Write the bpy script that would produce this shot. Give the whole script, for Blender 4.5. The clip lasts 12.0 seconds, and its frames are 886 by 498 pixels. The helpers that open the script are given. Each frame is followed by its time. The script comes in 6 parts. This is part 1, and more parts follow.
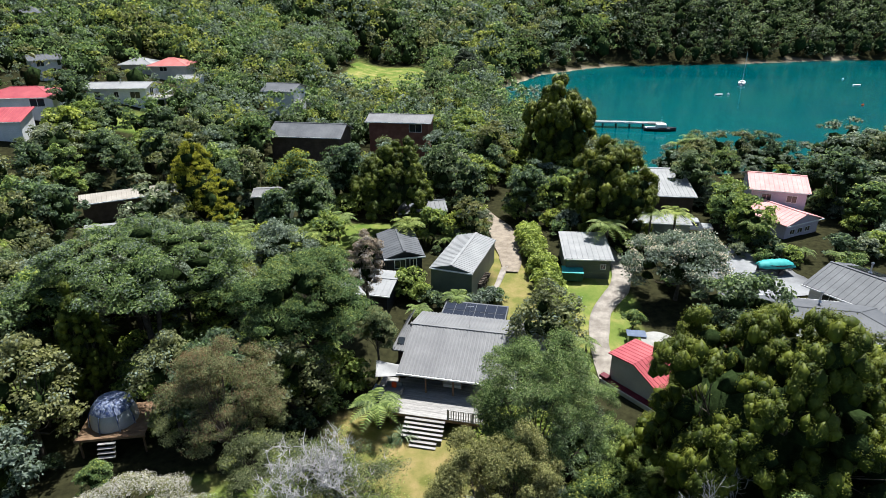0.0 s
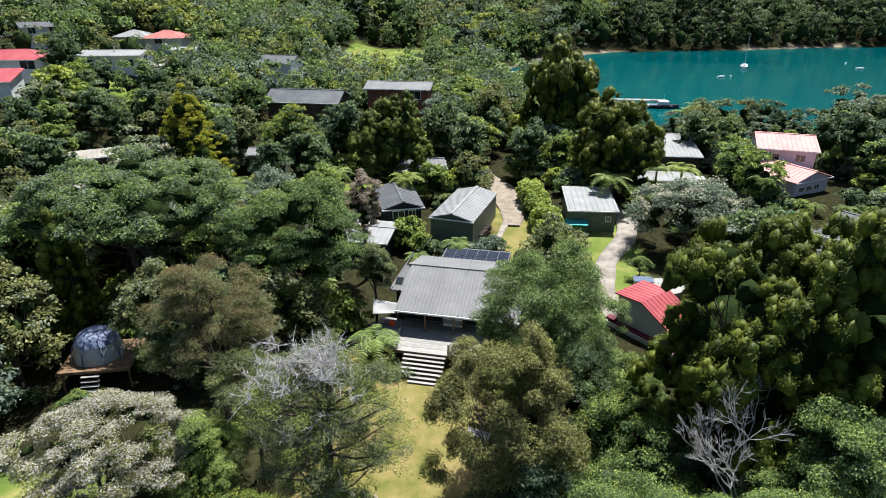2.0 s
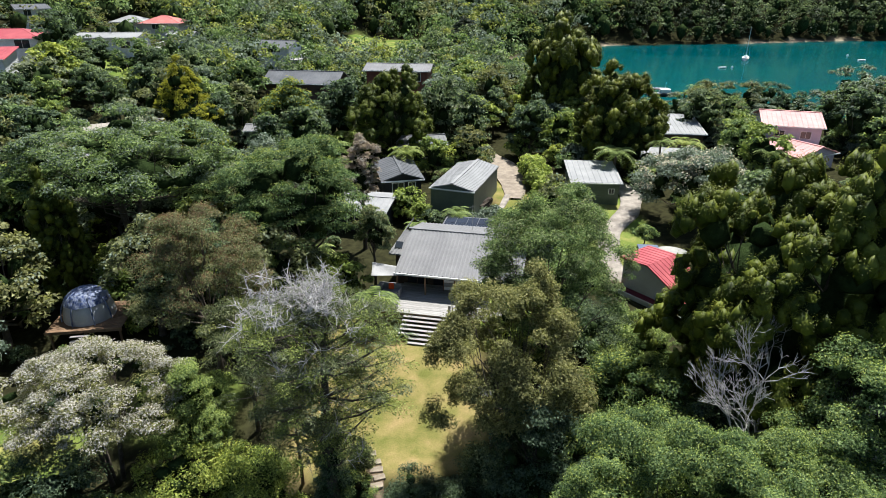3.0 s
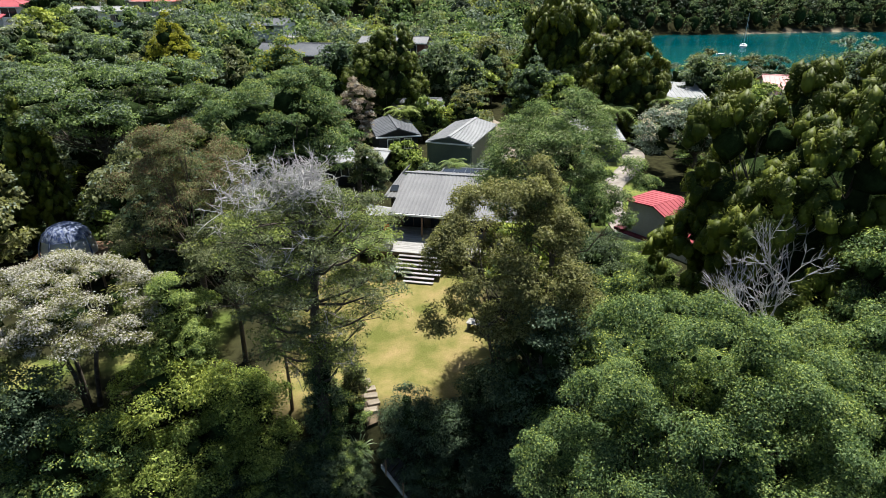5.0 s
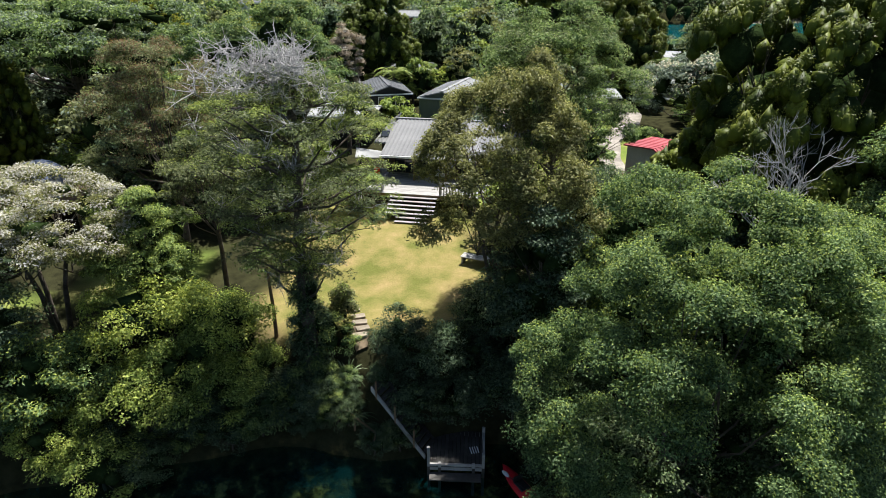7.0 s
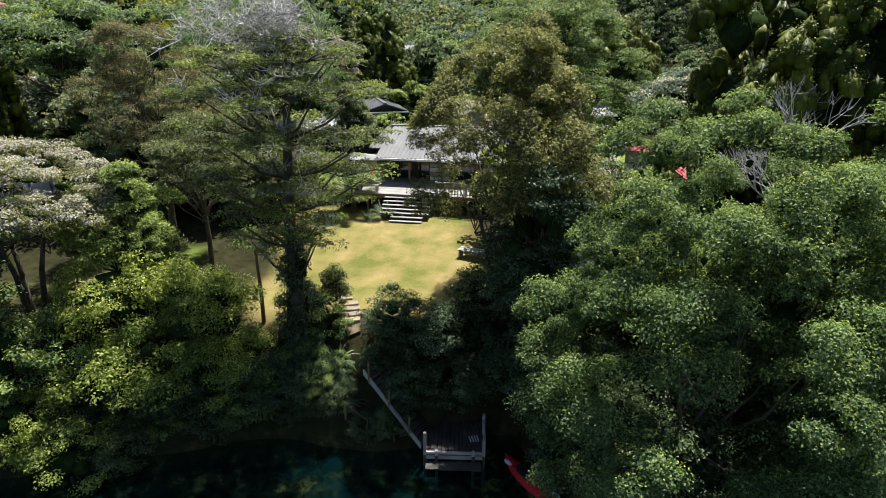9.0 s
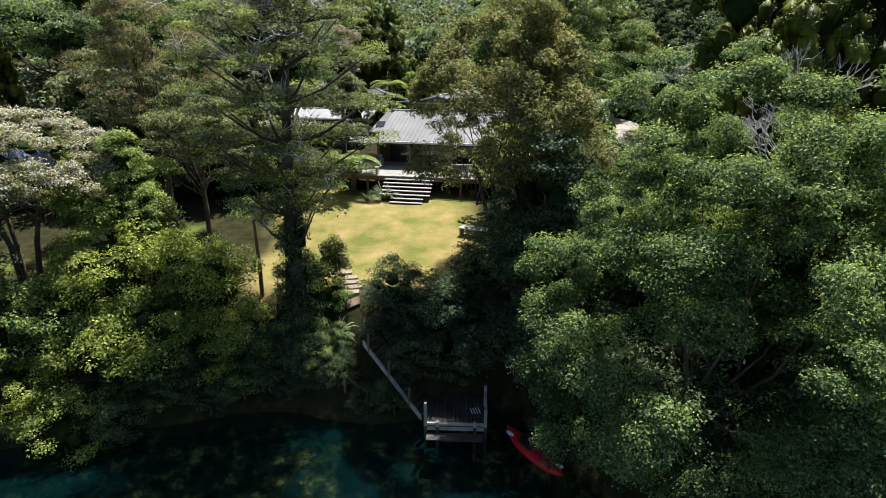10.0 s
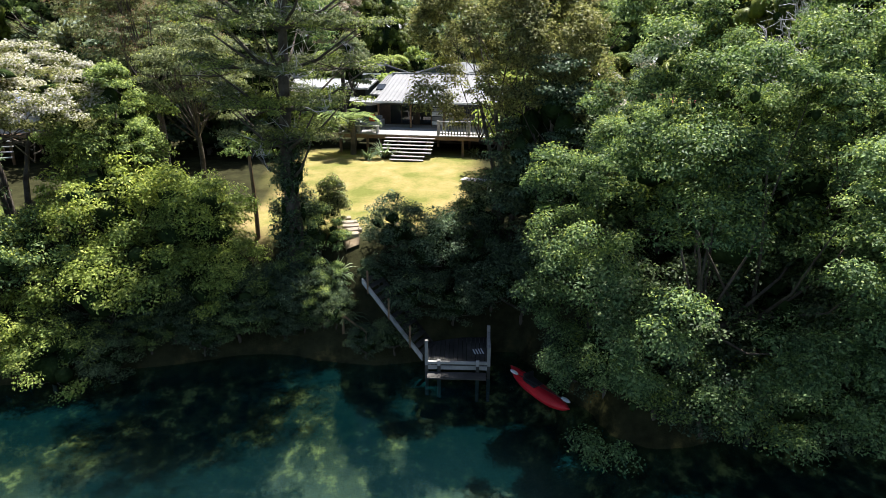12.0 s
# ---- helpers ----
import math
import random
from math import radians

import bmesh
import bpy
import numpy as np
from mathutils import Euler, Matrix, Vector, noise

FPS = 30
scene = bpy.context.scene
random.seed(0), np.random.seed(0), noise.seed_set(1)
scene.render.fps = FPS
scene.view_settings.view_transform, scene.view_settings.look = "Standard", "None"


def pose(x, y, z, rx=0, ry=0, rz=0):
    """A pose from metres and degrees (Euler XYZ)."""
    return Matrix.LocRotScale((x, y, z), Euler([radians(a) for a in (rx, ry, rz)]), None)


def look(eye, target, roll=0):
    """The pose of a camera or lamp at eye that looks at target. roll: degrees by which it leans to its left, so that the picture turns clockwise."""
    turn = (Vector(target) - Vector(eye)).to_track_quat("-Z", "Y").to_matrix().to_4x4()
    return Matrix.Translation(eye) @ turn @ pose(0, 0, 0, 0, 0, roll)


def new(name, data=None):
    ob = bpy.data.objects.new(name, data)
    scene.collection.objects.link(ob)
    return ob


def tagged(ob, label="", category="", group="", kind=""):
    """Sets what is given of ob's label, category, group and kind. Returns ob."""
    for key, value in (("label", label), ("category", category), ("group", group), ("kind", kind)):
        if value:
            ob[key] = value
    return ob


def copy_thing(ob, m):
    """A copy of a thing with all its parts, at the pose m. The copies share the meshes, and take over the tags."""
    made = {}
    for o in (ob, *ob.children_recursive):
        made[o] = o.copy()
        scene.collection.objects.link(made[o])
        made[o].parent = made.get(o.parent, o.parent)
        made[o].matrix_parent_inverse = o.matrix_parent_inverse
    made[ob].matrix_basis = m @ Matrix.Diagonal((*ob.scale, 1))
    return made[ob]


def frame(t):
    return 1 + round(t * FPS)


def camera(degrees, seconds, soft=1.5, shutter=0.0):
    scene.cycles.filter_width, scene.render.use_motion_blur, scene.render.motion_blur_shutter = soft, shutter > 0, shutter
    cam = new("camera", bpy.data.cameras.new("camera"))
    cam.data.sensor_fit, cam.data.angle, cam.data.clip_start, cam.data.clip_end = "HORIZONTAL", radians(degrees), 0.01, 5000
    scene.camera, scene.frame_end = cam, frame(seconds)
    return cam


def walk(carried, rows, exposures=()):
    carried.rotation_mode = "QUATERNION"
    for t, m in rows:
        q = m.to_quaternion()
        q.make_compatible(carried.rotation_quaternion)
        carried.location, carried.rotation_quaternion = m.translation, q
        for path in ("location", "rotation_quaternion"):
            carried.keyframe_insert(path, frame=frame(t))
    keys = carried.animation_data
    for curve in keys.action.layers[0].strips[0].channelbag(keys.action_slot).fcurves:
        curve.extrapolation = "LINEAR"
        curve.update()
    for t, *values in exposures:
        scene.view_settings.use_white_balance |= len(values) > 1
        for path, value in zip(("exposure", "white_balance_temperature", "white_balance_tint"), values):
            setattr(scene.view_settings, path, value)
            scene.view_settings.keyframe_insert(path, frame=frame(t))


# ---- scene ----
cam = camera(71.7, 12.0, 0.75)
METRES, EYE, TILT, LEAN, TURN = 25.0, 36.7, -23.5, 0.0, 0.0
ROWS = [
    (0.0, 0.0, 0.0, 0.0, 0.0, 0.0, -0.0),
    (0.5, -0.0016, 0.0138, -0.0353, -0.01, -0.19, -0.0),
    (1.0, -0.0025, 0.0348, -0.0877, -0.05, -0.25, -0.0),
    (1.5, -0.0033, 0.0589, -0.1454, -0.06, -0.22, -0.0),
    (2.0, -0.003, 0.0842, -0.2042, -0.07, -0.19, -0.02),
    (2.5, -0.0036, 0.1091, -0.2633, -0.09, -0.16, -0.02),
    (3.0, -0.0056, 0.1338, -0.3238, -0.1, -0.15, -0.03),
    (5.0, -0.0079, 0.2096, -0.5031, -0.41, -0.04, 0.12),
    (5.5, -0.0085, 0.2272, -0.5436, -0.56, -0.04, 0.19),
    (6.0, -0.0079, 0.2444, -0.5826, -0.73, -0.06, 0.24),
    (6.5, -0.0083, 0.2619, -0.6231, -0.97, -0.06, 0.33),
    (7.0, -0.0086, 0.2777, -0.6575, -1.08, -0.11, 0.4),
    (9.0, -0.0106, 0.3296, -0.7749, -1.49, 4.33, 0.56),
    (9.5, -0.0115, 0.3394, -0.8033, -1.5, 4.73, 0.54),
    (10.0, -0.0125, 0.3481, -0.828, -1.51, 4.68, 0.53),
    (10.5, -0.0133, 0.3578, -0.8529, -1.51, 4.66, 0.52),
    (11.0, -0.0141, 0.3674, -0.8772, -1.48, 4.65, 0.49),
    (11.5, -0.014, 0.378, -0.8994, -1.44, 4.58, 0.49),
    (12.0, -0.0134, 0.3885, -0.9209, -1.41, 4.54, 0.46),
]
walk(cam, [(t, pose(0, 0, EYE, TILT, LEAN, TURN) @ pose(METRES * x, METRES * y, METRES * z, 90 + pitch, roll, yaw)) for t, x, y, z, yaw, pitch, roll in ROWS],
     [(0.0, 0.9, 6150, 8), (1.5, 0.95, 6200, 8), (3.0, 0.92, 6250, 8), (5.0, 0.95, 6350, 8), (7.0, 1.05, 6350, 8), (9.5, 1.1, 6450, 9), (11.0, 1.34, 6400, 10), (12.0, 1.66, 6350, 11)])

# ---- light ----
SUN_EL, SUN_AZ = 66.0, 28.0    # height of the sun; its bearing, clockwise from +y
world = bpy.data.worlds.new("sky")
scene.world = world
world.use_nodes = True
wn = world.node_tree
sky = wn.nodes.new("ShaderNodeTexSky")
sky.sky_type, sky.sun_disc = "NISHITA", False
sky.sun_elevation, sky.sun_rotation = radians(SUN_EL), radians(SUN_AZ)
wn.nodes["Background"].inputs["Strength"].default_value = 0.058
wn.links.new(sky.outputs[0], wn.nodes["Background"].inputs["Color"])
sun = new("sun", bpy.data.lights.new("sun", "SUN"))
sun.data.energy, sun.data.angle, sun.data.color = 5.0, radians(0.5), (1.0, 0.955, 0.88)
_d = Vector((math.sin(radians(SUN_AZ)) * math.cos(radians(SUN_EL)), math.cos(radians(SUN_AZ)) * math.cos(radians(SUN_EL)), math.sin(radians(SUN_EL))))
sun.matrix_world = look(_d * 400, (0, 0, 0))

# ---- materials ----
MATS = {}


def nodes_of(name):
    m = bpy.data.materials.new(name)
    m.use_nodes = True
    return m, m.node_tree, m.node_tree.nodes["Principled BSDF"]


def ramp(nt, stops):
    r = nt.nodes.new("ShaderNodeValToRGB")
    e = r.color_ramp.elements
    while len(e) < len(stops):
        e.new(0.5)
    for i, (p, c) in enumerate(stops):
        e[i].position, e[i].color = p, (*c, 1)
    return r


def noise_tex(nt, scale, detail=6.0, coord="Object", rough=0.6, stretch=None):
    tc = nt.nodes.new("ShaderNodeTexCoord")
    n = nt.nodes.new("ShaderNodeTexNoise")
    n.inputs["Scale"].default_value, n.inputs["Detail"].default_value, n.inputs["Roughness"].default_value = scale, detail, rough
    if stretch:
        mp = nt.nodes.new("ShaderNodeMapping")
        mp.inputs["Scale"].default_value = stretch
        nt.links.new(tc.outputs[coord], mp.inputs["Vector"])
        nt.links.new(mp.outputs["Vector"], n.inputs["Vector"])
    else:
        nt.links.new(tc.outputs[coord], n.inputs["Vector"])
    return n


def mixc(nt, a, b, fac, kind="MIX"):
    m = nt.nodes.new("ShaderNodeMix")
    m.data_type, m.blend_type = "RGBA", kind
    for sock, v in ((m.inputs[0], fac), (m.inputs[6], a), (m.inputs[7], b)):
        if hasattr(v, "links"):
            nt.links.new(v, sock)
        elif isinstance(v, (int, float)):
            sock.default_value = v
        else:
            sock.default_value = (*v, 1)
    return m.outputs[2]


def bump(nt, b, h, dist, strength=0.6):
    n = nt.nodes.new("ShaderNodeBump")
    n.inputs["Strength"].default_value, n.inputs["Distance"].default_value = strength, dist
    nt.links.new(h, n.inputs["Height"])
    nt.links.new(n.outputs[0], b.inputs["Normal"])


def surface(name, c1, c2, scale=2.0, fine=30.0, rough=0.7, metal=0.0, relief=0.01, stretch=None, rand=0.0):
    """A worn surface: two colours blended by a broad pattern, with a fine grain on top."""
    if name in MATS:
        return MATS[name]
    m, nt, b = nodes_of(name)
    broad, grain = noise_tex(nt, scale, 4, stretch=stretch), noise_tex(nt, fine, 5)
    r = ramp(nt, [(0.35, c1), (0.68, c2)])
    nt.links.new(broad.outputs[0], r.inputs[0])
    g = ramp(nt, [(0.3, (0.72, 0.72, 0.72)), (0.7, (1.15, 1.15, 1.15))])
    nt.links.new(grain.outputs[0], g.inputs[0])
    col = mixc(nt, r.outputs[0], g.outputs[0], 0.75, "MULTIPLY")
    if rand:
        oi = nt.nodes.new("ShaderNodeObjectInfo")
        rr = ramp(nt, [(0.0, (1 - rand,) * 3), (1.0, (1 + rand,) * 3)])
        nt.links.new(oi.outputs["Random"], rr.inputs[0])
        col = mixc(nt, col, rr.outputs[0], 1.0, "MULTIPLY")
    nt.links.new(col, b.inputs["Base Color"])
    b.inputs["Roughness"].default_value, b.inputs["Metallic"].default_value = rough, metal
    b.inputs["Specular IOR Level"].default_value = 0.28
    bump(nt, b, grain.outputs[0], relief)
    MATS[name] = m
    return m


def foliage(name, dark, mid, light, gloss=0.5, through_light=0.4, broad=0.5, vary=0.44):
    """Leaves: each leaf has its own tone, clumps drift in hue, a little light passes through."""
    if name in MATS:
        return MATS[name]
    m, nt, b = nodes_of(name)
    geo = nt.nodes.new("ShaderNodeNewGeometry")
    oi = nt.nodes.new("ShaderNodeObjectInfo")
    n = noise_tex(nt, broad, 3)
    mx = nt.nodes.new("ShaderNodeMath")
    mx.operation, mx.inputs[1].default_value = "MULTIPLY_ADD", vary
    nt.links.new(geo.outputs["Random Per Island"], mx.inputs[0])
    half = nt.nodes.new("ShaderNodeMath")
    half.operation, half.inputs[1].default_value = "MULTIPLY", 1.02 - vary
    nt.links.new(n.outputs[0], half.inputs[0])
    nt.links.new(half.outputs[0], mx.inputs[2])
    r = ramp(nt, [(0.14, dark), (0.42, mid), (0.74, light)])
    nt.links.new(mx.outputs[0], r.inputs[0])
    tone = ramp(nt, [(0.0, (0.78, 0.82, 0.85)), (0.5, (1, 1, 1)), (1.0, (1.22, 1.12, 0.95))])
    nt.links.new(oi.outputs["Random"], tone.inputs[0])
    col = mixc(nt, r.outputs[0], tone.outputs[0], 1.0, "MULTIPLY")
    nt.links.new(col, b.inputs["Base Color"])
    b.inputs["Roughness"].default_value = gloss
    b.inputs["Specular IOR Level"].default_value = 0.13
    tr = nt.nodes.new("ShaderNodeBsdfTranslucent")
    warm = mixc(nt, col, (1.1, 1.12, 0.75), 1.0, "MULTIPLY")
    nt.links.new(warm, tr.inputs[0])
    mix = nt.nodes.new("ShaderNodeMixShader")
    mix.inputs[0].default_value = through_light
    nt.links.new(b.outputs[0], mix.inputs[1])
    nt.links.new(tr.outputs[0], mix.inputs[2])
    nt.links.new(mix.outputs[0], nt.nodes["Material Output"].inputs[0])
    MATS[name] = m
    return m


EARTH = surface("dry_earth", (0.12, 0.09, 0.058), (0.22, 0.17, 0.112), 1.5, 22, 0.95, relief=0.03)
SLAB_STONE = surface("slab_stone", (0.2, 0.165, 0.125), (0.31, 0.265, 0.21), 2.5, 35, 0.9, relief=0.01, rand=0.12)
BARK = surface("bark", (0.055, 0.042, 0.032), (0.13, 0.11, 0.09), 3, 40, 0.9, relief=0.02)
PALE_BARK = surface("pale_bark", (0.36, 0.345, 0.345), (0.56, 0.54, 0.53), 3, 40, 0.9, relief=0.01)
LEAF = {
    "broad": foliage("leaf_broad", (0.0234, 0.0410, 0.0190), (0.0784, 0.1340, 0.0512), (0.3043, 0.4024, 0.1641)),
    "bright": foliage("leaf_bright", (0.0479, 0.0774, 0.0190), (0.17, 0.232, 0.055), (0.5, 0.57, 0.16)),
    # sunlit: paler leaf copy with the sunlight put into its colour
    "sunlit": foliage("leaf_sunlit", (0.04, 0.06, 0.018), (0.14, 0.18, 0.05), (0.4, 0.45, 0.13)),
    "kanuka": foliage("leaf_kanuka", (0.03, 0.04, 0.022), (0.1, 0.122, 0.062), (0.3, 0.33, 0.18)),
    # deep: dark green kinds; on the bank its darker tone stands in for shade
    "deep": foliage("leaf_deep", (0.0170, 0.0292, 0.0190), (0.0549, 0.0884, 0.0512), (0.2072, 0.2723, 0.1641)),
    "grey": foliage("leaf_grey", (0.04, 0.056, 0.042), (0.115, 0.15, 0.11), (0.37, 0.43, 0.35)),
    "olive": foliage("leaf_olive", (0.04, 0.05, 0.022), (0.108, 0.122, 0.055), (0.31, 0.33, 0.16)),
    "rust": foliage("leaf_rust", (0.05, 0.034, 0.022), (0.115, 0.075, 0.05), (0.22, 0.145, 0.095)),
    "conifer": foliage("leaf_conifer", (0.012, 0.02, 0.004), (0.044, 0.064, 0.009), (0.175, 0.2, 0.028), through_light=0.12, vary=0.2, broad=0.9),
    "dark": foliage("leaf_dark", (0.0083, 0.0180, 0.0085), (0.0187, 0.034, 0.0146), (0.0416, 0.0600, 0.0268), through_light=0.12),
    "gold": foliage("leaf_gold", (0.1, 0.12, 0.015), (0.3, 0.3, 0.03), (0.55, 0.51, 0.06)),
    "white": foliage("leaf_white", (0.24, 0.225, 0.215), (0.45, 0.43, 0.415), (0.66, 0.64, 0.62)),
    "pink": foliage("leaf_pink", (0.1400, 0.1100, 0.0900), (0.27, 0.22, 0.19), (0.4200, 0.3600, 0.3100)),
    "fern": foliage("leaf_fern", (0.04, 0.064, 0.018), (0.12, 0.172, 0.046), (0.34, 0.41, 0.13)),
    "flax": foliage("leaf_flax", (0.0332, 0.0547, 0.0287), (0.1116, 0.1608, 0.0845), (0.3941, 0.4733, 0.2982)),
}

# near-black colour stands in for the shade deep inside crowns
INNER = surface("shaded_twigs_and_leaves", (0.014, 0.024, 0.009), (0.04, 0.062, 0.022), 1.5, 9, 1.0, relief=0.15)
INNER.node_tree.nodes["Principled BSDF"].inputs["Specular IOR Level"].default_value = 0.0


def water_material(name, c1, c2, clear, tint):
    m, nt, b = nodes_of(name)
    b.inputs["Roughness"].default_value = 0.06
    b.inputs["IOR"].default_value = 1.33
    b.inputs["Specular IOR Level"].default_value = 0.35
    n1, n2 = noise_tex(nt, 0.035, 4), noise_tex(nt, 2.2, 4)
    r = ramp(nt, [(0.3, c1), (0.7, c2)])
    nt.links.new(n1.outputs[0], r.inputs[0])
    nt.links.new(r.outputs[0], b.inputs["Base Color"])
    bump(nt, b, n2.outputs[0], 0.05, 0.25)
    tr = nt.nodes.new("ShaderNodeBsdfTransparent")
    tr.inputs[0].default_value = (*tint, 1)
    mix = nt.nodes.new("ShaderNodeMixShader")
    mix.inputs[0].default_value = clear
    nt.links.new(b.outputs[0], mix.inputs[1])
    nt.links.new(tr.outputs[0], mix.inputs[2])
    nt.links.new(mix.outputs[0], nt.nodes["Material Output"].inputs[0])
    return m


def ground_material():
    """Seabed, sand, bush floor and dry grass, told apart by height and by the mown areas' own weights."""
    m, nt, b = nodes_of("ground_cover")
    n1, n2, n3, n4 = noise_tex(nt, 0.25, 5), noise_tex(nt, 1.6, 6), noise_tex(nt, 14, 5), noise_tex(nt, 0.45, 7)
    soil = ramp(nt, [(0.3, (0.016, 0.016, 0.009)), (0.7, (0.042, 0.042, 0.02))])
    nt.links.new(n2.outputs[0], soil.inputs[0])
    grass = ramp(nt, [(0.34, (0.09, 0.145, 0.03)), (0.52, (0.16, 0.195, 0.05)), (0.66, (0.3, 0.27, 0.1))])
    nt.links.new(n1.outputs[0], grass.inputs[0])
    fine = ramp(nt, [(0.25, (0.7, 0.7, 0.7)), (0.75, (1.2, 1.2, 1.2))])
    nt.links.new(n3.outputs[0], fine.inputs[0])
    grass_c = mixc(nt, grass.outputs[0], fine.outputs[0], 0.8, "MULTIPLY")
    dry = ramp(nt, [(0.36, (0.13, 0.138, 0.038)), (0.5, (0.212, 0.184, 0.067)), (0.66, (0.31, 0.232, 0.108))])
    nt.links.new(n4.outputs[0], dry.inputs[0])
    dry_c = mixc(nt, dry.outputs[0], fine.outputs[0], 0.9, "MULTIPLY")
    sand = ramp(nt, [(0.35, (0.25, 0.205, 0.14)), (0.7, (0.36, 0.31, 0.23))])
    nt.links.new(n3.outputs[0], sand.inputs[0])
    weed = ramp(nt, [(0.42, (0.008, 0.008, 0.004)), (0.56, (0.045, 0.035, 0.012)), (0.72, (0.36, 0.25, 0.07))])
    nt.links.new(n2.outputs[0], weed.inputs[0])
    at = nt.nodes.new("ShaderNodeAttribute")
    at.attribute_name = "cover"
    sep = nt.nodes.new("ShaderNodeSeparateColor")
    nt.links.new(at.outputs["Color"], sep.inputs[0])
    grass_c = mixc(nt, grass_c, dry_c, at.outputs["Alpha"])
    c = mixc(nt, soil.outputs[0], grass_c, sep.outputs[0])
    c = mixc(nt, c, sand.outputs[0], sep.outputs[1])
    c = mixc(nt, c, weed.outputs[0], sep.outputs[2])
    nt.links.new(c, b.inputs["Base Color"])
    b.inputs["Roughness"].default_value, b.inputs["Specular IOR Level"].default_value = 0.95, 0.0
    bump(nt, b, n3.outputs[0], 0.05)
    return m


# ---- mesh tools ----
def mesh_of(name, verts, faces, mat=None, smooth=False):
    """A mesh from arrays: verts (n, 3) and faces (m, 3 or 4)."""
    verts, faces = np.asarray(verts, np.float32), np.asarray(faces, np.int32)
    me = bpy.data.meshes.new(name)
    k = faces.shape[1]
    me.vertices.add(len(verts))
    me.vertices.foreach_set("co", verts.ravel())
    me.loops.add(faces.size)
    me.loops.foreach_set("vertex_index", faces.ravel())
    me.polygons.add(len(faces))
    me.polygons.foreach_set("loop_start", np.arange(len(faces), dtype=np.int32) * k)
    if smooth:
        me.polygons.foreach_set("use_smooth", np.ones(len(faces), bool))
    me.update(calc_edges=True)
    if mat:
        me.materials.append(mat)
    return me


def part(name, data, mat, parent=None, label=""):
    """Links a bmesh or mesh as one mesh object under a thing or a part."""
    if isinstance(data, bmesh.types.BMesh):
        me = bpy.data.meshes.new(name)
        bmesh.ops.recalc_face_normals(data, faces=data.faces)
        data.to_mesh(me)
        data.free()
        data = me
    if mat and not data.materials:
        data.materials.append(mat)
    ob = new(name, data)
    ob.parent = parent
    if label:
        ob["label"] = label
    return ob


def box(bm, x0, y0, z0, x1, y1, z1, m=None, bevel=0.0):
    r = bmesh.ops.create_cube(bm, size=1.0)
    t = Matrix.Translation(((x0 + x1) / 2, (y0 + y1) / 2, (z0 + z1) / 2)) @ Matrix.Diagonal((x1 - x0, y1 - y0, z1 - z0, 1))
    bmesh.ops.transform(bm, matrix=(m @ t) if m else t, verts=r["verts"])
    if bevel:
        es = list({e for v in r["verts"] for e in v.link_edges})
        bmesh.ops.bevel(bm, geom=es, offset=bevel, segments=1, affect="EDGES")
    return bm


def boxes(*bs, bevel=0.0):
    bm = bmesh.new()
    for b in bs:
        box(bm, *b, bevel=bevel)
    return bm


def prism(outline, z0, z1):
    """An upright prism over a flat outline."""
    bm = bmesh.new()
    lo, hi = [bm.verts.new((x, y, z0)) for x, y in outline], [bm.verts.new((x, y, z1)) for x, y in outline]
    bm.faces.new(lo[::-1])
    bm.faces.new(hi)
    for i in range(len(lo)):
        j = (i + 1) % len(lo)
        bm.faces.new((lo[i], lo[j], hi[j], hi[i]))
    return bm


def slab(corners, thick):
    """A plate under four (or three) given corners in space."""
    bm = bmesh.new()
    a = [bm.verts.new(c) for c in corners]
    b = [bm.verts.new((c[0], c[1], c[2] - thick)) for c in corners]
    bm.faces.new(a)
    bm.faces.new(b[::-1])
    for i in range(len(a)):
        j = (i + 1) % len(a)
        bm.faces.new((a[i], b[i], b[j], a[j]))
    return bm


def tubes(paths, sides=6):
    """Tapered limbs: each path is a list of (point, radius)."""
    V, F, base = [], [], 0
    for path in paths:
        n = len(path)
        pts = np.array([p for p, _ in path], float)
        rad = np.array([r for _, r in path], float)
        d = np.gradient(pts, axis=0)
        d /= np.linalg.norm(d, axis=1)[:, None] + 1e-9
        ref = np.where(np.abs(d[:, 2:3]) > 0.9, np.array([[1.0, 0, 0]]), np.array([[0, 0, 1.0]]))
        u = np.cross(d, ref)
        u /= np.linalg.norm(u, axis=1)[:, None] + 1e-9
        w = np.cross(d, u)
        a = np.linspace(0, 2 * np.pi, sides, endpoint=False)
        ring = pts[:, None] + rad[:, None, None] * (np.cos(a)[None, :, None] * u[:, None] + np.sin(a)[None, :, None] * w[:, None])
        V.append(ring.reshape(-1, 3))
        for i in range(n - 1):
            for k in range(sides):
                q = (k + 1) % sides
                F.append((base + i * sides + k, base + i * sides + q, base + (i + 1) * sides + q, base + (i + 1) * sides + k))
        base += n * sides
    return np.concatenate(V), np.array(F)


# ---- the lie of the land ----
BAY = np.array([(34, 122), (60, 124), (300, 118), (420, 200), (420, 330), (204, 328), (149, 313), (83, 304), (67, 294), (43, 273), (20, 232), (17, 205), (22, 165)], float)


def sstep(a, b, x):
    t = np.clip((x - a) / (b - a), 0, 1)
    return t * t * (3 - 2 * t)


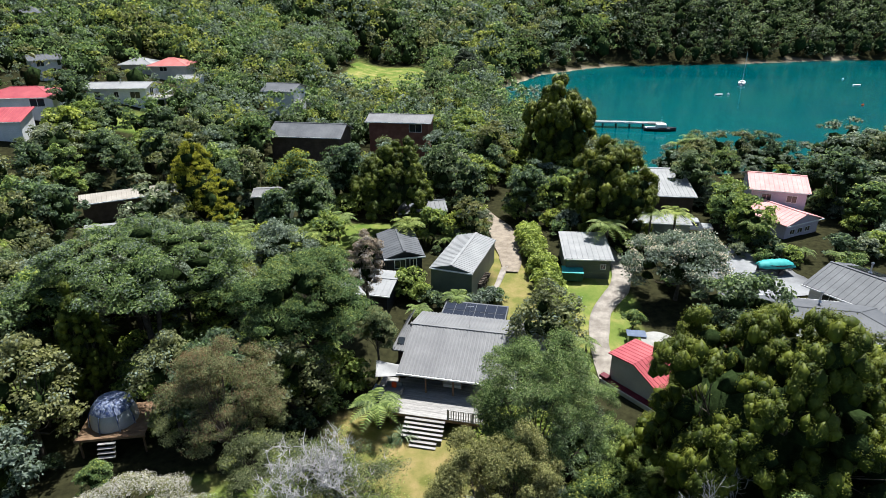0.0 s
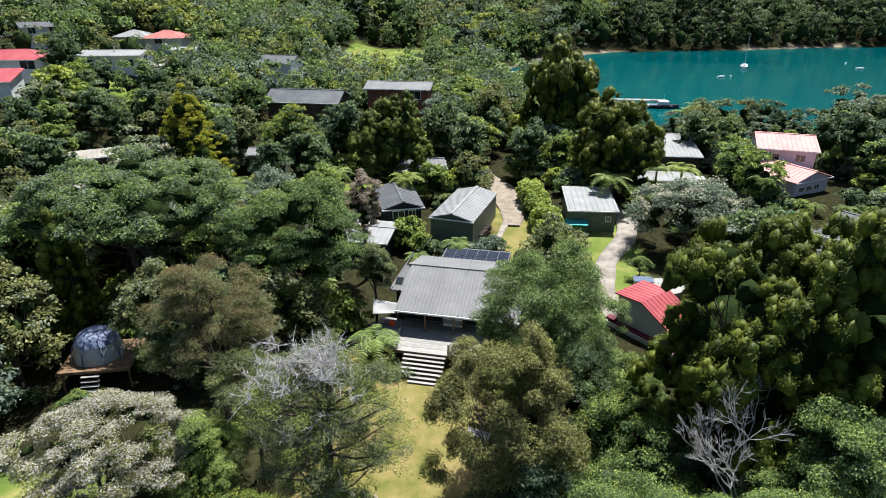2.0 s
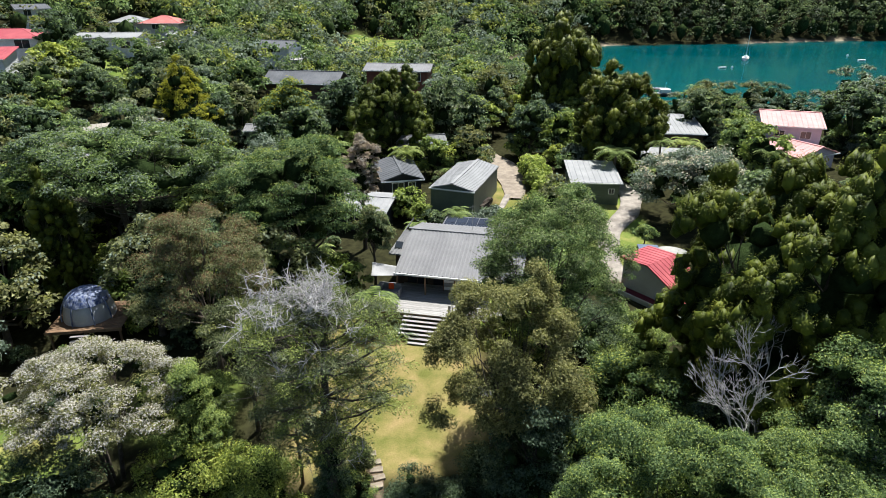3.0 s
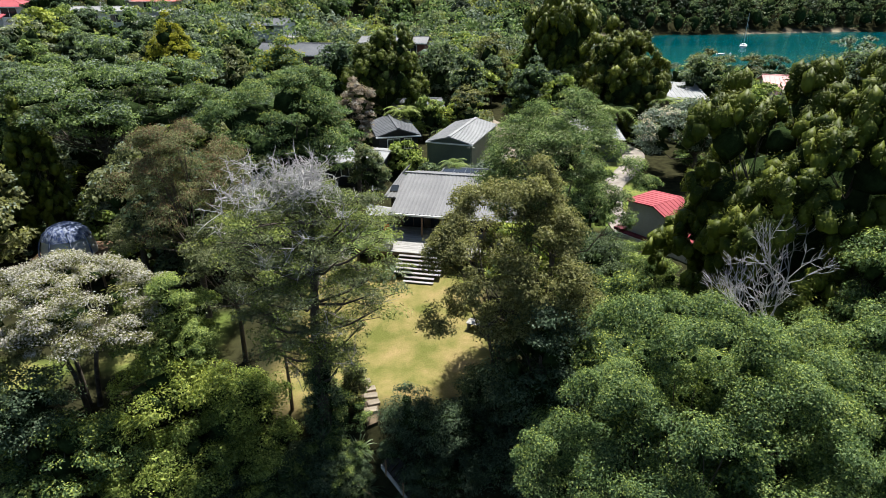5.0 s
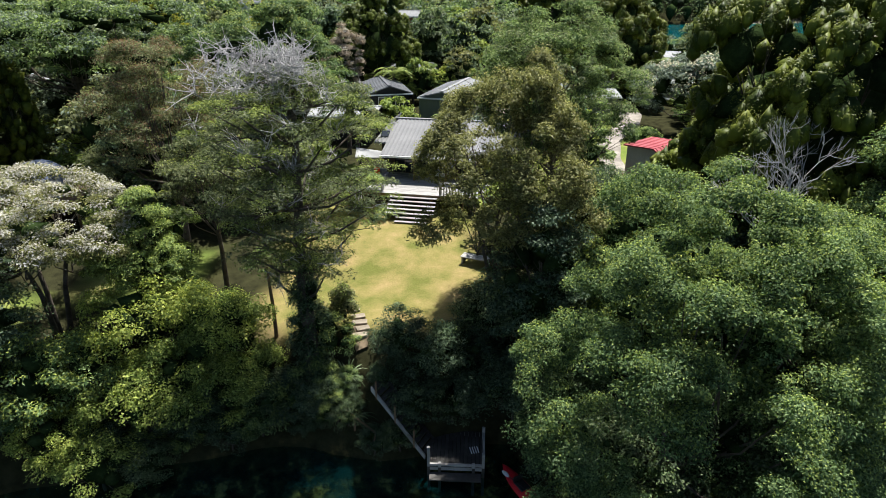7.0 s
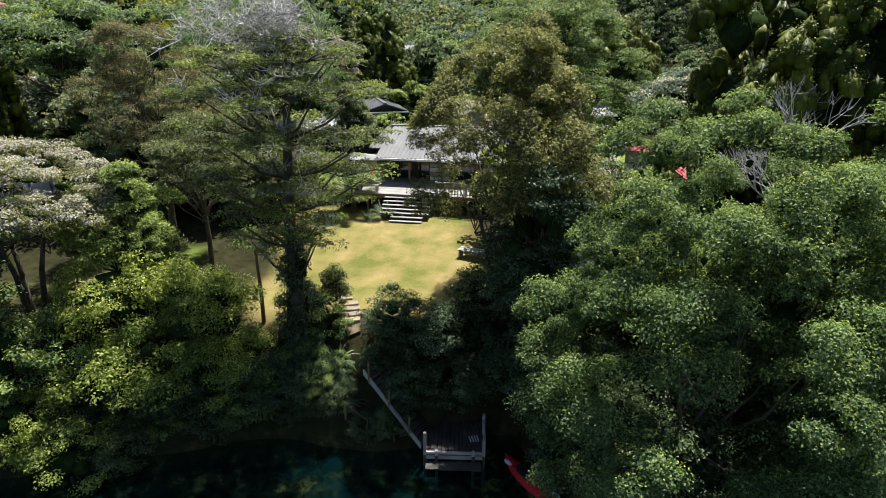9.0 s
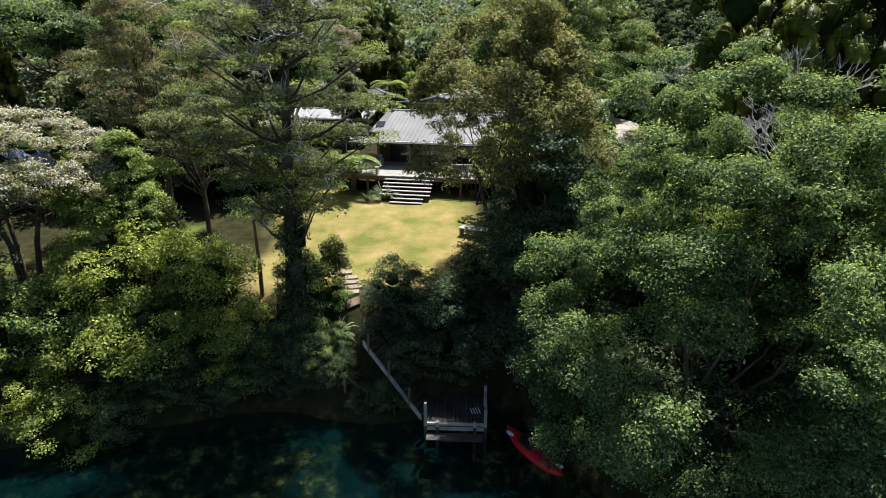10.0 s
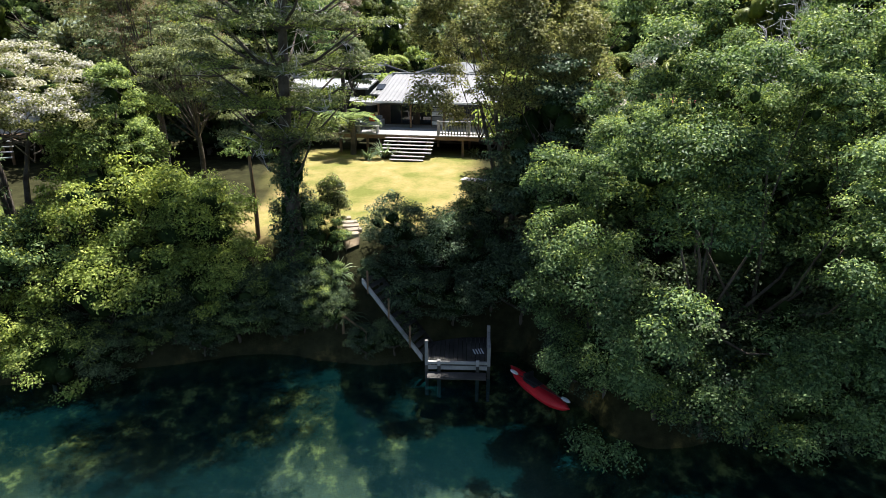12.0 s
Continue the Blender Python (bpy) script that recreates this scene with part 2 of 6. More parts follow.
def bay_distance(x, y):
    """Metres to the edge of the far bay; negative on the water."""
    x, y = np.asarray(x, float), np.asarray(y, float)
    best, inside = np.full(x.shape, 1e9), np.zeros(x.shape, bool)
    for i in range(len(BAY)):
        (ax, ay), (bx, by) = BAY[i], BAY[(i + 1) % len(BAY)]
        t = np.clip(((x - ax) * (bx - ax) + (y - ay) * (by - ay)) / ((bx - ax) ** 2 + (by - ay) ** 2), 0, 1)
        best = np.minimum(best, np.hypot(x - ax - t * (bx - ax), y - ay - t * (by - ay)))
        cross = ((ay > y) != (by > y)) & (x < (bx - ax) * (y - ay) / (by - ay + 1e-12) + ax)
        inside ^= cross
    return np.where(inside, -best, best)


def front_shore(x):
    x = np.asarray(x, float)
    return 20.4 - 5.2 * sstep(3.0, 6.2, x) + 0.5 * np.sin(x * 0.7) - 2.2 * sstep(-11, -16, x)


def height(x, y):
    x, y = np.asarray(x, float), np.asarray(y, float)
    d = y - front_shore(x)
    front = np.where(d < 0, -0.5 + 0.28 * d, 4.0 * sstep(-0.3, 4.0, d) - 0.5 * (1 - sstep(0, 1, d)))
    land = front + 0.8 * sstep(27, 36.5, y) + 0.9 * sstep(42, 70, y)
    left = 0.24 * np.maximum(0, -x - 22) * sstep(48, 112, y)
    land = land + left + 3.0 * sstep(150, 200, y) * sstep(30, 0, x)
    hill = 0.42 * np.maximum(0, y - 236 - 0.1 * x)
    land = land + np.where(x < 60, hill, 0) * sstep(60, 20, x)
    b = bay_distance(x, y)
    far = sstep(40, 120, x) * sstep(250, 300, y) + sstep(20, 60, x) * sstep(262, 280, y)
    rise = np.clip(b, 0, 6) * 0.22 + np.maximum(0, b - 6) * (0.35 + 0.25 * np.clip(far, 0, 1))
    shore = np.where(b < 0, -0.2 + 0.1 * b, rise)
    k = np.clip(far, 0, 1)
    land = np.minimum(land, np.maximum(shore, 0) + 0.0) * (1 - k) + shore * k
    land = np.where(b < 0, shore, land)
    return np.maximum(land, -7.0)


def hgt(x, y):
    return float(height(np.array([x]), np.array([y]))[0])

# mown or bare areas: outline boxes (x0, y0, x1, y1), grass weight
CLEAR = [(-8.6, 24.6, 2.6, 40), (5.5, 50, 10.2, 72), (12.5, 46, 20, 66), (-15, 71, -4, 80), (-31, 180, -6, 230), (-19, 27, -12.5, 33), (-31, 22, -20, 28), (-62, 104, -44, 116), (56, 60, 64, 76)]


def axis(lo, hi, near, far_step, near_step):
    v, p = [lo], lo
    while p < hi:
        a, b = near
        gap = max(a - p, p - b, 0)
        p += near_step + (far_step - near_step) * min(1, gap / 160)
        v.append(p)
    return np.array(v)


def build_ground():
    xs, ys = axis(-520, 560, (-40, 60), 8, 0.9), axis(-150, 760, (14, 75), 7, 0.7)
    X, Y = np.meshgrid(xs, ys)
    Z = height(X, Y)
    rough = np.array([noise.noise(Vector((px * 0.25, py * 0.25, 0))) for px, py in zip(X.ravel(), Y.ravel())]).reshape(X.shape)
    Z = Z + 0.18 * rough * (Z > 0.3)
    n, k = X.shape
    idx = np.arange(n * k).reshape(n, k)
    F = np.stack([idx[:-1, :-1], idx[:-1, 1:], idx[1:, 1:], idx[1:, :-1]], -1).reshape(-1, 4)
    me = mesh_of("ground", np.stack([X, Y, Z], -1).reshape(-1, 3), F, ground_material(), True)
    g = np.zeros(X.shape)
    for x0, y0, x1, y1 in CLEAR:
        e = np.minimum(np.minimum(X - x0, x1 - X), np.minimum(Y - y0, y1 - Y)) + 0.8 * rough
        g = np.maximum(g, sstep(-0.5, 0.6, e))
    b = bay_distance(X, Y)
    s = sstep(0.42, 0.25, Z) * (Y > 60) * (1 - sstep(80, 92, X) * sstep(155, 140, X) * (Y > 280)) * (1 - sstep(205, 215, X))
    w = sstep(-0.15, -0.7, Z) * (Y < 60) + 0.35 * sstep(-0.3, -1.5, Z) * (Y > 60)
    near_sand = sstep(-1.0, -1.9, Z + 0.5 * rough) * (Y < 60)
    w, s = w * (1 - 0.6 * near_sand), np.clip(s + 0.4 * near_sand, 0, 1)
    col = np.stack([g, np.clip(s, 0, 1), np.clip(w, 0, 1), np.maximum(sstep(10.5, 8.5, np.abs(X + 2)) * sstep(46, 40, Y) * sstep(15, 20, Y), 0.8 * sstep(4.5, 5.5, X) * sstep(11, 10, X) * sstep(49, 51, Y) * sstep(76, 70, Y))], -1)
    at = me.attributes.new("cover", "FLOAT_COLOR", "POINT")
    at.data.foreach_set("color", col.astype(np.float32).ravel())
    tagged(new("ground", me), "bush-covered land with dry mown grass and sandy shore", "ground", kind="structure")


build_ground()
FAR_WATER = water_material("bay_water", (0.0, 0.078, 0.108), (0.0, 0.112, 0.122), 0.3, (0.3, 0.75, 0.7))
NEAR_WATER = water_material("shore_water", (0.0015, 0.016, 0.019), (0.002, 0.026, 0.028), 0.76, (0.58, 0.82, 0.84))
for nm, y0, y1, mat, lb in (("water", -300, 60, NEAR_WATER, "clear green sea water over a weedy bed"), ("water_far_bay", 100, 900, FAR_WATER, "teal sea water of a calm bay")):
    _w = mesh_of(nm, [(-800, y0, 0), (800, y0, 0), (800, y1, 0), (-800, y1, 0)], [(0, 1, 2, 3)], mat)
    tagged(new(nm, _w), lb, "sea", kind="structure")

# ---- trees ----
RNG = np.random.default_rng(7)
HEARTS = None


def unit(n):
    v = RNG.normal(size=(n, 3))
    return v / np.linalg.norm(v, axis=1)[:, None]


def leaf_mesh(name, pos, nor, size, aspect=0.5, droop=0.25, mat=None):
    """One small bent blade for each place: base, two sides and a tip."""
    n = len(pos)
    t = np.cross(nor, unit(n))
    t /= np.linalg.norm(t, axis=1)[:, None] + 1e-9
    s = np.cross(nor, t)
    ln = (size * RNG.uniform(0.65, 1.3, n))[:, None]
    a = pos - t * ln * 0.5
    tip = pos + t * ln * 0.5 - nor * ln * droop
    b = pos + s * ln * aspect * 0.5 + nor * ln * 0.06
    c = pos - s * ln * aspect * 0.5 + nor * ln * 0.06
    V = np.stack([a, b, tip, c], 1).reshape(-1, 3)
    return mesh_of(name, V, np.arange(4 * n).reshape(-1, 4), mat)


def tuft_points(centres, radii, per, up=0.5, flat=0.7, shell=0.45):
    """Leaf places and facings for many tufts: domes that are fuller on top than below."""
    k = len(centres)
    d = unit(k * per)
    d[:, 2] = np.where(d[:, 2] < -0.25, -d[:, 2] * 0.6, d[:, 2])
    r = np.repeat(radii, per) * (1 - shell * RNG.random(k * per) ** 1.6)
    p = np.repeat(centres, per, 0) + d * r[:, None] * np.array([1, 1, flat])
    nor = d * 0.8 + unit(k * per) * 0.6 + np.array([0, 0, up])
    nor /= np.linalg.norm(nor, axis=1)[:, None]
    return p, nor


def crown_tufts(rx, ry, z0, z1, n, tuft, lobes=6, gap=0.12, cone=0.0, inner=0.35, low=1.45):
    """Centres of tufts over an uneven crown: billowing lobes spread over an ellipsoid, each set with tufts on its outer and upper side."""
    L = max(7, int(lobes * 1.8))
    i = np.arange(L) + 0.5
    zz = 1 - low * i / L
    ang = i * 2.39996 + RNG.uniform(0, 6.28)
    ld = np.column_stack([np.sqrt(np.maximum(0, 1 - zz ** 2)) * np.cos(ang), np.sqrt(np.maximum(0, 1 - zz ** 2)) * np.sin(ang), zz])
    ld += RNG.normal(size=ld.shape) * 0.14
    size = np.array([rx, ry, (z1 - z0) / 2])
    lr = (1.62 / math.sqrt(L)) * RNG.uniform(0.75, 1.25, L)
    lc = ld * (1.0 - lr * 0.75)[:, None] * RNG.uniform(0.86, 1.06, L)[:, None]
    w = lr ** 2 * (RNG.random(L) > gap * 0.5)
    pick = RNG.choice(L, n, p=w / w.sum())
    d = unit(n) + ld[pick] * 0.75 + np.array([0, 0, 0.3])
    d /= np.linalg.norm(d, axis=1)[:, None]
    p = (lc[pick] + d * (lr[pick] * (1 - inner * 0.8 * RNG.random(n) ** 2))[:, None]) * size
    if cone:
        f = 1 - cone * np.clip((p[:, 2] / size[2] + 1) / 2, 0, 1)
        p[:, :2] *= f[:, None] * (1 + cone * 0.5)
    p[:, 2] += (z0 + z1) / 2
    heart = lc * size * np.array([0.86, 0.86, 0.9])
    if cone:
        f = 1 - cone * np.clip((heart[:, 2] / size[2] + 1) / 2, 0, 1)
        heart[:, :2] *= f[:, None] * (1 + cone * 0.5)
    heart[:, 2] += (z0 + z1) / 2
    global HEARTS
    mid = np.array([[0, 0, (z0 + z1) / 2 - 0.08 * (z1 - z0)]])
    full = np.bincount(pick, minlength=L) >= max(3, 0.7 * n / L)
    HEARTS = (np.concatenate([heart[full], mid]), np.concatenate([(lr[:, None] * size)[full], (size * (0.95 - 0.25 * cone))[None]]))
    return p, tuft * RNG.uniform(0.6, 1.2, n)


def hearts(centres, radii, k=0.74):
    """Rough masses of inner twigs and leaves, one in each lobe of a crown; INNER's dark colour puts shade into them."""
    base = bmesh.new()
    bmesh.ops.create_icosphere(base, subdivisions=1, radius=1.0)
    v = np.array([w.co[:] for w in base.verts])
    f = np.array([[w.index for w in q.verts] for q in base.faces])
    base.free()
    n = len(centres)
    r = 1 + RNG.uniform(-0.5, 0.14, (n, len(v), 1))
    V = centres[:, None] + v[None] * r * (np.asarray(radii)[:, None] * k)
    return V.reshape(-1, 3), (f[None] + (np.arange(n) * len(v))[:, None, None]).reshape(-1, 3)


def limbs(base_r, z0, tops, lean=0.0, stems=1, sub=3):
    """Trunk (or several stems) from the ground, with limbs out to the tufts' places."""
    paths = []
    roots = []
    for s in range(stems):
        a = 2 * math.pi * s / stems + 0.4
        off = np.array([math.cos(a), math.sin(a), 0]) * (0.35 * (stems > 1))
        top = np.array([lean, 0, z0]) + off * 3.0
        pts = [(off * 0.8 + np.array([0, 0, -0.4]), base_r * 1.35), (off + np.array([0.05, 0, 0.25]), base_r), (off * 1.6 + np.array([lean * 0.4 + 0.1, -0.06, z0 * 0.55]), base_r * 0.8), (top, base_r * 0.55)]
        paths.append(pts)
        roots.append(top)
    for i, t in enumerate(tops):
        root = roots[i % stems]
        t = root + (t - root) * 0.78
        start = root + (np.array([0, 0, -1]) * z0 * 0.3 * RNG.random())
        mid = start * 0.45 + t * 0.55 + np.array([0, 0, -0.12 * np.linalg.norm(t - start)]) + RNG.normal(size=3) * 0.15
        r = base_r * RNG.uniform(0.2, 0.36)
        paths.append([(start, r), (mid, r * 0.6), (t, r * 0.22)])
        for _ in range(sub):
            e = t + RNG.normal(size=3) * np.linalg.norm(t - mid) * 0.22
            paths.append([(mid * 0.5 + t * 0.5, r * 0.3), (e, r * 0.1)])
    return paths


def tree_thing(name, trunk, crown_parts, label, group="", category="tree"):
    """trunk: limb paths; crown_parts: (part name, mesh, label)."""
    root = new(name)
    tv, tf = tubes(trunk)
    part("trunk", mesh_of("trunk", tv, tf, BARK, True), None, root)
    for pn, me, lb in crown_parts:
        tagged(part(pn, me, None, root, lb), kind="stuff")
    return tagged(root, label, category, group)


LEAF_SCALE = 1.45


def round_tree(name, label, rx, ry, z0, z1, leaf, mat, tufts, per, tuft, stems=1, trunk_r=0.22, flat=0.7, cone=0.22, lobes=7, gap=0.12, aspect=0.5, inner=0.35, up=0.6, category="tree", extra=None, group="", low=1.45, heart=0.54, sub=3):
    c, r = crown_tufts(rx, ry, z0, z1, tufts, tuft, lobes, gap, cone, inner, low)
    keep = HEARTS
    p, nr = tuft_points(c, r, per, up, flat)
    sel = c[RNG.permutation(len(c))[:max(6, min(26, tufts // 5))]]
    leaf *= LEAF_SCALE
    ci, ni = tuft_points(c, r * 0.66, max(3, per // 14), 0.2, flat, 0.7)
    sizes = np.concatenate([np.full(len(p), leaf), np.full(len(ci), leaf * 1.7)])
    crowns = [("crown", leaf_mesh("crown", np.concatenate([p, ci]), np.concatenate([nr, ni]), sizes, aspect, mat=LEAF[mat]), "")]
    if mat == "conifer":
        hv, hf = hearts(c, r[:, None] * np.array([1, 1, flat]), 0.84)
        crowns.append(("spray", mesh_of("spray", hv, hf, LEAF[mat], True), ""))
    # added dark masses that paint the crown's inner shade and close gaps
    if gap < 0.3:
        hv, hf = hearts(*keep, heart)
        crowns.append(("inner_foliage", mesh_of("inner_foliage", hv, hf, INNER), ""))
    # second leaf colour on the upper half: other growth, and sunlit tops painted lighter
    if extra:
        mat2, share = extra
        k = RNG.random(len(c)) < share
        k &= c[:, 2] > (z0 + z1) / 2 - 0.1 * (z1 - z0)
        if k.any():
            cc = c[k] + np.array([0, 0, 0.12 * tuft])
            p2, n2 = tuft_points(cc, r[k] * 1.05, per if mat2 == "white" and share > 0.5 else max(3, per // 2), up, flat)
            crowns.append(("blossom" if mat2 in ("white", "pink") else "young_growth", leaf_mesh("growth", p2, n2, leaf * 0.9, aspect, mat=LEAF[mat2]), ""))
    return tree_thing(name, limbs(trunk_r, z0 + 0.25 * (z1 - z0), sel, stems=stems, sub=sub), crowns, label, group, category)


def place(ob, x, y, turn=0.0, size=1.0, z=None):
    ob.matrix_basis = Matrix.LocRotScale((x, y, hgt(x, y) - 0.1 if z is None else z), Euler((0, 0, radians(turn))), (size, size, size))
    return ob


def copy_at(ob, x, y, turn=0.0, size=1.0, z=None):
    o = copy_thing(ob, Matrix.Identity(4))
    return place(o, x, y, turn, size, z)


def fern_mesh(fronds, length, pairs, name="fronds"):
    """A ring of arching fronds, each with paired leaflets along a midrib."""
    V, F = [], []
    for i in range(fronds):
        a = 2 * math.pi * i / fronds + RNG.uniform(-0.2, 0.2)
        ln, lift = length * RNG.uniform(0.8, 1.1), RNG.uniform(0.25, 0.6)
        t = np.linspace(0.08, 1, pairs)
        rr, zz = ln * t * (1 - 0.12 * t), ln * (lift * t * 1.3 - 0.75 * t * t)
        dirv, side = np.array([math.cos(a), math.sin(a), 0]), np.array([-math.sin(a), math.cos(a), 0])
        width = ln * 0.2 * np.sin(np.pi * (0.12 + 0.86 * t)) ** 0.8
        pitch = ln / pairs * 0.48
        for k in range(pairs):
            c = dirv * rr[k] + np.array([0, 0, zz[k]])
            for sgn in (1, -1):
                e = c + side * sgn * width[k] + dirv * width[k] * 0.35 - np.array([0, 0, width[k] * 0.25])
                b = len(V)
                V += [c - dirv * pitch, c + dirv * pitch, e + dirv * pitch * 0.3, e - dirv * pitch * 0.3]
                F.append((b, b + 1, b + 2, b + 3))
    return mesh_of(name, V, F, LEAF["fern"])


def tree_fern(h, fronds=16, length=2.0, pairs=14):
    root = new("tree_fern")
    tv, tf = tubes([[((0, 0, -0.3), 0.16), ((0.05, 0, h * 0.5), 0.12), ((0, 0, h), 0.14)]], 7)
    part("trunk", mesh_of("trunk", tv, tf, BARK, True), None, root)
    f = tagged(part("fronds", fern_mesh(fronds, length, pairs), None, root), kind="stuff")
    f.location = (0, 0, h)
    return tagged(root, "tree fern with a ring of arching light green fronds", "tree fern", "tree ferns")


def blade_plant(name, label, blades, length, width, mat="flax", rise=0.9, category="plant"):
    V, F = [], []
    for i in range(blades):
        a, ln, st = RNG.uniform(0, 6.283), length * RNG.uniform(0.6, 1.1), RNG.uniform(0.35, 1.2)
        d, s = np.array([math.cos(a), math.sin(a), 0]), np.array([-math.sin(a), math.cos(a), 0])
        b = len(V)
        for k, t in enumerate(np.linspace(0, 1, 5)):
            c = d * ln * t * st * 0.7 + np.array([0, 0, ln * (rise * t - 0.75 * st * t * t)])
            w = width * (1 - t) ** 0.6 * 0.5 + 0.003
            V += [c - s * w, c + s * w]
            if k:
                F.append((b + 2 * k - 2, b + 2 * k - 1, b + 2 * k + 1, b + 2 * k))
    root = part(name, mesh_of(name, V, F, LEAF[mat]), None)
    return tagged(root, label, category)


def bare_tree(h, spread, name="bare_tree", label="leafless dead tree with pale grey twigs", depth=5, mat=None, up=0.5, thick=0.12, kids=3):
    paths = []

    def grow(p, d, ln, r, k):
        q = p + d * ln
        m = (p + q) / 2 + RNG.normal(size=3) * ln * 0.08
        paths.append([(p, r), (m, r * 0.8), (q, r * 0.55)])
        if k == 0:
            return
        for _ in range(kids if k > 1 else 4):
            e = d + RNG.normal(size=3) * spread + np.array([0, 0, up * 0.25])
            grow(q, e / np.linalg.norm(e), ln * RNG.uniform(0.62, 0.85), r * 0.64, k - 1)
    grow(np.array([0, 0, -0.3]), np.array([0.05, 0, 1.0]), h * 0.3, thick, depth)
    tv, tf = tubes(paths, 4)
    root = part(name, mesh_of(name, tv, tf, mat or PALE_BARK, True), None)
    return tagged(root, label, "tree")

def layered_tree():
    """A tall tree whose thin foliage lies in separate flat plates on long limbs, its top dead and bare."""
    root = new("kanuka_tree")
    trunk = [(np.array([0, 0, -0.4]), 0.42), (np.array([0.05, 0, 2.2]), 0.32), (np.array([-0.1, 0.1, 6.0]), 0.25), (np.array([0.15, 0, 10.5]), 0.15), (np.array([0.3, 0, 13.8]), 0.06)]
    paths, centres, radii, bright = [trunk], [], [], []
    # height over the ground, reach of the limbs, limbs at that height
    for z, reach, n in ((6.0, 2.0, 3), (7.2, 2.8, 5), (8.6, 3.4, 6), (10.0, 3.6, 7), (11.4, 3.3, 7), (12.6, 2.6, 6), (13.6, 1.6, 3)):
        a0 = RNG.uniform(0, 6.28)
        for i in range(n):
            a = a0 + 2 * math.pi * i / n + RNG.uniform(-0.3, 0.3)
            out = np.array([math.cos(a), math.sin(a), 0])
            tip = out * reach * RNG.uniform(0.72, 1.05) + np.array([0, 0, z + RNG.uniform(-0.35, 0.35)])
            start = np.array([0.0, 0, z - 1.5])
            mid = start * 0.5 + tip * 0.5 + np.array([0, 0, -0.25])
            paths.append([(start, 0.075), (mid, 0.05), (tip, 0.02)])
            size = RNG.uniform(0.95, 1.5) * (0.75 + 0.06 * reach)
            side = np.cross(out, (0, 0, 1.0))
            for _ in range(17):
                u, v = RNG.uniform(-1.9, 0.8) * size, RNG.normal() * 0.55 * size
                c = tip + out * u + side * v + np.array([0, 0, 0.22 * size - 0.12 * v * v + RNG.normal() * 0.12])
                centres.append(c)
                radii.append(RNG.uniform(0.34, 0.66))
                bright.append(RNG.random() < 0.42)
                if RNG.random() < 0.4:
                    paths.append([(tip - out * size * 0.8, 0.028), (c, 0.01)])
    tv, tf = tubes(paths, 6)
    part("trunk", mesh_of("trunk", tv, tf, BARK, True), None, root)
    centres, radii, bright = np.array(centres), np.array(radii), np.array(bright)
    # a random share of tufts gets the lighter, sunlit-coloured leaves
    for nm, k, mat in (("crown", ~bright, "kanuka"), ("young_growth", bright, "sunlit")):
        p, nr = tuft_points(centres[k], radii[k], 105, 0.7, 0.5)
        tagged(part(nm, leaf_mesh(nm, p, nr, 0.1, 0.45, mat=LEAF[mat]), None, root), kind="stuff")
    dead = []
    for _ in range(110):
        base = np.array([-0.2, -0.7, 13.7]) + RNG.normal(size=3) * np.array([1.05, 0.9, 0.5])
        if _ > 72:
            base = centres[RNG.integers(len(centres))] + np.array([0, 0, -0.15])
        for _ in range(7):
            d = RNG.normal(size=3) * np.array([1, 1, 0.7]) + np.array([0, 0, 0.75])
            tip = base + d * RNG.uniform(0.18, 0.42)
            mid = (base + tip) / 2 + RNG.normal(size=3) * 0.08
            dead.append([(base, 0.02), (mid, 0.013), (tip, 0.006)])
            for _ in range(3):
                dead.append([(mid * 0.4 + tip * 0.6, 0.012), (tip + RNG.normal(size=3) * 0.2, 0.004)])
    tv, tf = tubes(dead, 4)
    tagged(part("dead_top", mesh_of("dead_top", tv, tf, PALE_BARK, True), None, root, "bare pale grey twigs"), kind="stuff")
    return tagged(root, "tall layered tree with thin green foliage and bare twigs", "tree")


# ---- buildings ----
GREY_ROOF = surface("grey_roof_steel", (0.165, 0.165, 0.172), (0.215, 0.215, 0.22), 0.5, 12, 0.65, 0.0, 0.004)
PALE_ROOF = surface("pale_roof_steel", (0.24, 0.245, 0.25), (0.31, 0.312, 0.315), 0.5, 12, 0.65, 0.0, 0.004)
DARK_ROOF = surface("charcoal_roof_steel", (0.09, 0.095, 0.105), (0.14, 0.145, 0.155), 0.5, 12, 0.45, 0.0, 0.004)
MID_ROOF = surface("weathered_grey_roof", (0.085, 0.09, 0.1), (0.125, 0.13, 0.142), 0.5, 12, 0.65, 0.0, 0.004)
RED_ROOF = surface("red_roof_steel", (0.34, 0.06, 0.075), (0.44, 0.1, 0.11), 0.5, 12, 0.5, 0.0, 0.004)
SALMON_ROOF = surface("faded_red_roof_steel", (0.42, 0.12, 0.11), (0.52, 0.18, 0.16), 0.5, 12, 0.65, 0.0, 0.004)
TAN_ROOF = surface("tan_roof_steel", (0.27, 0.245, 0.21), (0.36, 0.33, 0.29), 0.5, 12, 0.7, 0.0, 0.004)
PINK_ROOF = surface("salmon_roof_tiles", (0.55, 0.27, 0.26), (0.66, 0.37, 0.35), 0.6, 10, 0.7, 0.0, 0.01)
MAROON = surface("maroon_paint", (0.1, 0.01, 0.022), (0.16, 0.02, 0.035), 1, 20, 0.6, relief=0.003)
CREAM = surface("cream_render", (0.55, 0.53, 0.49), (0.66, 0.64, 0.6), 0.6, 20, 0.85, relief=0.004)
WHITE = surface("white_weatherboard", (0.66, 0.68, 0.7), (0.78, 0.79, 0.8), 0.6, 20, 0.6, relief=0.003)
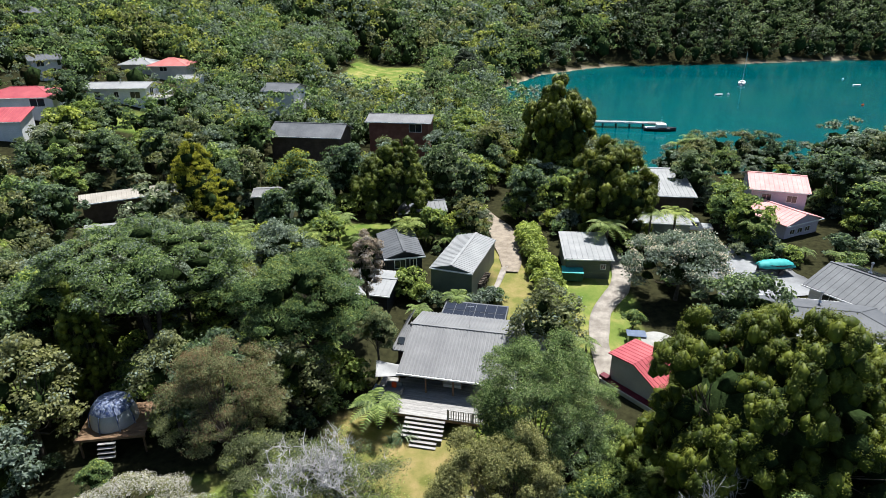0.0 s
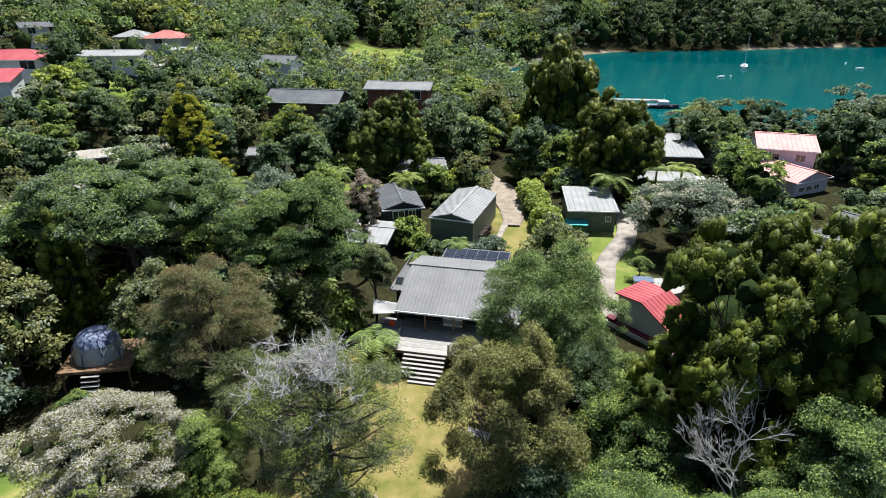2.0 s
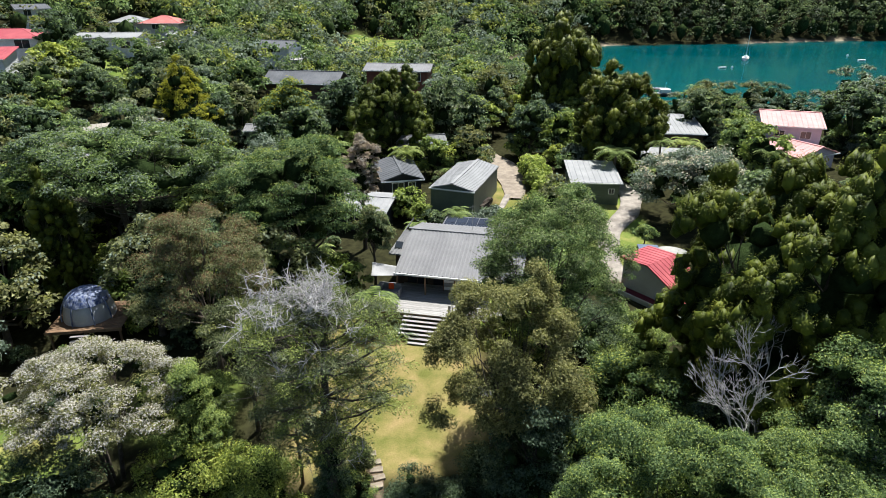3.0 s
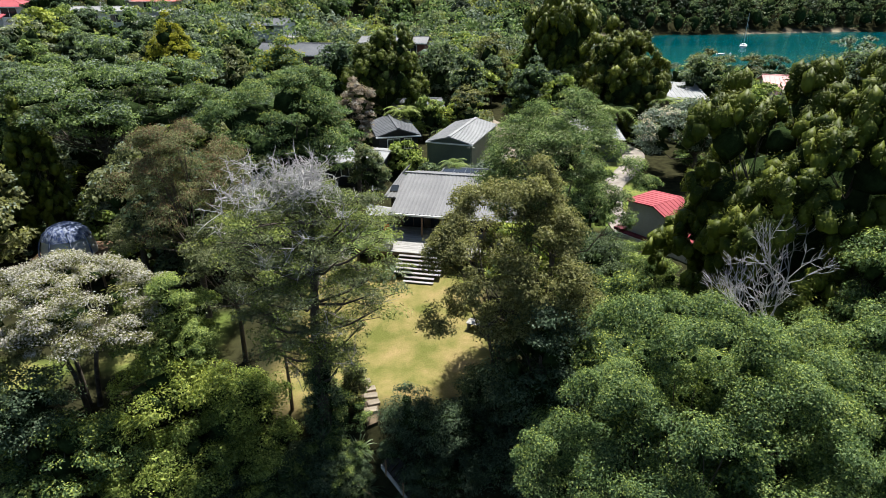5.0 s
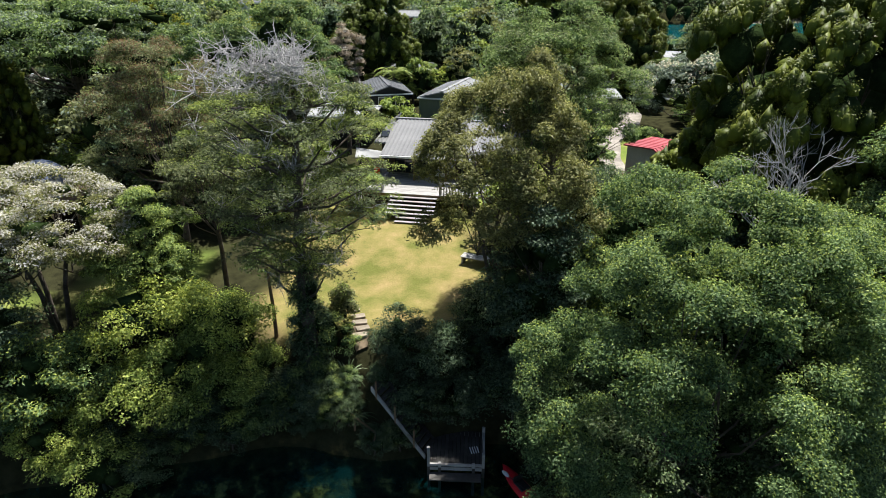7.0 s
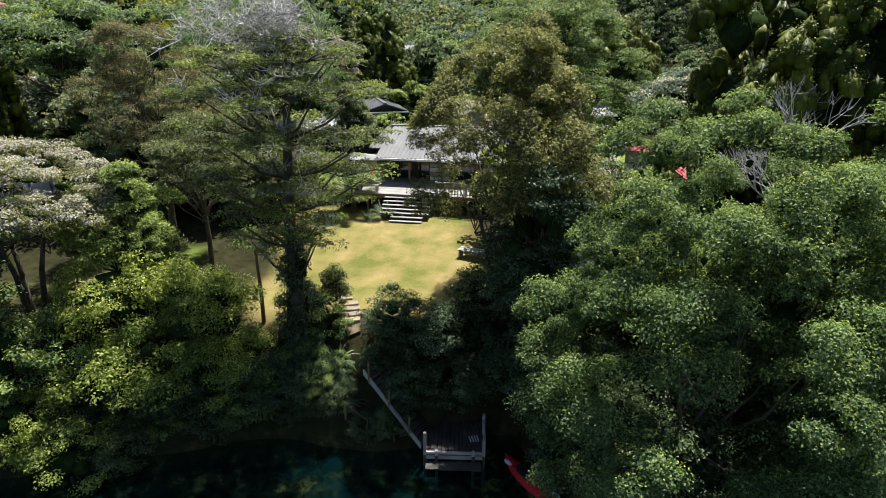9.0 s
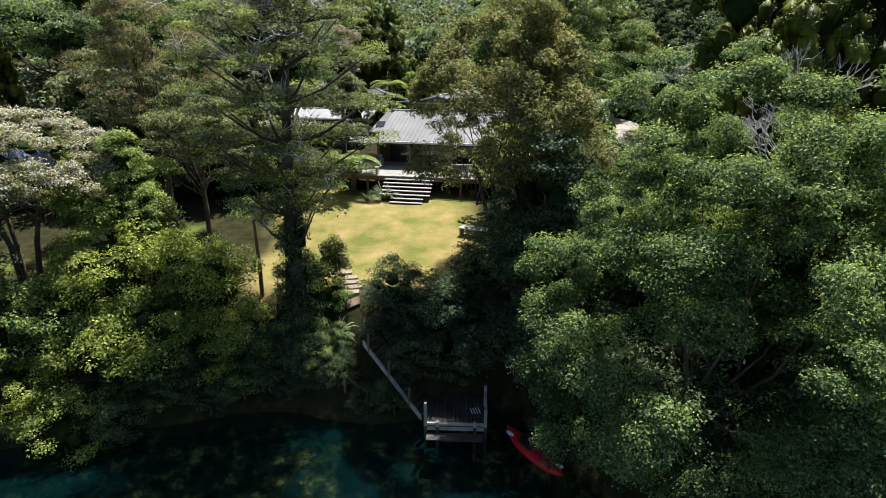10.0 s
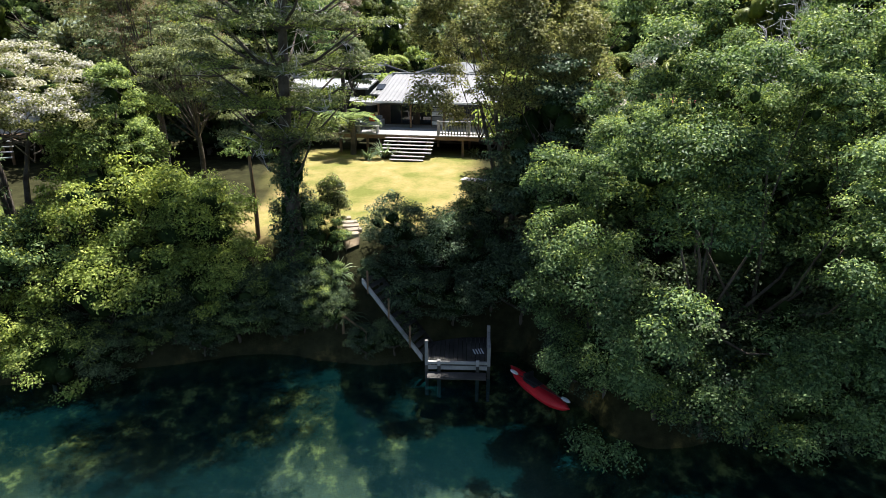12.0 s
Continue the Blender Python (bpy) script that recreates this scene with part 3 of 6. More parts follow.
LILAC = surface("lilac_render", (0.52, 0.46, 0.55), (0.62, 0.56, 0.64), 0.6, 20, 0.8, relief=0.004)
GREEN_WALL = surface("grey_green_steel_wall", (0.1, 0.125, 0.1), (0.14, 0.165, 0.135), 0.6, 20, 0.5, relief=0.003)
BLACK_WALL = surface("black_stained_timber", (0.014, 0.015, 0.018), (0.03, 0.032, 0.037), 1.0, 30, 0.6, relief=0.004)
BROWN_WALL = surface("brown_stained_timber", (0.06, 0.042, 0.03), (0.11, 0.08, 0.058), 1.0, 30, 0.7, relief=0.004)
BRICK_WALL = surface("red_brown_boards", (0.16, 0.06, 0.04), (0.24, 0.1, 0.07), 1.0, 30, 0.8, relief=0.004)
TIMBER = surface("weathered_grey_timber", (0.25, 0.24, 0.235), (0.4, 0.385, 0.37), 1.2, 30, 0.85, relief=0.004, stretch=(1, 8, 1), rand=0.16)
# timber coloured dark for the shade over the landing and shore steps
SHADE_TIMBER = surface("shaded_timber", (0.03, 0.028, 0.026), (0.075, 0.07, 0.065), 1.2, 30, 0.6, relief=0.004, rand=0.2)
RAW_TIMBER = surface("brown_timber", (0.14, 0.085, 0.05), (0.25, 0.16, 0.095), 1.2, 30, 0.8, relief=0.004, rand=0.15)
TRIM = surface("white_trim", (0.7, 0.7, 0.7), (0.8, 0.8, 0.8), 1, 20, 0.5, relief=0.002)
DARK_METAL = surface("dark_metal", (0.02, 0.02, 0.022), (0.05, 0.05, 0.055), 1, 30, 0.45, 0.3, 0.002)
STEEL = surface("bare_steel", (0.4, 0.4, 0.42), (0.55, 0.55, 0.57), 1, 30, 0.35, 0.8, 0.002)
GRAVEL = surface("gravel", (0.2, 0.165, 0.13), (0.32, 0.27, 0.215), 1.3, 25, 0.95, relief=0.03)
BRICK_PATH = surface("old_concrete_path", (0.2, 0.175, 0.15), (0.36, 0.325, 0.285), 0.9, 14, 0.9, relief=0.02)
ASPHALT = surface("sealed_yard", (0.22, 0.225, 0.235), (0.3, 0.305, 0.315), 0.6, 30, 0.9, relief=0.01)
CONCRETE = surface("concrete", (0.27, 0.265, 0.25), (0.36, 0.355, 0.34), 0.8, 25, 0.9, relief=0.008)
COUCH = surface("grey_outdoor_fabric", (0.16, 0.165, 0.175), (0.25, 0.255, 0.265), 1, 60, 0.9, relief=0.003)
CLOTH = surface("canvas", (0.27, 0.27, 0.275), (0.37, 0.37, 0.37), 1, 60, 0.9, relief=0.003)
TEAL = surface("teal_cover", (0.03, 0.3, 0.3), (0.06, 0.42, 0.4), 1.5, 30, 0.6, relief=0.01)
RED_PAINT = surface("red_plastic", (0.42, 0.012, 0.02), (0.55, 0.02, 0.03), 1, 30, 0.35, relief=0.001)
ORANGE = surface("orange_fabric", (0.65, 0.07, 0.015), (0.75, 0.11, 0.025), 2, 50, 0.85, relief=0.002)


def glass_material():
    m, nt, b = nodes_of("window_glass")
    b.inputs["Base Color"].default_value = (0.02, 0.025, 0.03, 1)
    b.inputs["Roughness"].default_value = 0.04
    b.inputs["Specular IOR Level"].default_value = 0.7
    return m


def solar_material():
    m, nt, b = nodes_of("solar_cells")
    n = noise_tex(nt, 1.2, 3)
    r = ramp(nt, [(0.3, (0.012, 0.014, 0.022)), (0.7, (0.025, 0.028, 0.04))])
    nt.links.new(n.outputs[0], r.inputs[0])
    nt.links.new(r.outputs[0], b.inputs["Base Color"])
    b.inputs["Roughness"].default_value = 0.18
    return m


GLASS, SOLAR = glass_material(), solar_material()


def roof_plane(bm, a, b, c, d, thick=0.1, rib=0.0, rib_h=0.035, rib_w=0.07):
    """A sloping roof sheet with eave a-b and top d-c, pressed into ribs that run from eave to top."""
    va, vb, vc, vd = (Vector(p) for p in (a, b, c, d))
    n = (vb - va).cross(vd - va).normalized()
    if n.z < 0:
        n = -n
    ts = [(0.0, 0.0), (1.0, 0.0)]
    if rib:
        length = (vb - va).length
        count, w = max(2, int(length / rib)), rib_w / length
        ts = [(0.0, 0.0)]
        for k in range(count):
            t = (k + 0.5) / count
            ts += [(t - w * 0.8, 0.0), (t - w * 0.35, rib_h), (t + w * 0.35, rib_h), (t + w * 0.8, 0.0)]
        ts.append((1.0, 0.0))
    lo = [bm.verts.new(va.lerp(vb, t) + n * h) for t, h in ts]
    hi = [bm.verts.new(vd.lerp(vc, t) + n * h) for t, h in ts]
    for i in range(len(ts) - 1):
        bm.faces.new((lo[i], lo[i + 1], hi[i + 1], hi[i]))
    q = [lo[0], lo[-1], hi[-1], hi[0]]
    und = [bm.verts.new(v.co - Vector((0, 0, thick))) for v in q]
    bm.faces.new(und[::-1])
    bm.faces.new([und[0], und[1]] + lo[::-1])
    bm.faces.new([und[2], und[3]] + hi)
    bm.faces.new((und[1], und[2], q[2], q[1]))
    bm.faces.new((und[3], und[0], q[0], q[3]))


def window_part(house, side, u, z, w, h, size, frame_mat=None):
    """A window on one wall: frame proud of the wall, pane set back in it. side: f, b, l, r."""
    W, D = size
    m = {"f": Matrix.Translation((u, 0, z)), "b": Matrix.Translation((u, D, z)) @ Matrix.Rotation(math.pi, 4, "Z"),
         "l": Matrix.Translation((0, u, z)) @ Matrix.Rotation(-math.pi / 2, 4, "Z"), "r": Matrix.Translation((W, u, z)) @ Matrix.Rotation(math.pi / 2, 4, "Z")}[side]
    bm = bmesh.new()
    t = 0.07
    for b in ((-w / 2 - t, -0.06, -t, w / 2 + t, 0.02, 0), (-w / 2 - t, -0.06, h, w / 2 + t, 0.02, h + t), (-w / 2 - t, -0.06, 0, -w / 2, 0.02, h), (w / 2, -0.06, 0, w / 2 + t, 0.02, h), (-0.025, -0.05, 0, 0.025, 0.02, h)):
        box(bm, *b, m=m)
    fr = part("window", bm, frame_mat or TRIM, house)
    part("pane", box(bmesh.new(), -w / 2, -0.025, 0, w / 2, 0.01, h, m=m), GLASS, fr)
    return fr


BUILT = []


def house(name, label, x, y, turn, w, d, floor, wall_h, roof="gable", pitch=15, over=0.5, roof_mat=None, wall_mat=None, windows=(), rib=0.6, base=None, doors=(), clear=None, boards=True, trim=True, category="house"):
    """Front-left corner at x, y; w along its front, d going back. roof: gable (ridge along the front), cross (ridge front to back), mono, hip."""
    root = new(name)
    if floor is None:
        floor = max(hgt(x, y), hgt(x + w * math.cos(radians(turn)), y + w * math.sin(radians(turn)))) + 0.3
    root.matrix_basis = pose(x, y, floor, 0, 0, turn)
    cs = [root.matrix_basis @ Vector((a, b, 0)) for a in (-over, w + over) for b in (-over, d + over)]
    BUILT.append((min(c.x for c in cs), min(c.y for c in cs) - ((2.0 if y < 60 else 3.5) if clear is None else clear), max(c.x for c in cs), max(c.y for c in cs)))
    base = -0.8 if base is None else base
    tan = math.tan(radians(pitch))
    o = over
    rise = {"gable": d / 2 * tan, "cross": w / 2 * tan, "mono": d * tan, "hip": min(w, d) / 2 * tan}[roof]
    bm = bmesh.new()
    box(bm, 0, 0, base, w, d, wall_h)
    if roof == "gable":
        for u in (0, w):
            a = [bm.verts.new(p) for p in ((u, 0, wall_h), (u, d, wall_h), (u, d / 2, wall_h + rise - 0.02))]
            bm.faces.new(a)
    if roof == "cross":
        for v in (0, d):
            a = [bm.verts.new(p) for p in ((0, v, wall_h), (w, v, wall_h), (w / 2, v, wall_h + rise - 0.02))]
            bm.faces.new(a)
    if roof == "mono":
        a = [bm.verts.new(p) for p in ((0, d, wall_h), (w, d, wall_h), (w, d, wall_h + rise - 0.05), (0, d, wall_h + rise - 0.05))]
        bm.faces.new(a)
        for u in (0, w):
            a = [bm.verts.new(p) for p in ((u, 0, wall_h), (u, d, wall_h), (u, d, wall_h + rise - 0.05))]
            bm.faces.new(a)
    part("wall", bm, wall_mat, root)
    if boards:
        bm = bmesh.new()
        for k in range(1, int(wall_h / 0.3)):
            z = k * 0.3
            box(bm, -0.018, -0.018, z, w + 0.018, d + 0.018, z + 0.02)
        part("board_edges", bm, wall_mat, root)
    bm = bmesh.new()
    t = 0.12
    zt = wall_h + t
    if roof == "gable":
        roof_plane(bm, (-o, -o, zt - o * tan), (w + o, -o, zt - o * tan), (w + o, d / 2, zt + rise), (-o, d / 2, zt + rise), t, rib)
        roof_plane(bm, (w + o, d + o, zt - o * tan), (-o, d + o, zt - o * tan), (-o, d / 2, zt + rise), (w + o, d / 2, zt + rise), t, rib)
        box(bm, -o, d / 2 - 0.16, zt + rise - 0.02, w + o, d / 2 + 0.16, zt + rise + 0.05)
    elif roof == "cross":
        roof_plane(bm, (-o, d + o, zt - o * tan), (-o, -o, zt - o * tan), (w / 2, -o, zt + rise), (w / 2, d + o, zt + rise), t, rib)
        roof_plane(bm, (w + o, -o, zt - o * tan), (w + o, d + o, zt - o * tan), (w / 2, d + o, zt + rise), (w / 2, -o, zt + rise), t, rib)
        box(bm, w / 2 - 0.16, -o, zt + rise - 0.02, w / 2 + 0.16, d + o, zt + rise + 0.05)
    elif roof == "mono":
        roof_plane(bm, (-o, -o, zt - o * tan), (w + o, -o, zt - o * tan), (w + o, d + o, zt + rise + o * tan), (-o, d + o, zt + rise + o * tan), t, rib)
    else:
        k = min(w, d) / 2
        e0, e1 = zt - o * tan, zt + rise
        if w >= d:
            r0, r1 = (k, d / 2, e1), (w - k, d / 2, e1)
        else:
            r0, r1 = (w / 2, k, e1), (w / 2, d - k, e1)
        c = [(-o, -o, e0), (w + o, -o, e0), (w + o, d + o, e0), (-o, d + o, e0)]
        if w >= d:
            roof_plane(bm, c[0], c[1], r1, r0, t)
            roof_plane(bm, c[2], c[3], r0, r1, t)
            roof_plane(bm, c[1], c[2], r1, (r1[0], r1[1] + 0.01, r1[2]), t)
            roof_plane(bm, c[3], c[0], r0, (r0[0], r0[1] - 0.01, r0[2]), t)
        else:
            roof_plane(bm, c[1], c[2], r1, r0, t)
            roof_plane(bm, c[3], c[0], r0, r1, t)
            roof_plane(bm, c[0], c[1], r0, (r0[0] - 0.01, r0[1], r0[2]), t)
            roof_plane(bm, c[2], c[3], r1, (r1[0] + 0.01, r1[1], r1[2]), t)
        seams = bmesh.new()
        for p, q in ((c[0], r0), (c[3], r0 if w >= d else r1), (c[1], r1 if w >= d else r0), (c[2], r1), (r0, r1)):
            p, q = Vector(p), Vector(q)
            dv = (q - p).normalized()
            s = dv.cross(Vector((0, 0, 1))).normalized() * 0.1
            up = Vector((0, 0, 0.045))
            vs = [seams.verts.new(v) for v in (p - s, p + s, q + s, q - s)] + [seams.verts.new(v + up) for v in (p - s * 0.6, p + s * 0.6, q + s * 0.6, q - s * 0.6)]
            for f in ((4, 5, 6, 7), (0, 1, 5, 4), (1, 2, 6, 5), (2, 3, 7, 6), (3, 0, 4, 7)):
                seams.faces.new([vs[i] for i in f])
        part("ridge_cap", seams, roof_mat, root)
    part("roof", bm, roof_mat, root)
    if trim:
        bm = bmesh.new()
        z = zt - o * tan
        box(bm, -o - 0.02, -o - 0.1, z - 0.16, w + o + 0.02, -o - 0.004, z - 0.03)
        part("gutter", bm, TRIM, root)
        if roof in ("gable", "hip"):
            part("gutter", boxes((-o - 0.02, d + o + 0.004, z - 0.16, w + o + 0.02, d + o + 0.1, z - 0.03)), TRIM, root)
    for side, u, z, ww, hh in windows:
        window_part(root, side, u, z, ww, hh, (w, d))
    for side, u, ww, hh in doors:
        window_part(root, side, u, 0.02, ww, hh, (w, d))
    return tagged(root, label, category, kind="")


def flue(x, y, z, h, r=0.09):
    """A metal stove pipe with a cap, standing on a roof."""
    v, f = tubes([[((0, 0, -0.4), r), ((0, 0, h), r)], [((0, 0, h - 0.12), r * 1.7), ((0, 0, h + 0.02), r * 1.7), ((0, 0, h + 0.1), r * 0.3)], [((0, 0, -0.02), r * 2.6), ((0, 0, 0.14), r * 1.1)]], 10)
    ob = part("stove_pipe", mesh_of("stove_pipe", v, f, STEEL, False), None)
    ob.location = (x, y, z)
    return tagged(ob, "bare metal stove pipe with a round cap on a roof", "chimney")


def path_strip(name, label, pts, widths, mat, lift=0.07, thick=0.25, kind="structure"):
    """A strip of paving that follows the ground."""
    P, Wd = [], []
    for (a, b), (wa, wb) in zip(zip(pts, pts[1:]), zip(widths, widths[1:])):
        n = max(2, int(math.dist(a, b) / 0.7))
        for i in range(n):
            t = i / n
            P.append((a[0] + (b[0] - a[0]) * t, a[1] + (b[1] - a[1]) * t))
            Wd.append(wa + (wb - wa) * t)
    P.append(pts[-1])
    Wd.append(widths[-1])
    P = np.array(P)
    for _ in range(4):
        P[1:-1] = (P[:-2] + 2 * P[1:-1] + P[2:]) / 4
    d = np.gradient(P, axis=0)
    d /= np.linalg.norm(d, axis=1)[:, None]
    s = np.stack([-d[:, 1], d[:, 0]], 1)
    wob = 1 + 0.05 * np.sin(np.arange(len(P)) * 0.7) + RNG.uniform(-0.02, 0.02, len(P))
    cols = np.linspace(-0.5, 0.5, 5)
    V, F = [], []
    for c in cols:
        q = P + s * (np.array(Wd) * wob * c)[:, None]
        V.append(np.stack([q[:, 0], q[:, 1], height(q[:, 0], q[:, 1]) + lift + 0.12], 1))
    V = np.stack(V, 1)
    n = len(P)
    top = V.reshape(-1, 3)
    lo = top - np.array([0, 0, thick + 0.1])
    idx = np.arange(n * 5).reshape(n, 5)
    F += list(np.stack([idx[:-1, :-1], idx[:-1, 1:], idx[1:, 1:], idx[1:, :-1]], -1).reshape(-1, 4))
    o = n * 5
    for col in (0, 4):
        for i in range(n - 1):
            F.append((idx[i, col], idx[i + 1, col], idx[i + 1, col] + o, idx[i, col] + o))
    return tagged(part(name, mesh_of(name, np.concatenate([top, lo]), np.array(F), mat, True), None), label, "path", kind=kind)


# the main house: veranda roof, cross wings, deck
HX, HY, HT, HF = -3.75, 41.4, -12.0, 6.05
HM = pose(HX, HY, HF, 0, 0, HT)


def hpt(u, v, z=0.0):
    return HM @ Vector((u, v, z))


def main_house():
    root = new("house")
    root.matrix_basis = HM
    W = 9.6
    part("wall", boxes((0.2, 2.0, -1.6, W - 0.2, 9.2, 1.85), (-0.9, 3.6, -1.6, 0.18, 8.2, 1.7), (W - 0.18, 4.4, -1.6, W + 1.2, 8.4, 1.75)), BROWN_WALL, root)
    for u in (0.2, W - 0.2):
        bm = bmesh.new()
        box(bm, u - 0.05, 2.0, 1.851, u + 0.05, 8.0, 2.3)
        box(bm, u - 0.05, 3.8, 2.3, u + 0.05, 7.0, 2.75)
        part("gable_wall", bm, BROWN_WALL, root)
    bm = bmesh.new()
    roof_plane(bm, (0, 0, 1.78), (W, 0, 1.78), (W, 5.4, 3.2), (0, 5.4, 3.2), 0.09, 0.3, 0.045, 0.1)
    part("roof", bm, GREY_ROOF, root)
    bm = bmesh.new()
    roof_plane(bm, (W + 1.9, 9.6, 2.15), (-0.2, 9.6, 2.15), (-0.2, 5.5, 3.18), (W + 1.9, 5.5, 3.18), 0.09, 0.3, 0.045, 0.1)
    part("roof", bm, GREY_ROOF, root)
    part("ridge_cap", boxes((-0.22, 5.3, 3.2, W + 1.92, 5.62, 3.28)), GREY_ROOF, root)
    bm = bmesh.new()
    roof_plane(bm, (-1.3, 3.0, 1.9), (-0.03, 3.0, 1.9), (-0.03, 5.35, 3.1), (-0.5, 5.35, 3.1), 0.09, 0.3, 0.045, 0.1)
    part("side_roof", bm, GREY_ROOF, root)
    bm = bmesh.new()
    roof_plane(bm, (-1.3, 8.8, 1.9), (-1.3, 3.02, 1.9), (-0.52, 5.35, 3.09), (-0.52, 8.2, 3.09), 0.09, 0.3, 0.045, 0.1)
    part("side_roof", bm, GREY_ROOF, root)
    part("skylight", slab([(-0.95, 3.5, 2.24), (-0.35, 3.5, 2.24), (-0.35, 4.1, 2.55), (-0.95, 4.1, 2.55)], 0.06), GLASS, root)
    bm = bmesh.new()
    roof_plane(bm, (W + 0.25, 4.0, 2.2), (W + 2.1, 4.0, 1.9), (W + 1.9, 5.3, 3.15), (W + 0.02, 5.3, 3.15), 0.09, 0.3)
    part("side_roof", bm, GREY_ROOF, root)
    part("solar_frame", boxes((1.4, 9.7, 1.1, 7.6, 13.2, 1.62)), DARK_ROOF, root)
    for i in range(6):
        for j in range(2):
            part("solar_panel", boxes((1.55 + i, 9.85 + 1.6 * j, 1.622, 2.5 + i, 11.35 + 1.6 * j, 1.65)), SOLAR, root)
    part("wall", boxes((1.5, 9.25, -1.2, 7.5, 13.1, 1.09)), BROWN_WALL, root)
    part("gutter", boxes((-0.02, -0.12, 1.64, W + 0.02, -0.004, 1.77)), TRIM, root)
    part("fascia", boxes((0, 0.02, 1.52, W, 0.07, 1.68)), DARK_METAL, root)
    for u in (0.15, 2.35, 4.6, 6.9, W - 0.15):
        part("veranda_post", boxes((u - 0.06, 0.2, 0.0, u + 0.06, 0.32, 1.78)), RAW_TIMBER, root)
    for u, ww in ((1.3, 1.6), (3.4, 1.6), (6.6, 2.6)):
        fr = part("window", boxes((u - ww / 2 - 0.06, 1.92, 0.05, u - ww / 2, 2.0, 1.8), (u + ww / 2, 1.92, 0.05, u + ww / 2 + 0.06, 2.0, 1.8), (u - ww / 2, 1.92, 1.74, u + ww / 2, 2.0, 1.8), (u - 0.03, 1.93, 0.05, u + 0.03, 2.0, 1.74)), BROWN_WALL, root)
        part("pane", boxes((u - ww / 2, 1.96, 0.05, u + ww / 2, 1.99, 1.74)), GLASS, fr)
    tagged(root, "low timber house under a ribbed grey steel roof with veranda", "house")
    # hanging cloth screen under the veranda
    scr = new("veranda_blind")
    scr.matrix_basis = HM @ Matrix.Translation((4.35, 1.2, 0))
    for k in range(5):
        part("slat", boxes((-0.75, 0, 0.1 + k * 0.3, 0.75, 0.04, 0.35 + k * 0.3)), CLOTH if k % 2 else TRIM, scr)
    for u in (-0.8, 0.75):
        part("frame", boxes((u, -0.02, 0.0, u + 0.05, 0.06, 1.7)), RAW_TIMBER, scr)
    tagged(scr, "pale slatted blind hung between posts under the veranda", "blind")


def deck():
    root = new("deck")
    root.matrix_basis = HM
    u0, u1, v0 = -1.7, 8.6, -2.7
    y = v0
    k = 0
    while y < 1.95:
        part("plank", boxes((u0 if y < 1.7 else 0.2, y, -0.06, u1, y + 0.135, -0.015 + 0.004 * (k % 2))), TIMBER, root)
        y += 0.14
        k += 1
    part("bearer", boxes((u0, v0 + 0.02, -0.3, u1, v0 + 0.09, -0.065), (u0, 0.5, -0.3, u1, 0.6, -0.065), (u0 + 0.02, v0, -0.3, u0 + 0.09, 1.6, -0.065)), RAW_TIMBER, root)
    for u in (u0 + 0.1, 0.2, 2.2, 4.2, 6.3, u1 - 0.1):
        for v in (v0 + 0.15, 0.4):
            part("deck_leg", boxes((u - 0.07, v - 0.07, -2.2, u + 0.07, v + 0.07, -0.3)), RAW_TIMBER, root)
    tagged(root, "weathered grey timber deck on piles before the house", "deck")
    st = new("deck_steps")
    st.matrix_basis = HM
    s0, s1 = 1.45, 4.6
    for k in range(7):
        z = -0.17 * (k + 1)
        v = v0 - 0.3 * k
        a, b = (s0, s1) if k < 5 else (s0 + 0.75, s1 - 0.35)
        part("tread", boxes((a, v - 0.3, z - 0.045, b, v - 0.02, z), bevel=0.008), TIMBER, st)
    for u in (s0 + 0.85, s1 - 0.5):
        bm = slab([(u - 0.03, v0 - 0.01, -0.28), (u + 0.03, v0 - 0.01, -0.28), (u + 0.03, v0 - 2.2, -1.42), (u - 0.03, v0 - 2.2, -1.42)], 0.22)
        part("stringer", bm, RAW_TIMBER, st)
    tagged(st, "broad weathered timber steps from the deck to the lawn", "steps")
    rail = new("deck_railing")
    rail.matrix_basis = HM
    r0, r1 = 4.75, 8.55
    part("top_rail", boxes((r0, v0 + 0.02, 0.82, r1, v0 + 0.12, 0.87)), TIMBER, rail)
    part("bottom_rail", boxes((r0, v0 + 0.04, 0.08, r1, v0 + 0.09, 0.14)), TIMBER, rail)
    n = int((r1 - r0) / 0.19)
    for k in range(n):
        u = r0 + (k + 0.5) * (r1 - r0) / n
        part("baluster", boxes((u - 0.035, v0 - 0.002, 0.02, u + 0.035, v0 + 0.036, 0.84)), TIMBER, rail)
    for u in (r0, (r0 + r1) / 2, r1):
        part("post", boxes((u - 0.05, v0 + 0.04, -0.02, u + 0.05, v0 + 0.14, 0.9)), TIMBER, rail)
    tagged(rail, "weathered timber railing with upright pickets along the deck", "railing")
    be = new("deck_bench")
    be.matrix_basis = HM @ Matrix.Translation((-0.4, -2.6, 0))
    for k in range(4):
        part("slat", boxes((-1.35, 0.02 + k * 0.12, 0.4, 1.3, 0.12 + k * 0.12, 0.44)), TIMBER, be)
    for u in (-1.25, 0, 1.2):
        part("leg", boxes((u - 0.05, 0.03, 0.0, u + 0.05, 0.47, 0.4)), TIMBER, be)
    tagged(be, "low weathered timber bench along the deck's edge", "bench")


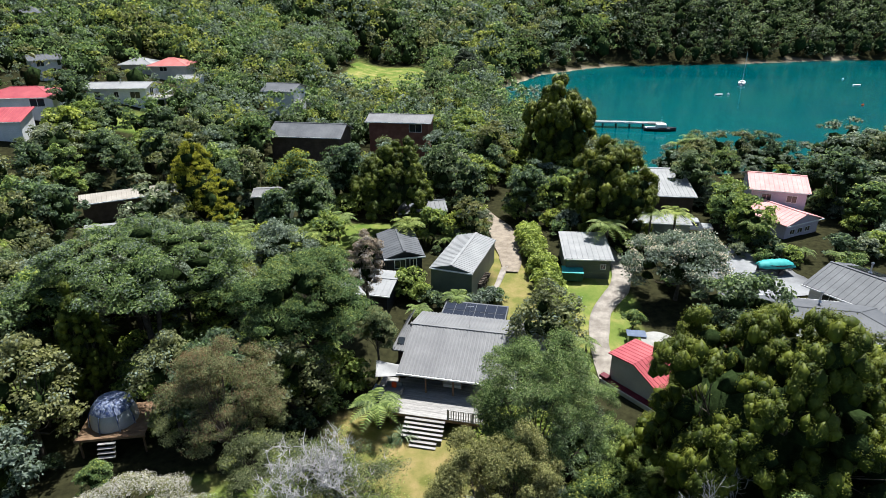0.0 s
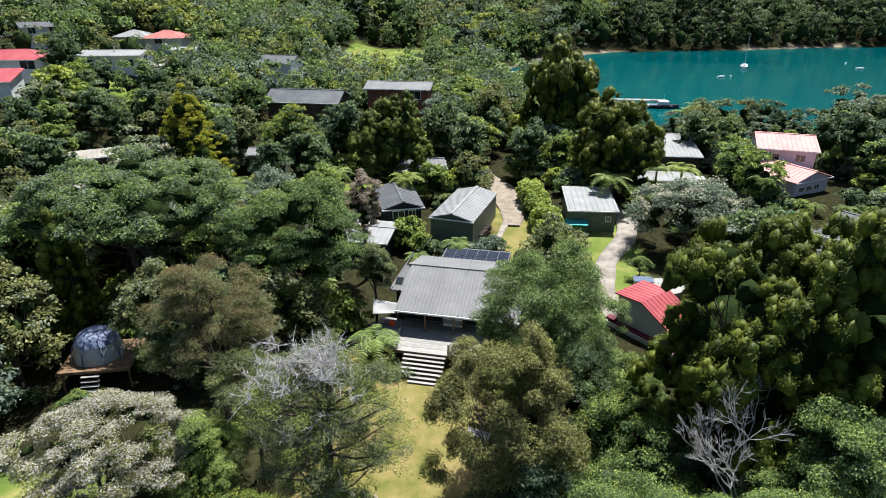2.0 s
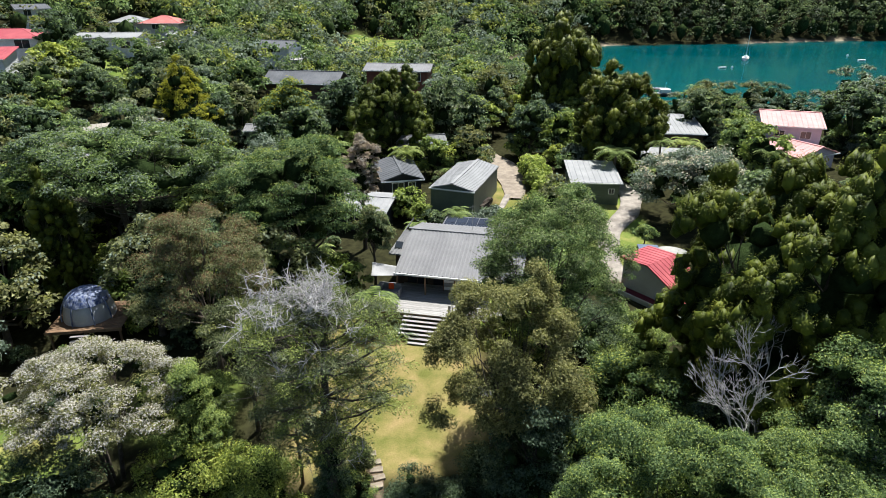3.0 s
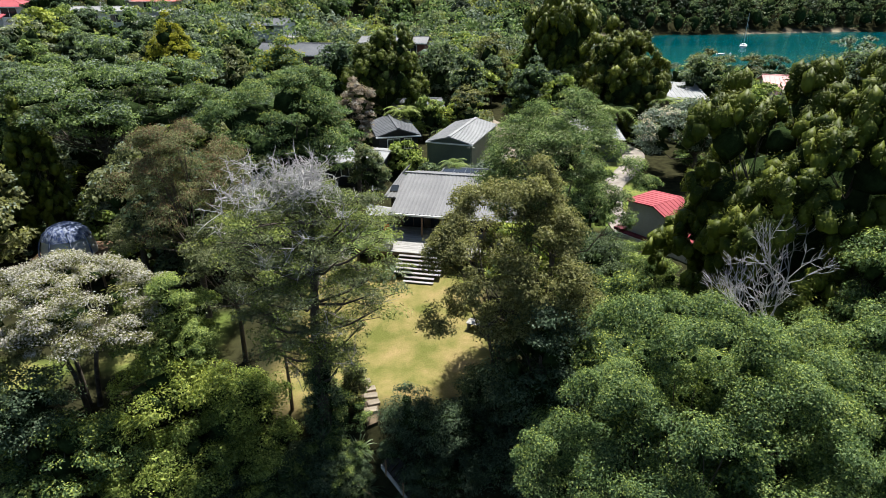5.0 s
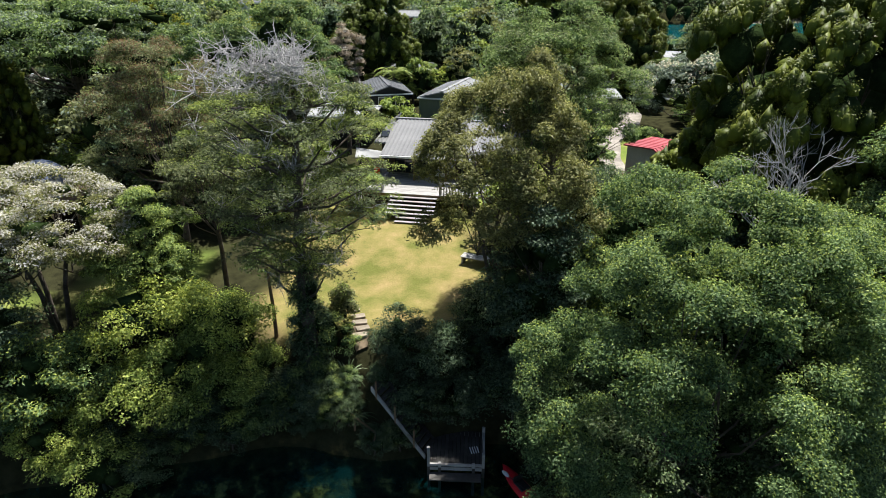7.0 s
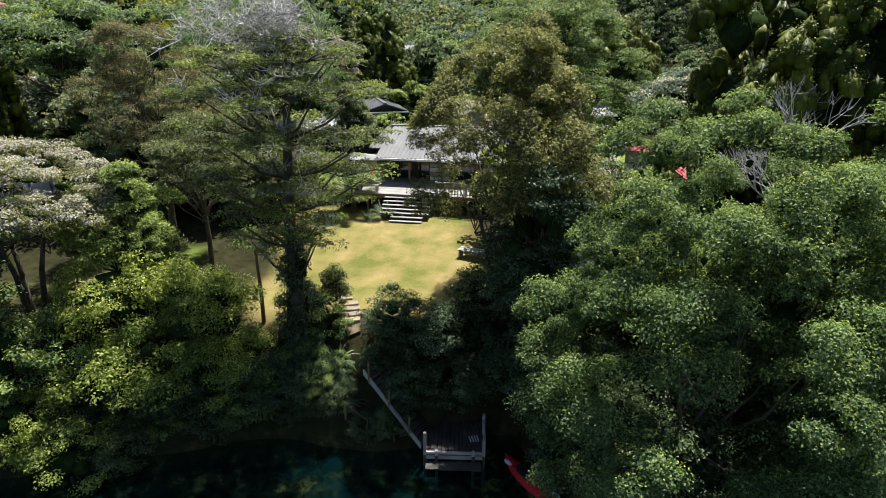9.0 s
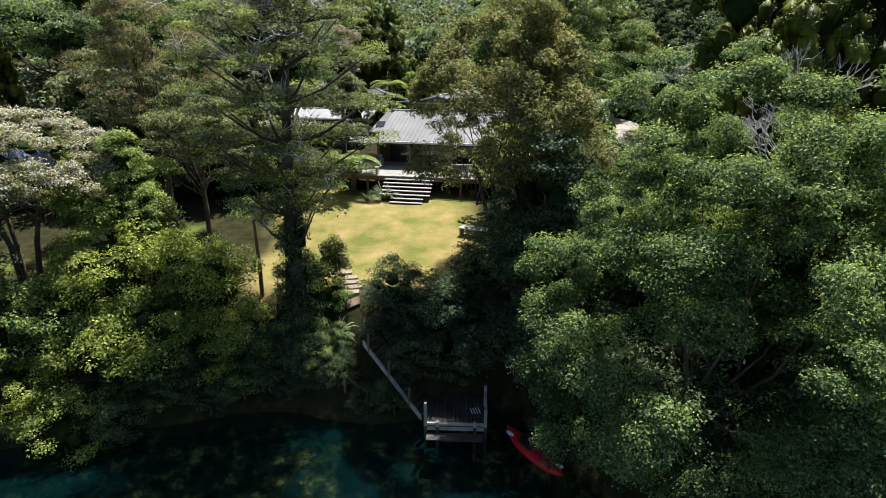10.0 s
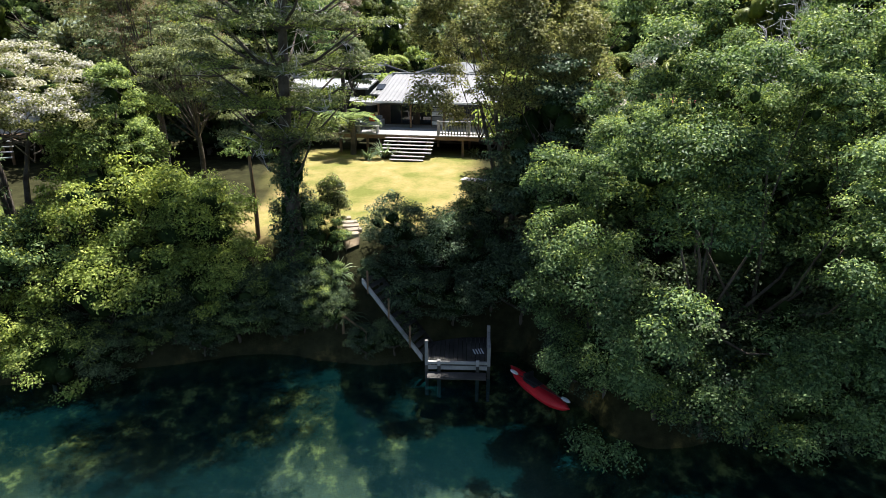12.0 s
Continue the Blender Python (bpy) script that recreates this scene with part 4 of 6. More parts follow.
def lounge(u, v, turn, w, cushion):
    root = new("outdoor_sofa")
    root.matrix_basis = HM @ pose(u, v, 0, 0, 0, turn)
    part("seat", boxes((-w / 2, -0.35, 0.1, w / 2, 0.35, 0.42), bevel=0.04), COUCH, root)
    part("backrest", boxes((-w / 2, 0.3, 0.3, w / 2, 0.48, 0.82), bevel=0.05), COUCH, root)
    part("armrest", boxes((-w / 2 - 0.14, -0.35, 0.06, -w / 2, 0.45, 0.6), bevel=0.04), COUCH, root)
    part("armrest", boxes((w / 2, -0.35, 0.06, w / 2 + 0.14, 0.45, 0.6), bevel=0.04), COUCH, root)
    if cushion:
        part("cushion", boxes((-0.2, 0.05, 0.42, 0.2, 0.28, 0.9), bevel=0.06), ORANGE, root, "bright orange cushion")
    return tagged(root, "grey cushioned outdoor sofa on the deck", "sofa", "deck seats")


main_house()
deck()
lounge(-0.2, -0.3, 0, 1.3, True)
lounge(-1.2, -0.9, 90, 0.9, False)
lounge(-0.9, -1.75, 200, 0.7, False)


def shade_sail():
    a, b, c, d = Vector((-2.1, 1.2, 1.9)), Vector((-1.5, -0.9, 1.75)), Vector((1.1, 0.02, 1.62)), Vector((-0.1, 1.2, 1.72))
    n = 10
    V, F = [], []
    for i in range(n + 1):
        for j in range(n + 1):
            s, t = i / n, j / n
            p = a.lerp(b, s).lerp(d.lerp(c, s), t)
            q = 1 - 0.14 * (math.sin(math.pi * s) + math.sin(math.pi * t))
            mid = (a + b + c + d) / 4
            p = mid + (p - mid) * (0.86 + 0.14 * q)
            V.append((p.x, p.y, p.z - 0.35 * math.sin(math.pi * s) * math.sin(math.pi * t)))
    for i in range(n):
        for j in range(n):
            k = i * (n + 1) + j
            F.append((k, k + 1, k + n + 2, k + n + 1))
    ob = part("shade_sail", mesh_of("shade_sail", V, F, CLOTH, True), None)
    ob.matrix_basis = HM
    s = ob.modifiers.new("cloth", "SOLIDIFY")
    s.thickness = 0.01
    tagged(ob, "pale grey canvas shade sail slung beside the veranda", "shade sail")


shade_sail()

# neighbours
house("shed", "grey-green steel shed with a pale gabled roof beside a drive", -1.3, 59.6, -19, 4.6, 9.5, 6.0, 2.6, "cross", 14, 0.12, PALE_ROOF, GREEN_WALL, rib=0.4, boards=False, category="shed", base=-1.0)
house("cottage", "black timber cottage with a pale gabled roof and white windows", -6.3, 62.4, 12, 4.0, 7.0, 6.2, 2.3, "cross", 18, 0.35, MID_ROOF, BLACK_WALL, [("f", 1.5, 0.9, 1.2, 1.0), ("f", 3.0, 0.9, 0.7, 1.0)], base=-1.0)
house("cottage", "black timber cottage with a charcoal roof behind trees", -5.6, 76.5, 10, 6.0, 4.2, 6.2, 2.5, "gable", 17, 0.3, DARK_ROOF, BLACK_WALL, [("f", 3.2, 0.8, 1.4, 1.0)], base=-1.0)
house("low_house", "low house with a pale flat-pitched steel roof and dark walls", -15.5, 57.4, -12, 10.0, 5.0, 5.6, 2.0, "gable", 10, 0.4, PALE_ROOF, BLACK_WALL, [("f", 3, 0.6, 1.5, 1.1), ("f", 7, 0.6, 1.5, 1.1)], base=-1.0)
house("garage", "grey-green garage with a pale flat-pitched roof", 14.0, 63.4, -4, 5.0, 6.2, 5.5, 2.5, "mono", 5, 0.3, PALE_ROOF, GREEN_WALL, [("f", 4.2, 1.3, 0.5, 0.5)], category="garage", base=-0.8)
house("carport", "dark timber carport under a pale low-pitched roof", 30.0, 84.2, -7, 6.0, 8.0, 5.6, 3.0, "mono", 6, 0.4, PALE_ROOF, BROWN_WALL, category="garage", base=-1.0)
house("studio", "small building with a pale roof between trees", 33.0, 97.0, -7, 5.0, 5.0, 5.0, 2.6, "gable", 12, 0.4, PALE_ROOF, WHITE, base=-1.0)
house("low_shed", "long low shed with a pale roof beside a driveway", 24.5, 76.0, -7, 8.0, 3.0, 5.4, 2.2, "mono", 4, 0.2, PALE_ROOF, GREEN_WALL, category="shed", base=-1.0)
house("villa", "two-storey lilac villa with a salmon tiled roof", 43.5, 82.5, -18, 7.0, 8.0, 5.0, 5.2, "gable", 16, 0.4, PINK_ROOF, LILAC, [("f", 2.0, 3.6, 1.2, 0.9), ("f", 5.2, 3.6, 1.2, 0.9), ("r", 3, 3.4, 1.2, 0.9)], boards=False, base=-1.5)
house("villa_wing", "lilac rendered wing with a salmon gabled roof", 44.8, 74.5, 26, 6.5, 6.5, 5.0, 2.7, "cross", 17, 0.4, PINK_ROOF, LILAC, [("f", 1.4, 1.2, 0.9, 0.6), ("f", 2.9, 1.2, 0.9, 0.6), ("f", 4.4, 1.2, 0.9, 0.6)], boards=False, base=-1.5)
house("bungalow", "bungalow with a hipped weathered grey roof and cream walls", 29.0, 48.6, -12, 12.5, 6.5, 5.2, 2.5, "hip", 14, 0.6, MID_ROOF, CREAM, [("f", 9.5, 0.9, 1.2, 1.0), ("f", 11.3, 0.9, 0.8, 1.0), ("r", 3, 0.9, 1.4, 1.0)], base=-1.0)
house("bungalow", "bungalow with a charcoal gabled roof and solar panels", 38.3, 57.0, -58, 10, 8.5, 5.4, 2.5, "gable", 16, 0.6, MID_ROOF, CREAM, [("f", 2, 0.9, 1.6, 1.1), ("f", 5, 0.9, 1.6, 1.1), ("l", 4, 0.9, 1.4, 1.0)], base=-1.0)


def red_house():
    """Cream rendered house with a folded red roof and a lower walled terrace before it."""
    root = new("red_roof_house")
    root.matrix_basis = pose(14.4, 44.3, 4.7, 0, 0, -53)
    wb = bmesh.new()
    out = [(0, -1.2), (5.6, -1.2), (5.6, 1.45), (2.3, 3.1), (0, 2.98)]
    f0 = [wb.verts.new((u, 0, z)) for u, z in out]
    f1 = [wb.verts.new((u, 3.3, z)) for u, z in out]
    wb.faces.new(f0)
    wb.faces.new(f1[::-1])
    for i in range(5):
        j = (i + 1) % 5
        wb.faces.new((f0[i], f1[i], f1[j], f0[j]))
    part("wall", wb, CREAM, root)
    bm = bmesh.new()
    roof_plane(bm, (-0.25, 3.5, 3.1), (-0.25, -0.2, 3.08), (2.3, -0.2, 3.24), (2.3, 3.5, 3.24), 0.1, 0.45)
    part("roof", bm, RED_ROOF, root)
    bm = bmesh.new()
    roof_plane(bm, (5.9, -0.2, 1.42), (5.9, 3.5, 1.42), (2.31, 3.5, 3.22), (2.31, -0.2, 3.22), 0.1, 0.45)
    part("roof", bm, RED_ROOF, root)
    part("parapet", boxes((-0.3, -0.62, 0.45, 6.4, -0.01, 0.62)), MAROON, root, "maroon painted parapet cap")
    part("low_wall", boxes((-0.3, -0.72, -1.2, 6.4, -0.6, 0.54)), CREAM, root)
    part("step", boxes((-0.6, -0.6, 0.62, 0.2, 0.0, 0.85)), MAROON, root)
    out = [(0.9, -0.73), (6.4, -0.73), (6.7, -2.2), (6.1, -4.0), (5.0, -5.3), (3.4, -4.7), (0.9, -3.2)]
    part("terrace", prism(out, -1.6, -0.15), CONCRETE, root)
    tagged(root, "cream rendered house with a folded red roof and walled terrace", "house")


red_house()
# houses on the hillside
house("hill_house", "pale hillside house with a light flat-pitched roof and a deck", -68.0, 119.0, 4, 11.0, 7.0, 15.3, 2.9, "gable", 9, 0.5, PALE_ROOF, WHITE, [("f", 2, 1.2, 1.0, 1.0), ("f", 5.5, 1.2, 0.8, 1.0), ("f", 9, 1.0, 1.8, 1.2), ("r", 3, 1.0, 1.6, 1.6)], base=-5, clear=2)
house("hill_house", "hillside house with a red roof and grey walls", -75.0, 100.5, 8, 11.0, 7.0, 17.3, 2.3, "hip", 17, 0.6, RED_ROOF, WHITE, [("f", 8.6, 0.7, 2.2, 1.4)], base=-7, clear=2)
house("hill_house", "small outbuilding with a red roof below a hillside house", -71.0, 92.5, 8, 6.5, 4.5, 15.3, 2.0, "mono", 14, 0.4, RED_ROOF, WHITE, base=-4)
house("hill_house", "hillside house with a salmon red hipped roof", -67.5, 146.0, 4, 8.0, 7.0, 17.2, 2.0, "hip", 20, 0.6, SALMON_ROOF, CREAM, [("f", 3, 0.7, 1.6, 1.2)], base=-5)
house("hill_house", "hillside house with a pale green roof", -74.5, 147.0, 4, 6.6, 6.0, 17.4, 2.0, "hip", 20, 0.5, PALE_ROOF, CREAM, base=-5)
house("hill_house", "tall pale hillside house with a verandah on posts", -79.0, 122.0, 40, 5.0, 6.0, 19.4, 3.6, "gable", 12, 0.5, MID_ROOF, WHITE, [("f", 1.5, 2.4, 1.2, 1.2), ("f", 5, 2.4, 1.2, 1.2), ("f", 3.2, 0.3, 1.4, 1.6)], base=-5)
house("hill_house", "house with a grey gabled roof among the bush", -40.0, 139.0, -10, 7.0, 7.0, 13.0, 1.7, "gable", 17, 0.5, MID_ROOF, WHITE, [("f", 3.5, 0.7, 3.0, 1.1)], base=-4)
house("hill_house", "low house with pale roof among hillside trees", -59.0, 139.0, 6, 5.0, 4.0, 15.6, 1.6, "gable", 12, 0.4, PALE_ROOF, WHITE, base=-4)
house("long_house", "long house under a charcoal roof among trees", -30.5, 107.5, -8, 12.5, 7.0, 9.6, 2.4, "gable", 22, 0.5, DARK_ROOF, BROWN_WALL, base=-3)
house("long_house", "long low house with a pale grey roof and brick walls", -13.6, 112.5, -7, 11.0, 6.0, 11.0, 2.4, "gable", 13, 0.6, GREY_ROOF, BRICK_WALL, [("f", 8.6, 0.6, 2.2, 1.4)], base=-6)
house("hut", "low building with a long cream roof half hidden by trees", -46.5, 74.6, 28, 12.0, 2.4, 9.7, 0.8, "mono", 8, 0.3, TAN_ROOF, BROWN_WALL, base=-2, clear=0.2)
house("hut", "low building with a pale roof among the trees", -26.0, 80.0, 5, 4.6, 3.6, 7.6, 2.2, "gable", 12, 0.3, GREY_ROOF, GREEN_WALL, base=-3, clear=0.2)
house("hut", "low pale roofed hut among the trees", -42.5, 66.5, 15, 3.6, 3.0, 7.0, 2.0, "mono", 8, 0.3, PALE_ROOF, WHITE, base=-3)
house("hill_house", "pale house high on the hillside", -108.0, 160.0, 4, 9.0, 8.0, 27.5, 2.4, "hip", 18, 0.6, MID_ROOF, WHITE, base=-5)

# drives and paths
path_strip("driveway", "gravel drive between a hedge and a shed", [(7.9, 64.5), (8.3, 68), (8.0, 77), (4, 88)], [1.6, 2.8, 3.6, 3.0], GRAVEL)
path_strip("shed_strip", "narrow concrete strip along the shed wall", [(4.6, 56.5), (6.4, 62.5), (7.4, 66.0)], [0.5, 0.6, 0.7], BRICK_PATH)
path_strip("garden_path", "old concrete path winding through a lawn", [(14.6, 44.5), (14.8, 50), (16.4, 56), (19.6, 60.5), (21.4, 66), (20, 72)], [1.9, 1.9, 2.0, 2.2, 2.3, 2.4], BRICK_PATH)
path_strip("yard", "sealed grey yard for cars and boats", [(26.5, 79), (30.5, 74.5), (34.0, 69), (35.5, 64.5), (36.5, 58.5)], [3.5, 4.0, 7.5, 11.0, 12.0], ASPHALT)

# ---- the bush ----
# single trees near the house and the shore
def hero(x, y, turn, ob):
    return place(ob, x, y, turn)


hero(19.4, 29.0, 0, round_tree("conifer", "broad dark green conifer with upright rounded sprays", 7.2, 6.6, 0.5, 16.0, 0.085, "conifer", 1500, 100, 0.5, flat=1.6, lobes=62, gap=0.0, aspect=0.4, inner=0.08, trunk_r=0.45, up=0.5, low=1.9, cone=0.25, heart=0.92))
# the bright extra of the two shore trees paints sun highlights on tuft tops
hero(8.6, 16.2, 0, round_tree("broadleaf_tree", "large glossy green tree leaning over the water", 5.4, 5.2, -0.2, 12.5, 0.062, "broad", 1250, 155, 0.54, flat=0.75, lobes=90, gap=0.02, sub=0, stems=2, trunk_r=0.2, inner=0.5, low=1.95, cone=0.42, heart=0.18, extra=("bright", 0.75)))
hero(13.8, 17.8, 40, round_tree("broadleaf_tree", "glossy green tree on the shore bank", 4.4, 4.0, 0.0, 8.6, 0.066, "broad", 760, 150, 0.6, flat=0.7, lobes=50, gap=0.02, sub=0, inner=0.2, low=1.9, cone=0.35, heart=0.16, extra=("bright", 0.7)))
hero(-5.5, 22.7, 0, layered_tree())
hero(-10.8, 28.2, 0, round_tree("kanuka_tree", "thin grey-olive tree with fine foliage in flat tiers", 2.4, 2.3, 3.4, 8.6, 0.08, "kanuka", 170, 110, 0.6, flat=0.45, lobes=14, gap=0.3, aspect=0.4, inner=0.6, trunk_r=0.14, extra=("sunlit", 0.3)))
hero(-5.5, 22.7, 0, round_tree("climber", "green climber wrapped thickly round a tall trunk", 0.75, 0.7, 0.0, 6.6, 0.07, "deep", 90, 80, 0.4, gap=0.0, flat=1.2, trunk_r=0.05, low=1.9, lobes=12, cone=0.1, category="climber", extra=("broad", 0.5)))
hero(2.8, 24.3, 0, round_tree("manuka_tree", "many-stemmed tree with fine olive-brown foliage", 3.5, 3.5, 3.6, 11.6, 0.085, "olive", 620, 100, 0.5, flat=0.95, lobes=34, gap=0.3, stems=5, trunk_r=0.13, aspect=0.4, inner=0.45, low=1.6, cone=0.2, heart=0.28))
hero(5.8, 29.6, 0, round_tree("broadleaf_tree", "feathery mid-green tree before the house", 3.7, 3.7, 5.0, 14.2, 0.085, "broad", 520, 115, 0.6, flat=0.6, lobes=22, gap=0.3, aspect=0.36, cone=0.3, heart=0.3, inner=0.55, extra=("kanuka", 0.5)))
hero(-14.2, 32.4, 0, round_tree("kanuka_tree", "spreading tree with rust-brown top and olive sides", 3.5, 3.3, 3.2, 11.2, 0.085, "olive", 380, 120, 0.6, flat=0.6, lobes=18, gap=0.3, aspect=0.35, extra=("rust", 0.85), heart=0.4))
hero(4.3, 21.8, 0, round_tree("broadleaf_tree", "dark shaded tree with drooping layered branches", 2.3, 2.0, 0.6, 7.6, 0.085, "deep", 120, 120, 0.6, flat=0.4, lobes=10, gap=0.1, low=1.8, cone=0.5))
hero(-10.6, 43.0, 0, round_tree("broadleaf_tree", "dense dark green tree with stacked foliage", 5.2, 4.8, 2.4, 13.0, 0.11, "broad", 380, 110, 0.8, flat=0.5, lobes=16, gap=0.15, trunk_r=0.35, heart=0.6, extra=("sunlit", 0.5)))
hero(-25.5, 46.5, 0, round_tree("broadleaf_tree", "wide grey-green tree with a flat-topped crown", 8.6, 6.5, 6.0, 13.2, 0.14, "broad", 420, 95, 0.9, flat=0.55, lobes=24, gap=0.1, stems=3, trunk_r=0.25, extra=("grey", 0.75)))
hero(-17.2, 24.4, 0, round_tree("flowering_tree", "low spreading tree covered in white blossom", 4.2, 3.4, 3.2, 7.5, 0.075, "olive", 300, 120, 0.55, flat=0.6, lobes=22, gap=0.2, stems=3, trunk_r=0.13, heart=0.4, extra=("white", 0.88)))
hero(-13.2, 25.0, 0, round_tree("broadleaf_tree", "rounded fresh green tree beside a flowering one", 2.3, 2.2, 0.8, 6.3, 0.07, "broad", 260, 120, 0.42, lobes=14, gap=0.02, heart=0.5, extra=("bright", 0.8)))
hero(14.9, 21.4, 30, bare_tree(9.6, 0.36, depth=6, thick=0.15, kids=3))
hero(18.4, 21.4, 0, round_tree("broadleaf_tree", "leafy green tree beside a leafless one on the bank", 2.6, 2.5, 2.0, 9.8, 0.085, "broad", 220, 110, 0.6, lobes=16, gap=0.1, heart=0.45, extra=("bright", 0.4)))
hero(-5.6, 44.6, 0, round_tree("broadleaf_tree", "narrow dark tree close beside the house", 1.3, 1.2, 2.8, 7.2, 0.09, "deep", 90, 90, 0.45, gap=0.0, lobes=9, trunk_r=0.14, heart=0.5, extra=("olive", 0.5)))
hero(-12.5, 38.2, 0, round_tree("broadleaf_tree", "bright yellow-green young tree among dark ones", 1.4, 1.3, 1.5, 5.6, 0.09, "bright", 90, 90, 0.45, gap=0.2, lobes=9, trunk_r=0.1))
hero(-28.2, 41.0, 0, round_tree("conifer", "upright yellow-green young conifer", 1.7, 1.6, 1.0, 10.6, 0.08, "conifer", 260, 80, 0.42, flat=1.5, lobes=24, gap=0.0, cone=0.5, aspect=0.4, inner=0.1, low=1.9, heart=0.7))
hero(25.0, 58.5, 0, round_tree("flowering_tree", "pale grey-green tree in cream blossom", 4.8, 4.4, 1.0, 7.4, 0.18, "grey", 200, 70, 0.95, lobes=12, gap=0.05, extra=("white", 0.35)))
hero(-7.3, 52.2, 0, round_tree("flowering_tree", "slender tree with pinkish pale blossom", 1.8, 1.7, 4.5, 10.2, 0.1, "pink", 130, 90, 0.45, lobes=8, gap=0.2, extra=("white", 0.3)))
hero(-6.6, 76.5, 0, round_tree("conifer", "rounded dark green conifer behind a lawn", 4.4, 4.3, 1.0, 12.0, 0.16, "conifer", 360, 75, 0.62, flat=1.2, lobes=30, heart=0.7, gap=0.0, cone=0.35, aspect=0.4, inner=0.2))
hero(21.8, 75.0, 0, round_tree("conifer", "dense dark green conifer beside a garage", 4.9, 4.7, 0.4, 12.4, 0.15, "conifer", 520, 75, 0.62, flat=1.3, lobes=36, gap=0.0, aspect=0.4, inner=0.15, low=1.9, heart=0.86))
hero(18.6, 96.8, 0, round_tree("conifer", "very tall dark conifer by the far bay", 5.0, 4.8, 0.5, 16.6, 0.2, "conifer", 560, 60, 0.85, flat=1.5, lobes=26, gap=0.0, cone=0.25, aspect=0.4, inner=0.15, low=1.9, heart=0.86))
hero(6.5, 190.0, 0, round_tree("conifer", "dark feathery pine near the beach", 6.5, 6.5, 1.0, 15.0, 0.45, "dark", 200, 45, 1.3, flat=0.4, lobes=14, gap=0.3, cone=0.75, aspect=0.3, inner=0.6))
hero(-30.5, 73.0, 0, round_tree("golden_conifer", "cone-shaped golden yellow conifer", 4.2, 4.0, 0.5, 13.0, 0.13, "gold", 420, 60, 0.5, flat=0.9, lobes=34, gap=0.0, cone=0.8, aspect=0.4, low=1.9, heart=0.74))
hero(-19.5, 78.0, 0, round_tree("golden_conifer", "broad tree with golden yellow young growth", 3.4, 3.2, 2.0, 10.0, 0.22, "broad", 110, 60, 0.9, lobes=8, gap=0.1, extra=("gold", 0.9)))

# kinds that stand many times over in the bush
KINDS, FAR_KINDS, SHRUBS = [], [], []
for nm, lb, mat, rx, z0, z1, tufts, leaf, ex, fl in (
        ("broadleaf_tree", "leafy mid-green bush tree with a rounded crown", "broad", 2.6, 1.0, 7.0, 70, 0.26, ("bright", 0.4), 0.65),
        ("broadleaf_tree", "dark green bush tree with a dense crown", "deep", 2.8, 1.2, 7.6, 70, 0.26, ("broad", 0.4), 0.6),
        ("broadleaf_tree", "grey-green bush tree with a spreading crown", "grey", 2.9, 1.2, 6.8, 70, 0.24, ("deep", 0.3), 0.55),
        ("kanuka_tree", "olive-brown fine-leaved bush tree", "olive", 2.5, 1.2, 7.4, 70, 0.23, ("grey", 0.3), 0.6),
        ("broadleaf_tree", "bright fresh green bush tree", "bright", 2.3, 0.6, 5.6, 60, 0.28, ("broad", 0.3), 0.65),
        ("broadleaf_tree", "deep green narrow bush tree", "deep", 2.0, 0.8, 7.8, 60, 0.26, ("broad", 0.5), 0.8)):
    for v in range(2):
        KINDS.append(round_tree(nm, lb, rx, rx * 0.9, z0, z1, leaf * 0.68, mat, tufts + 20, 46, 0.7, flat=fl, gap=0.1, sub=0, extra=ex, group="bush trees", aspect=0.6))
        FAR_KINDS.append(round_tree(nm, lb, rx, rx * 0.95, z0 * 0.4, z1, leaf * 0.95, mat, 46, 34, 0.85, flat=fl, gap=0.05, sub=0, extra=ex, group="bush trees", aspect=0.6, low=1.7, heart=0.6))
for lb, mat, ex in (("leafy green shrub in the undergrowth", "broad", ("bright", 0.3)), ("dark green shrub in the undergrowth", "deep", ("broad", 0.4)), ("bright green shrub in the undergrowth", "bright", ("fern", 0.4)), ("grey-green shrub in the undergrowth", "grey", ("deep", 0.3))):
    SHRUBS.append(round_tree("shrub", lb, 1.5, 1.4, 0.0, 2.4, 0.2, mat, 34, 24, 0.55, gap=0.0, sub=0, extra=ex, group="shrubs", aspect=0.6, trunk_r=0.08, category="shrub"))
FERN = tree_fern(2.6)
FERN_BIG = tree_fern(3.6, 18, 2.6)

# built ground to keep free: x0, y0, x1, y1
KEEP = CLEAR + BUILT + [(43, 66, 54, 92), (28, 45, 47, 66), (-6.5, 36, 7.5, 52), (11, 36, 20.5, 49), (6.0, 50, 10.4, 90), (13.0, 45, 22.5, 75), (29.5, 55, 44, 69), (30.5, 68, 36, 80), (-27.5, 34, -22.5, 39.5), (9.5, 47, 14.5, 77), (-5.2, 19, -1.2, 25.5), (-1.5, 18, 4, 24), (24, 72, 33, 80), (21, 49, 36, 57)]
HEROES = [(-9, 51, 6, 73), (-16, 54, -4, 60), (10.5, 20, 24, 37), (0, 22, 11, 33), (-33, 41, -4, 50), (-22, 18, -2, 36), (2, 10, 18, 20), (-12, 72, -3, 80), (16, 70, 26, 80), (20, 54, 30, 63), (-35, 69, -26, 77)]


def free(x, y, pad=0.0, boxes_=None):
    return not any(a - pad < x < c + pad and b - pad < y < d + pad for a, b, c, d in (KEEP if boxes_ is None else boxes_))


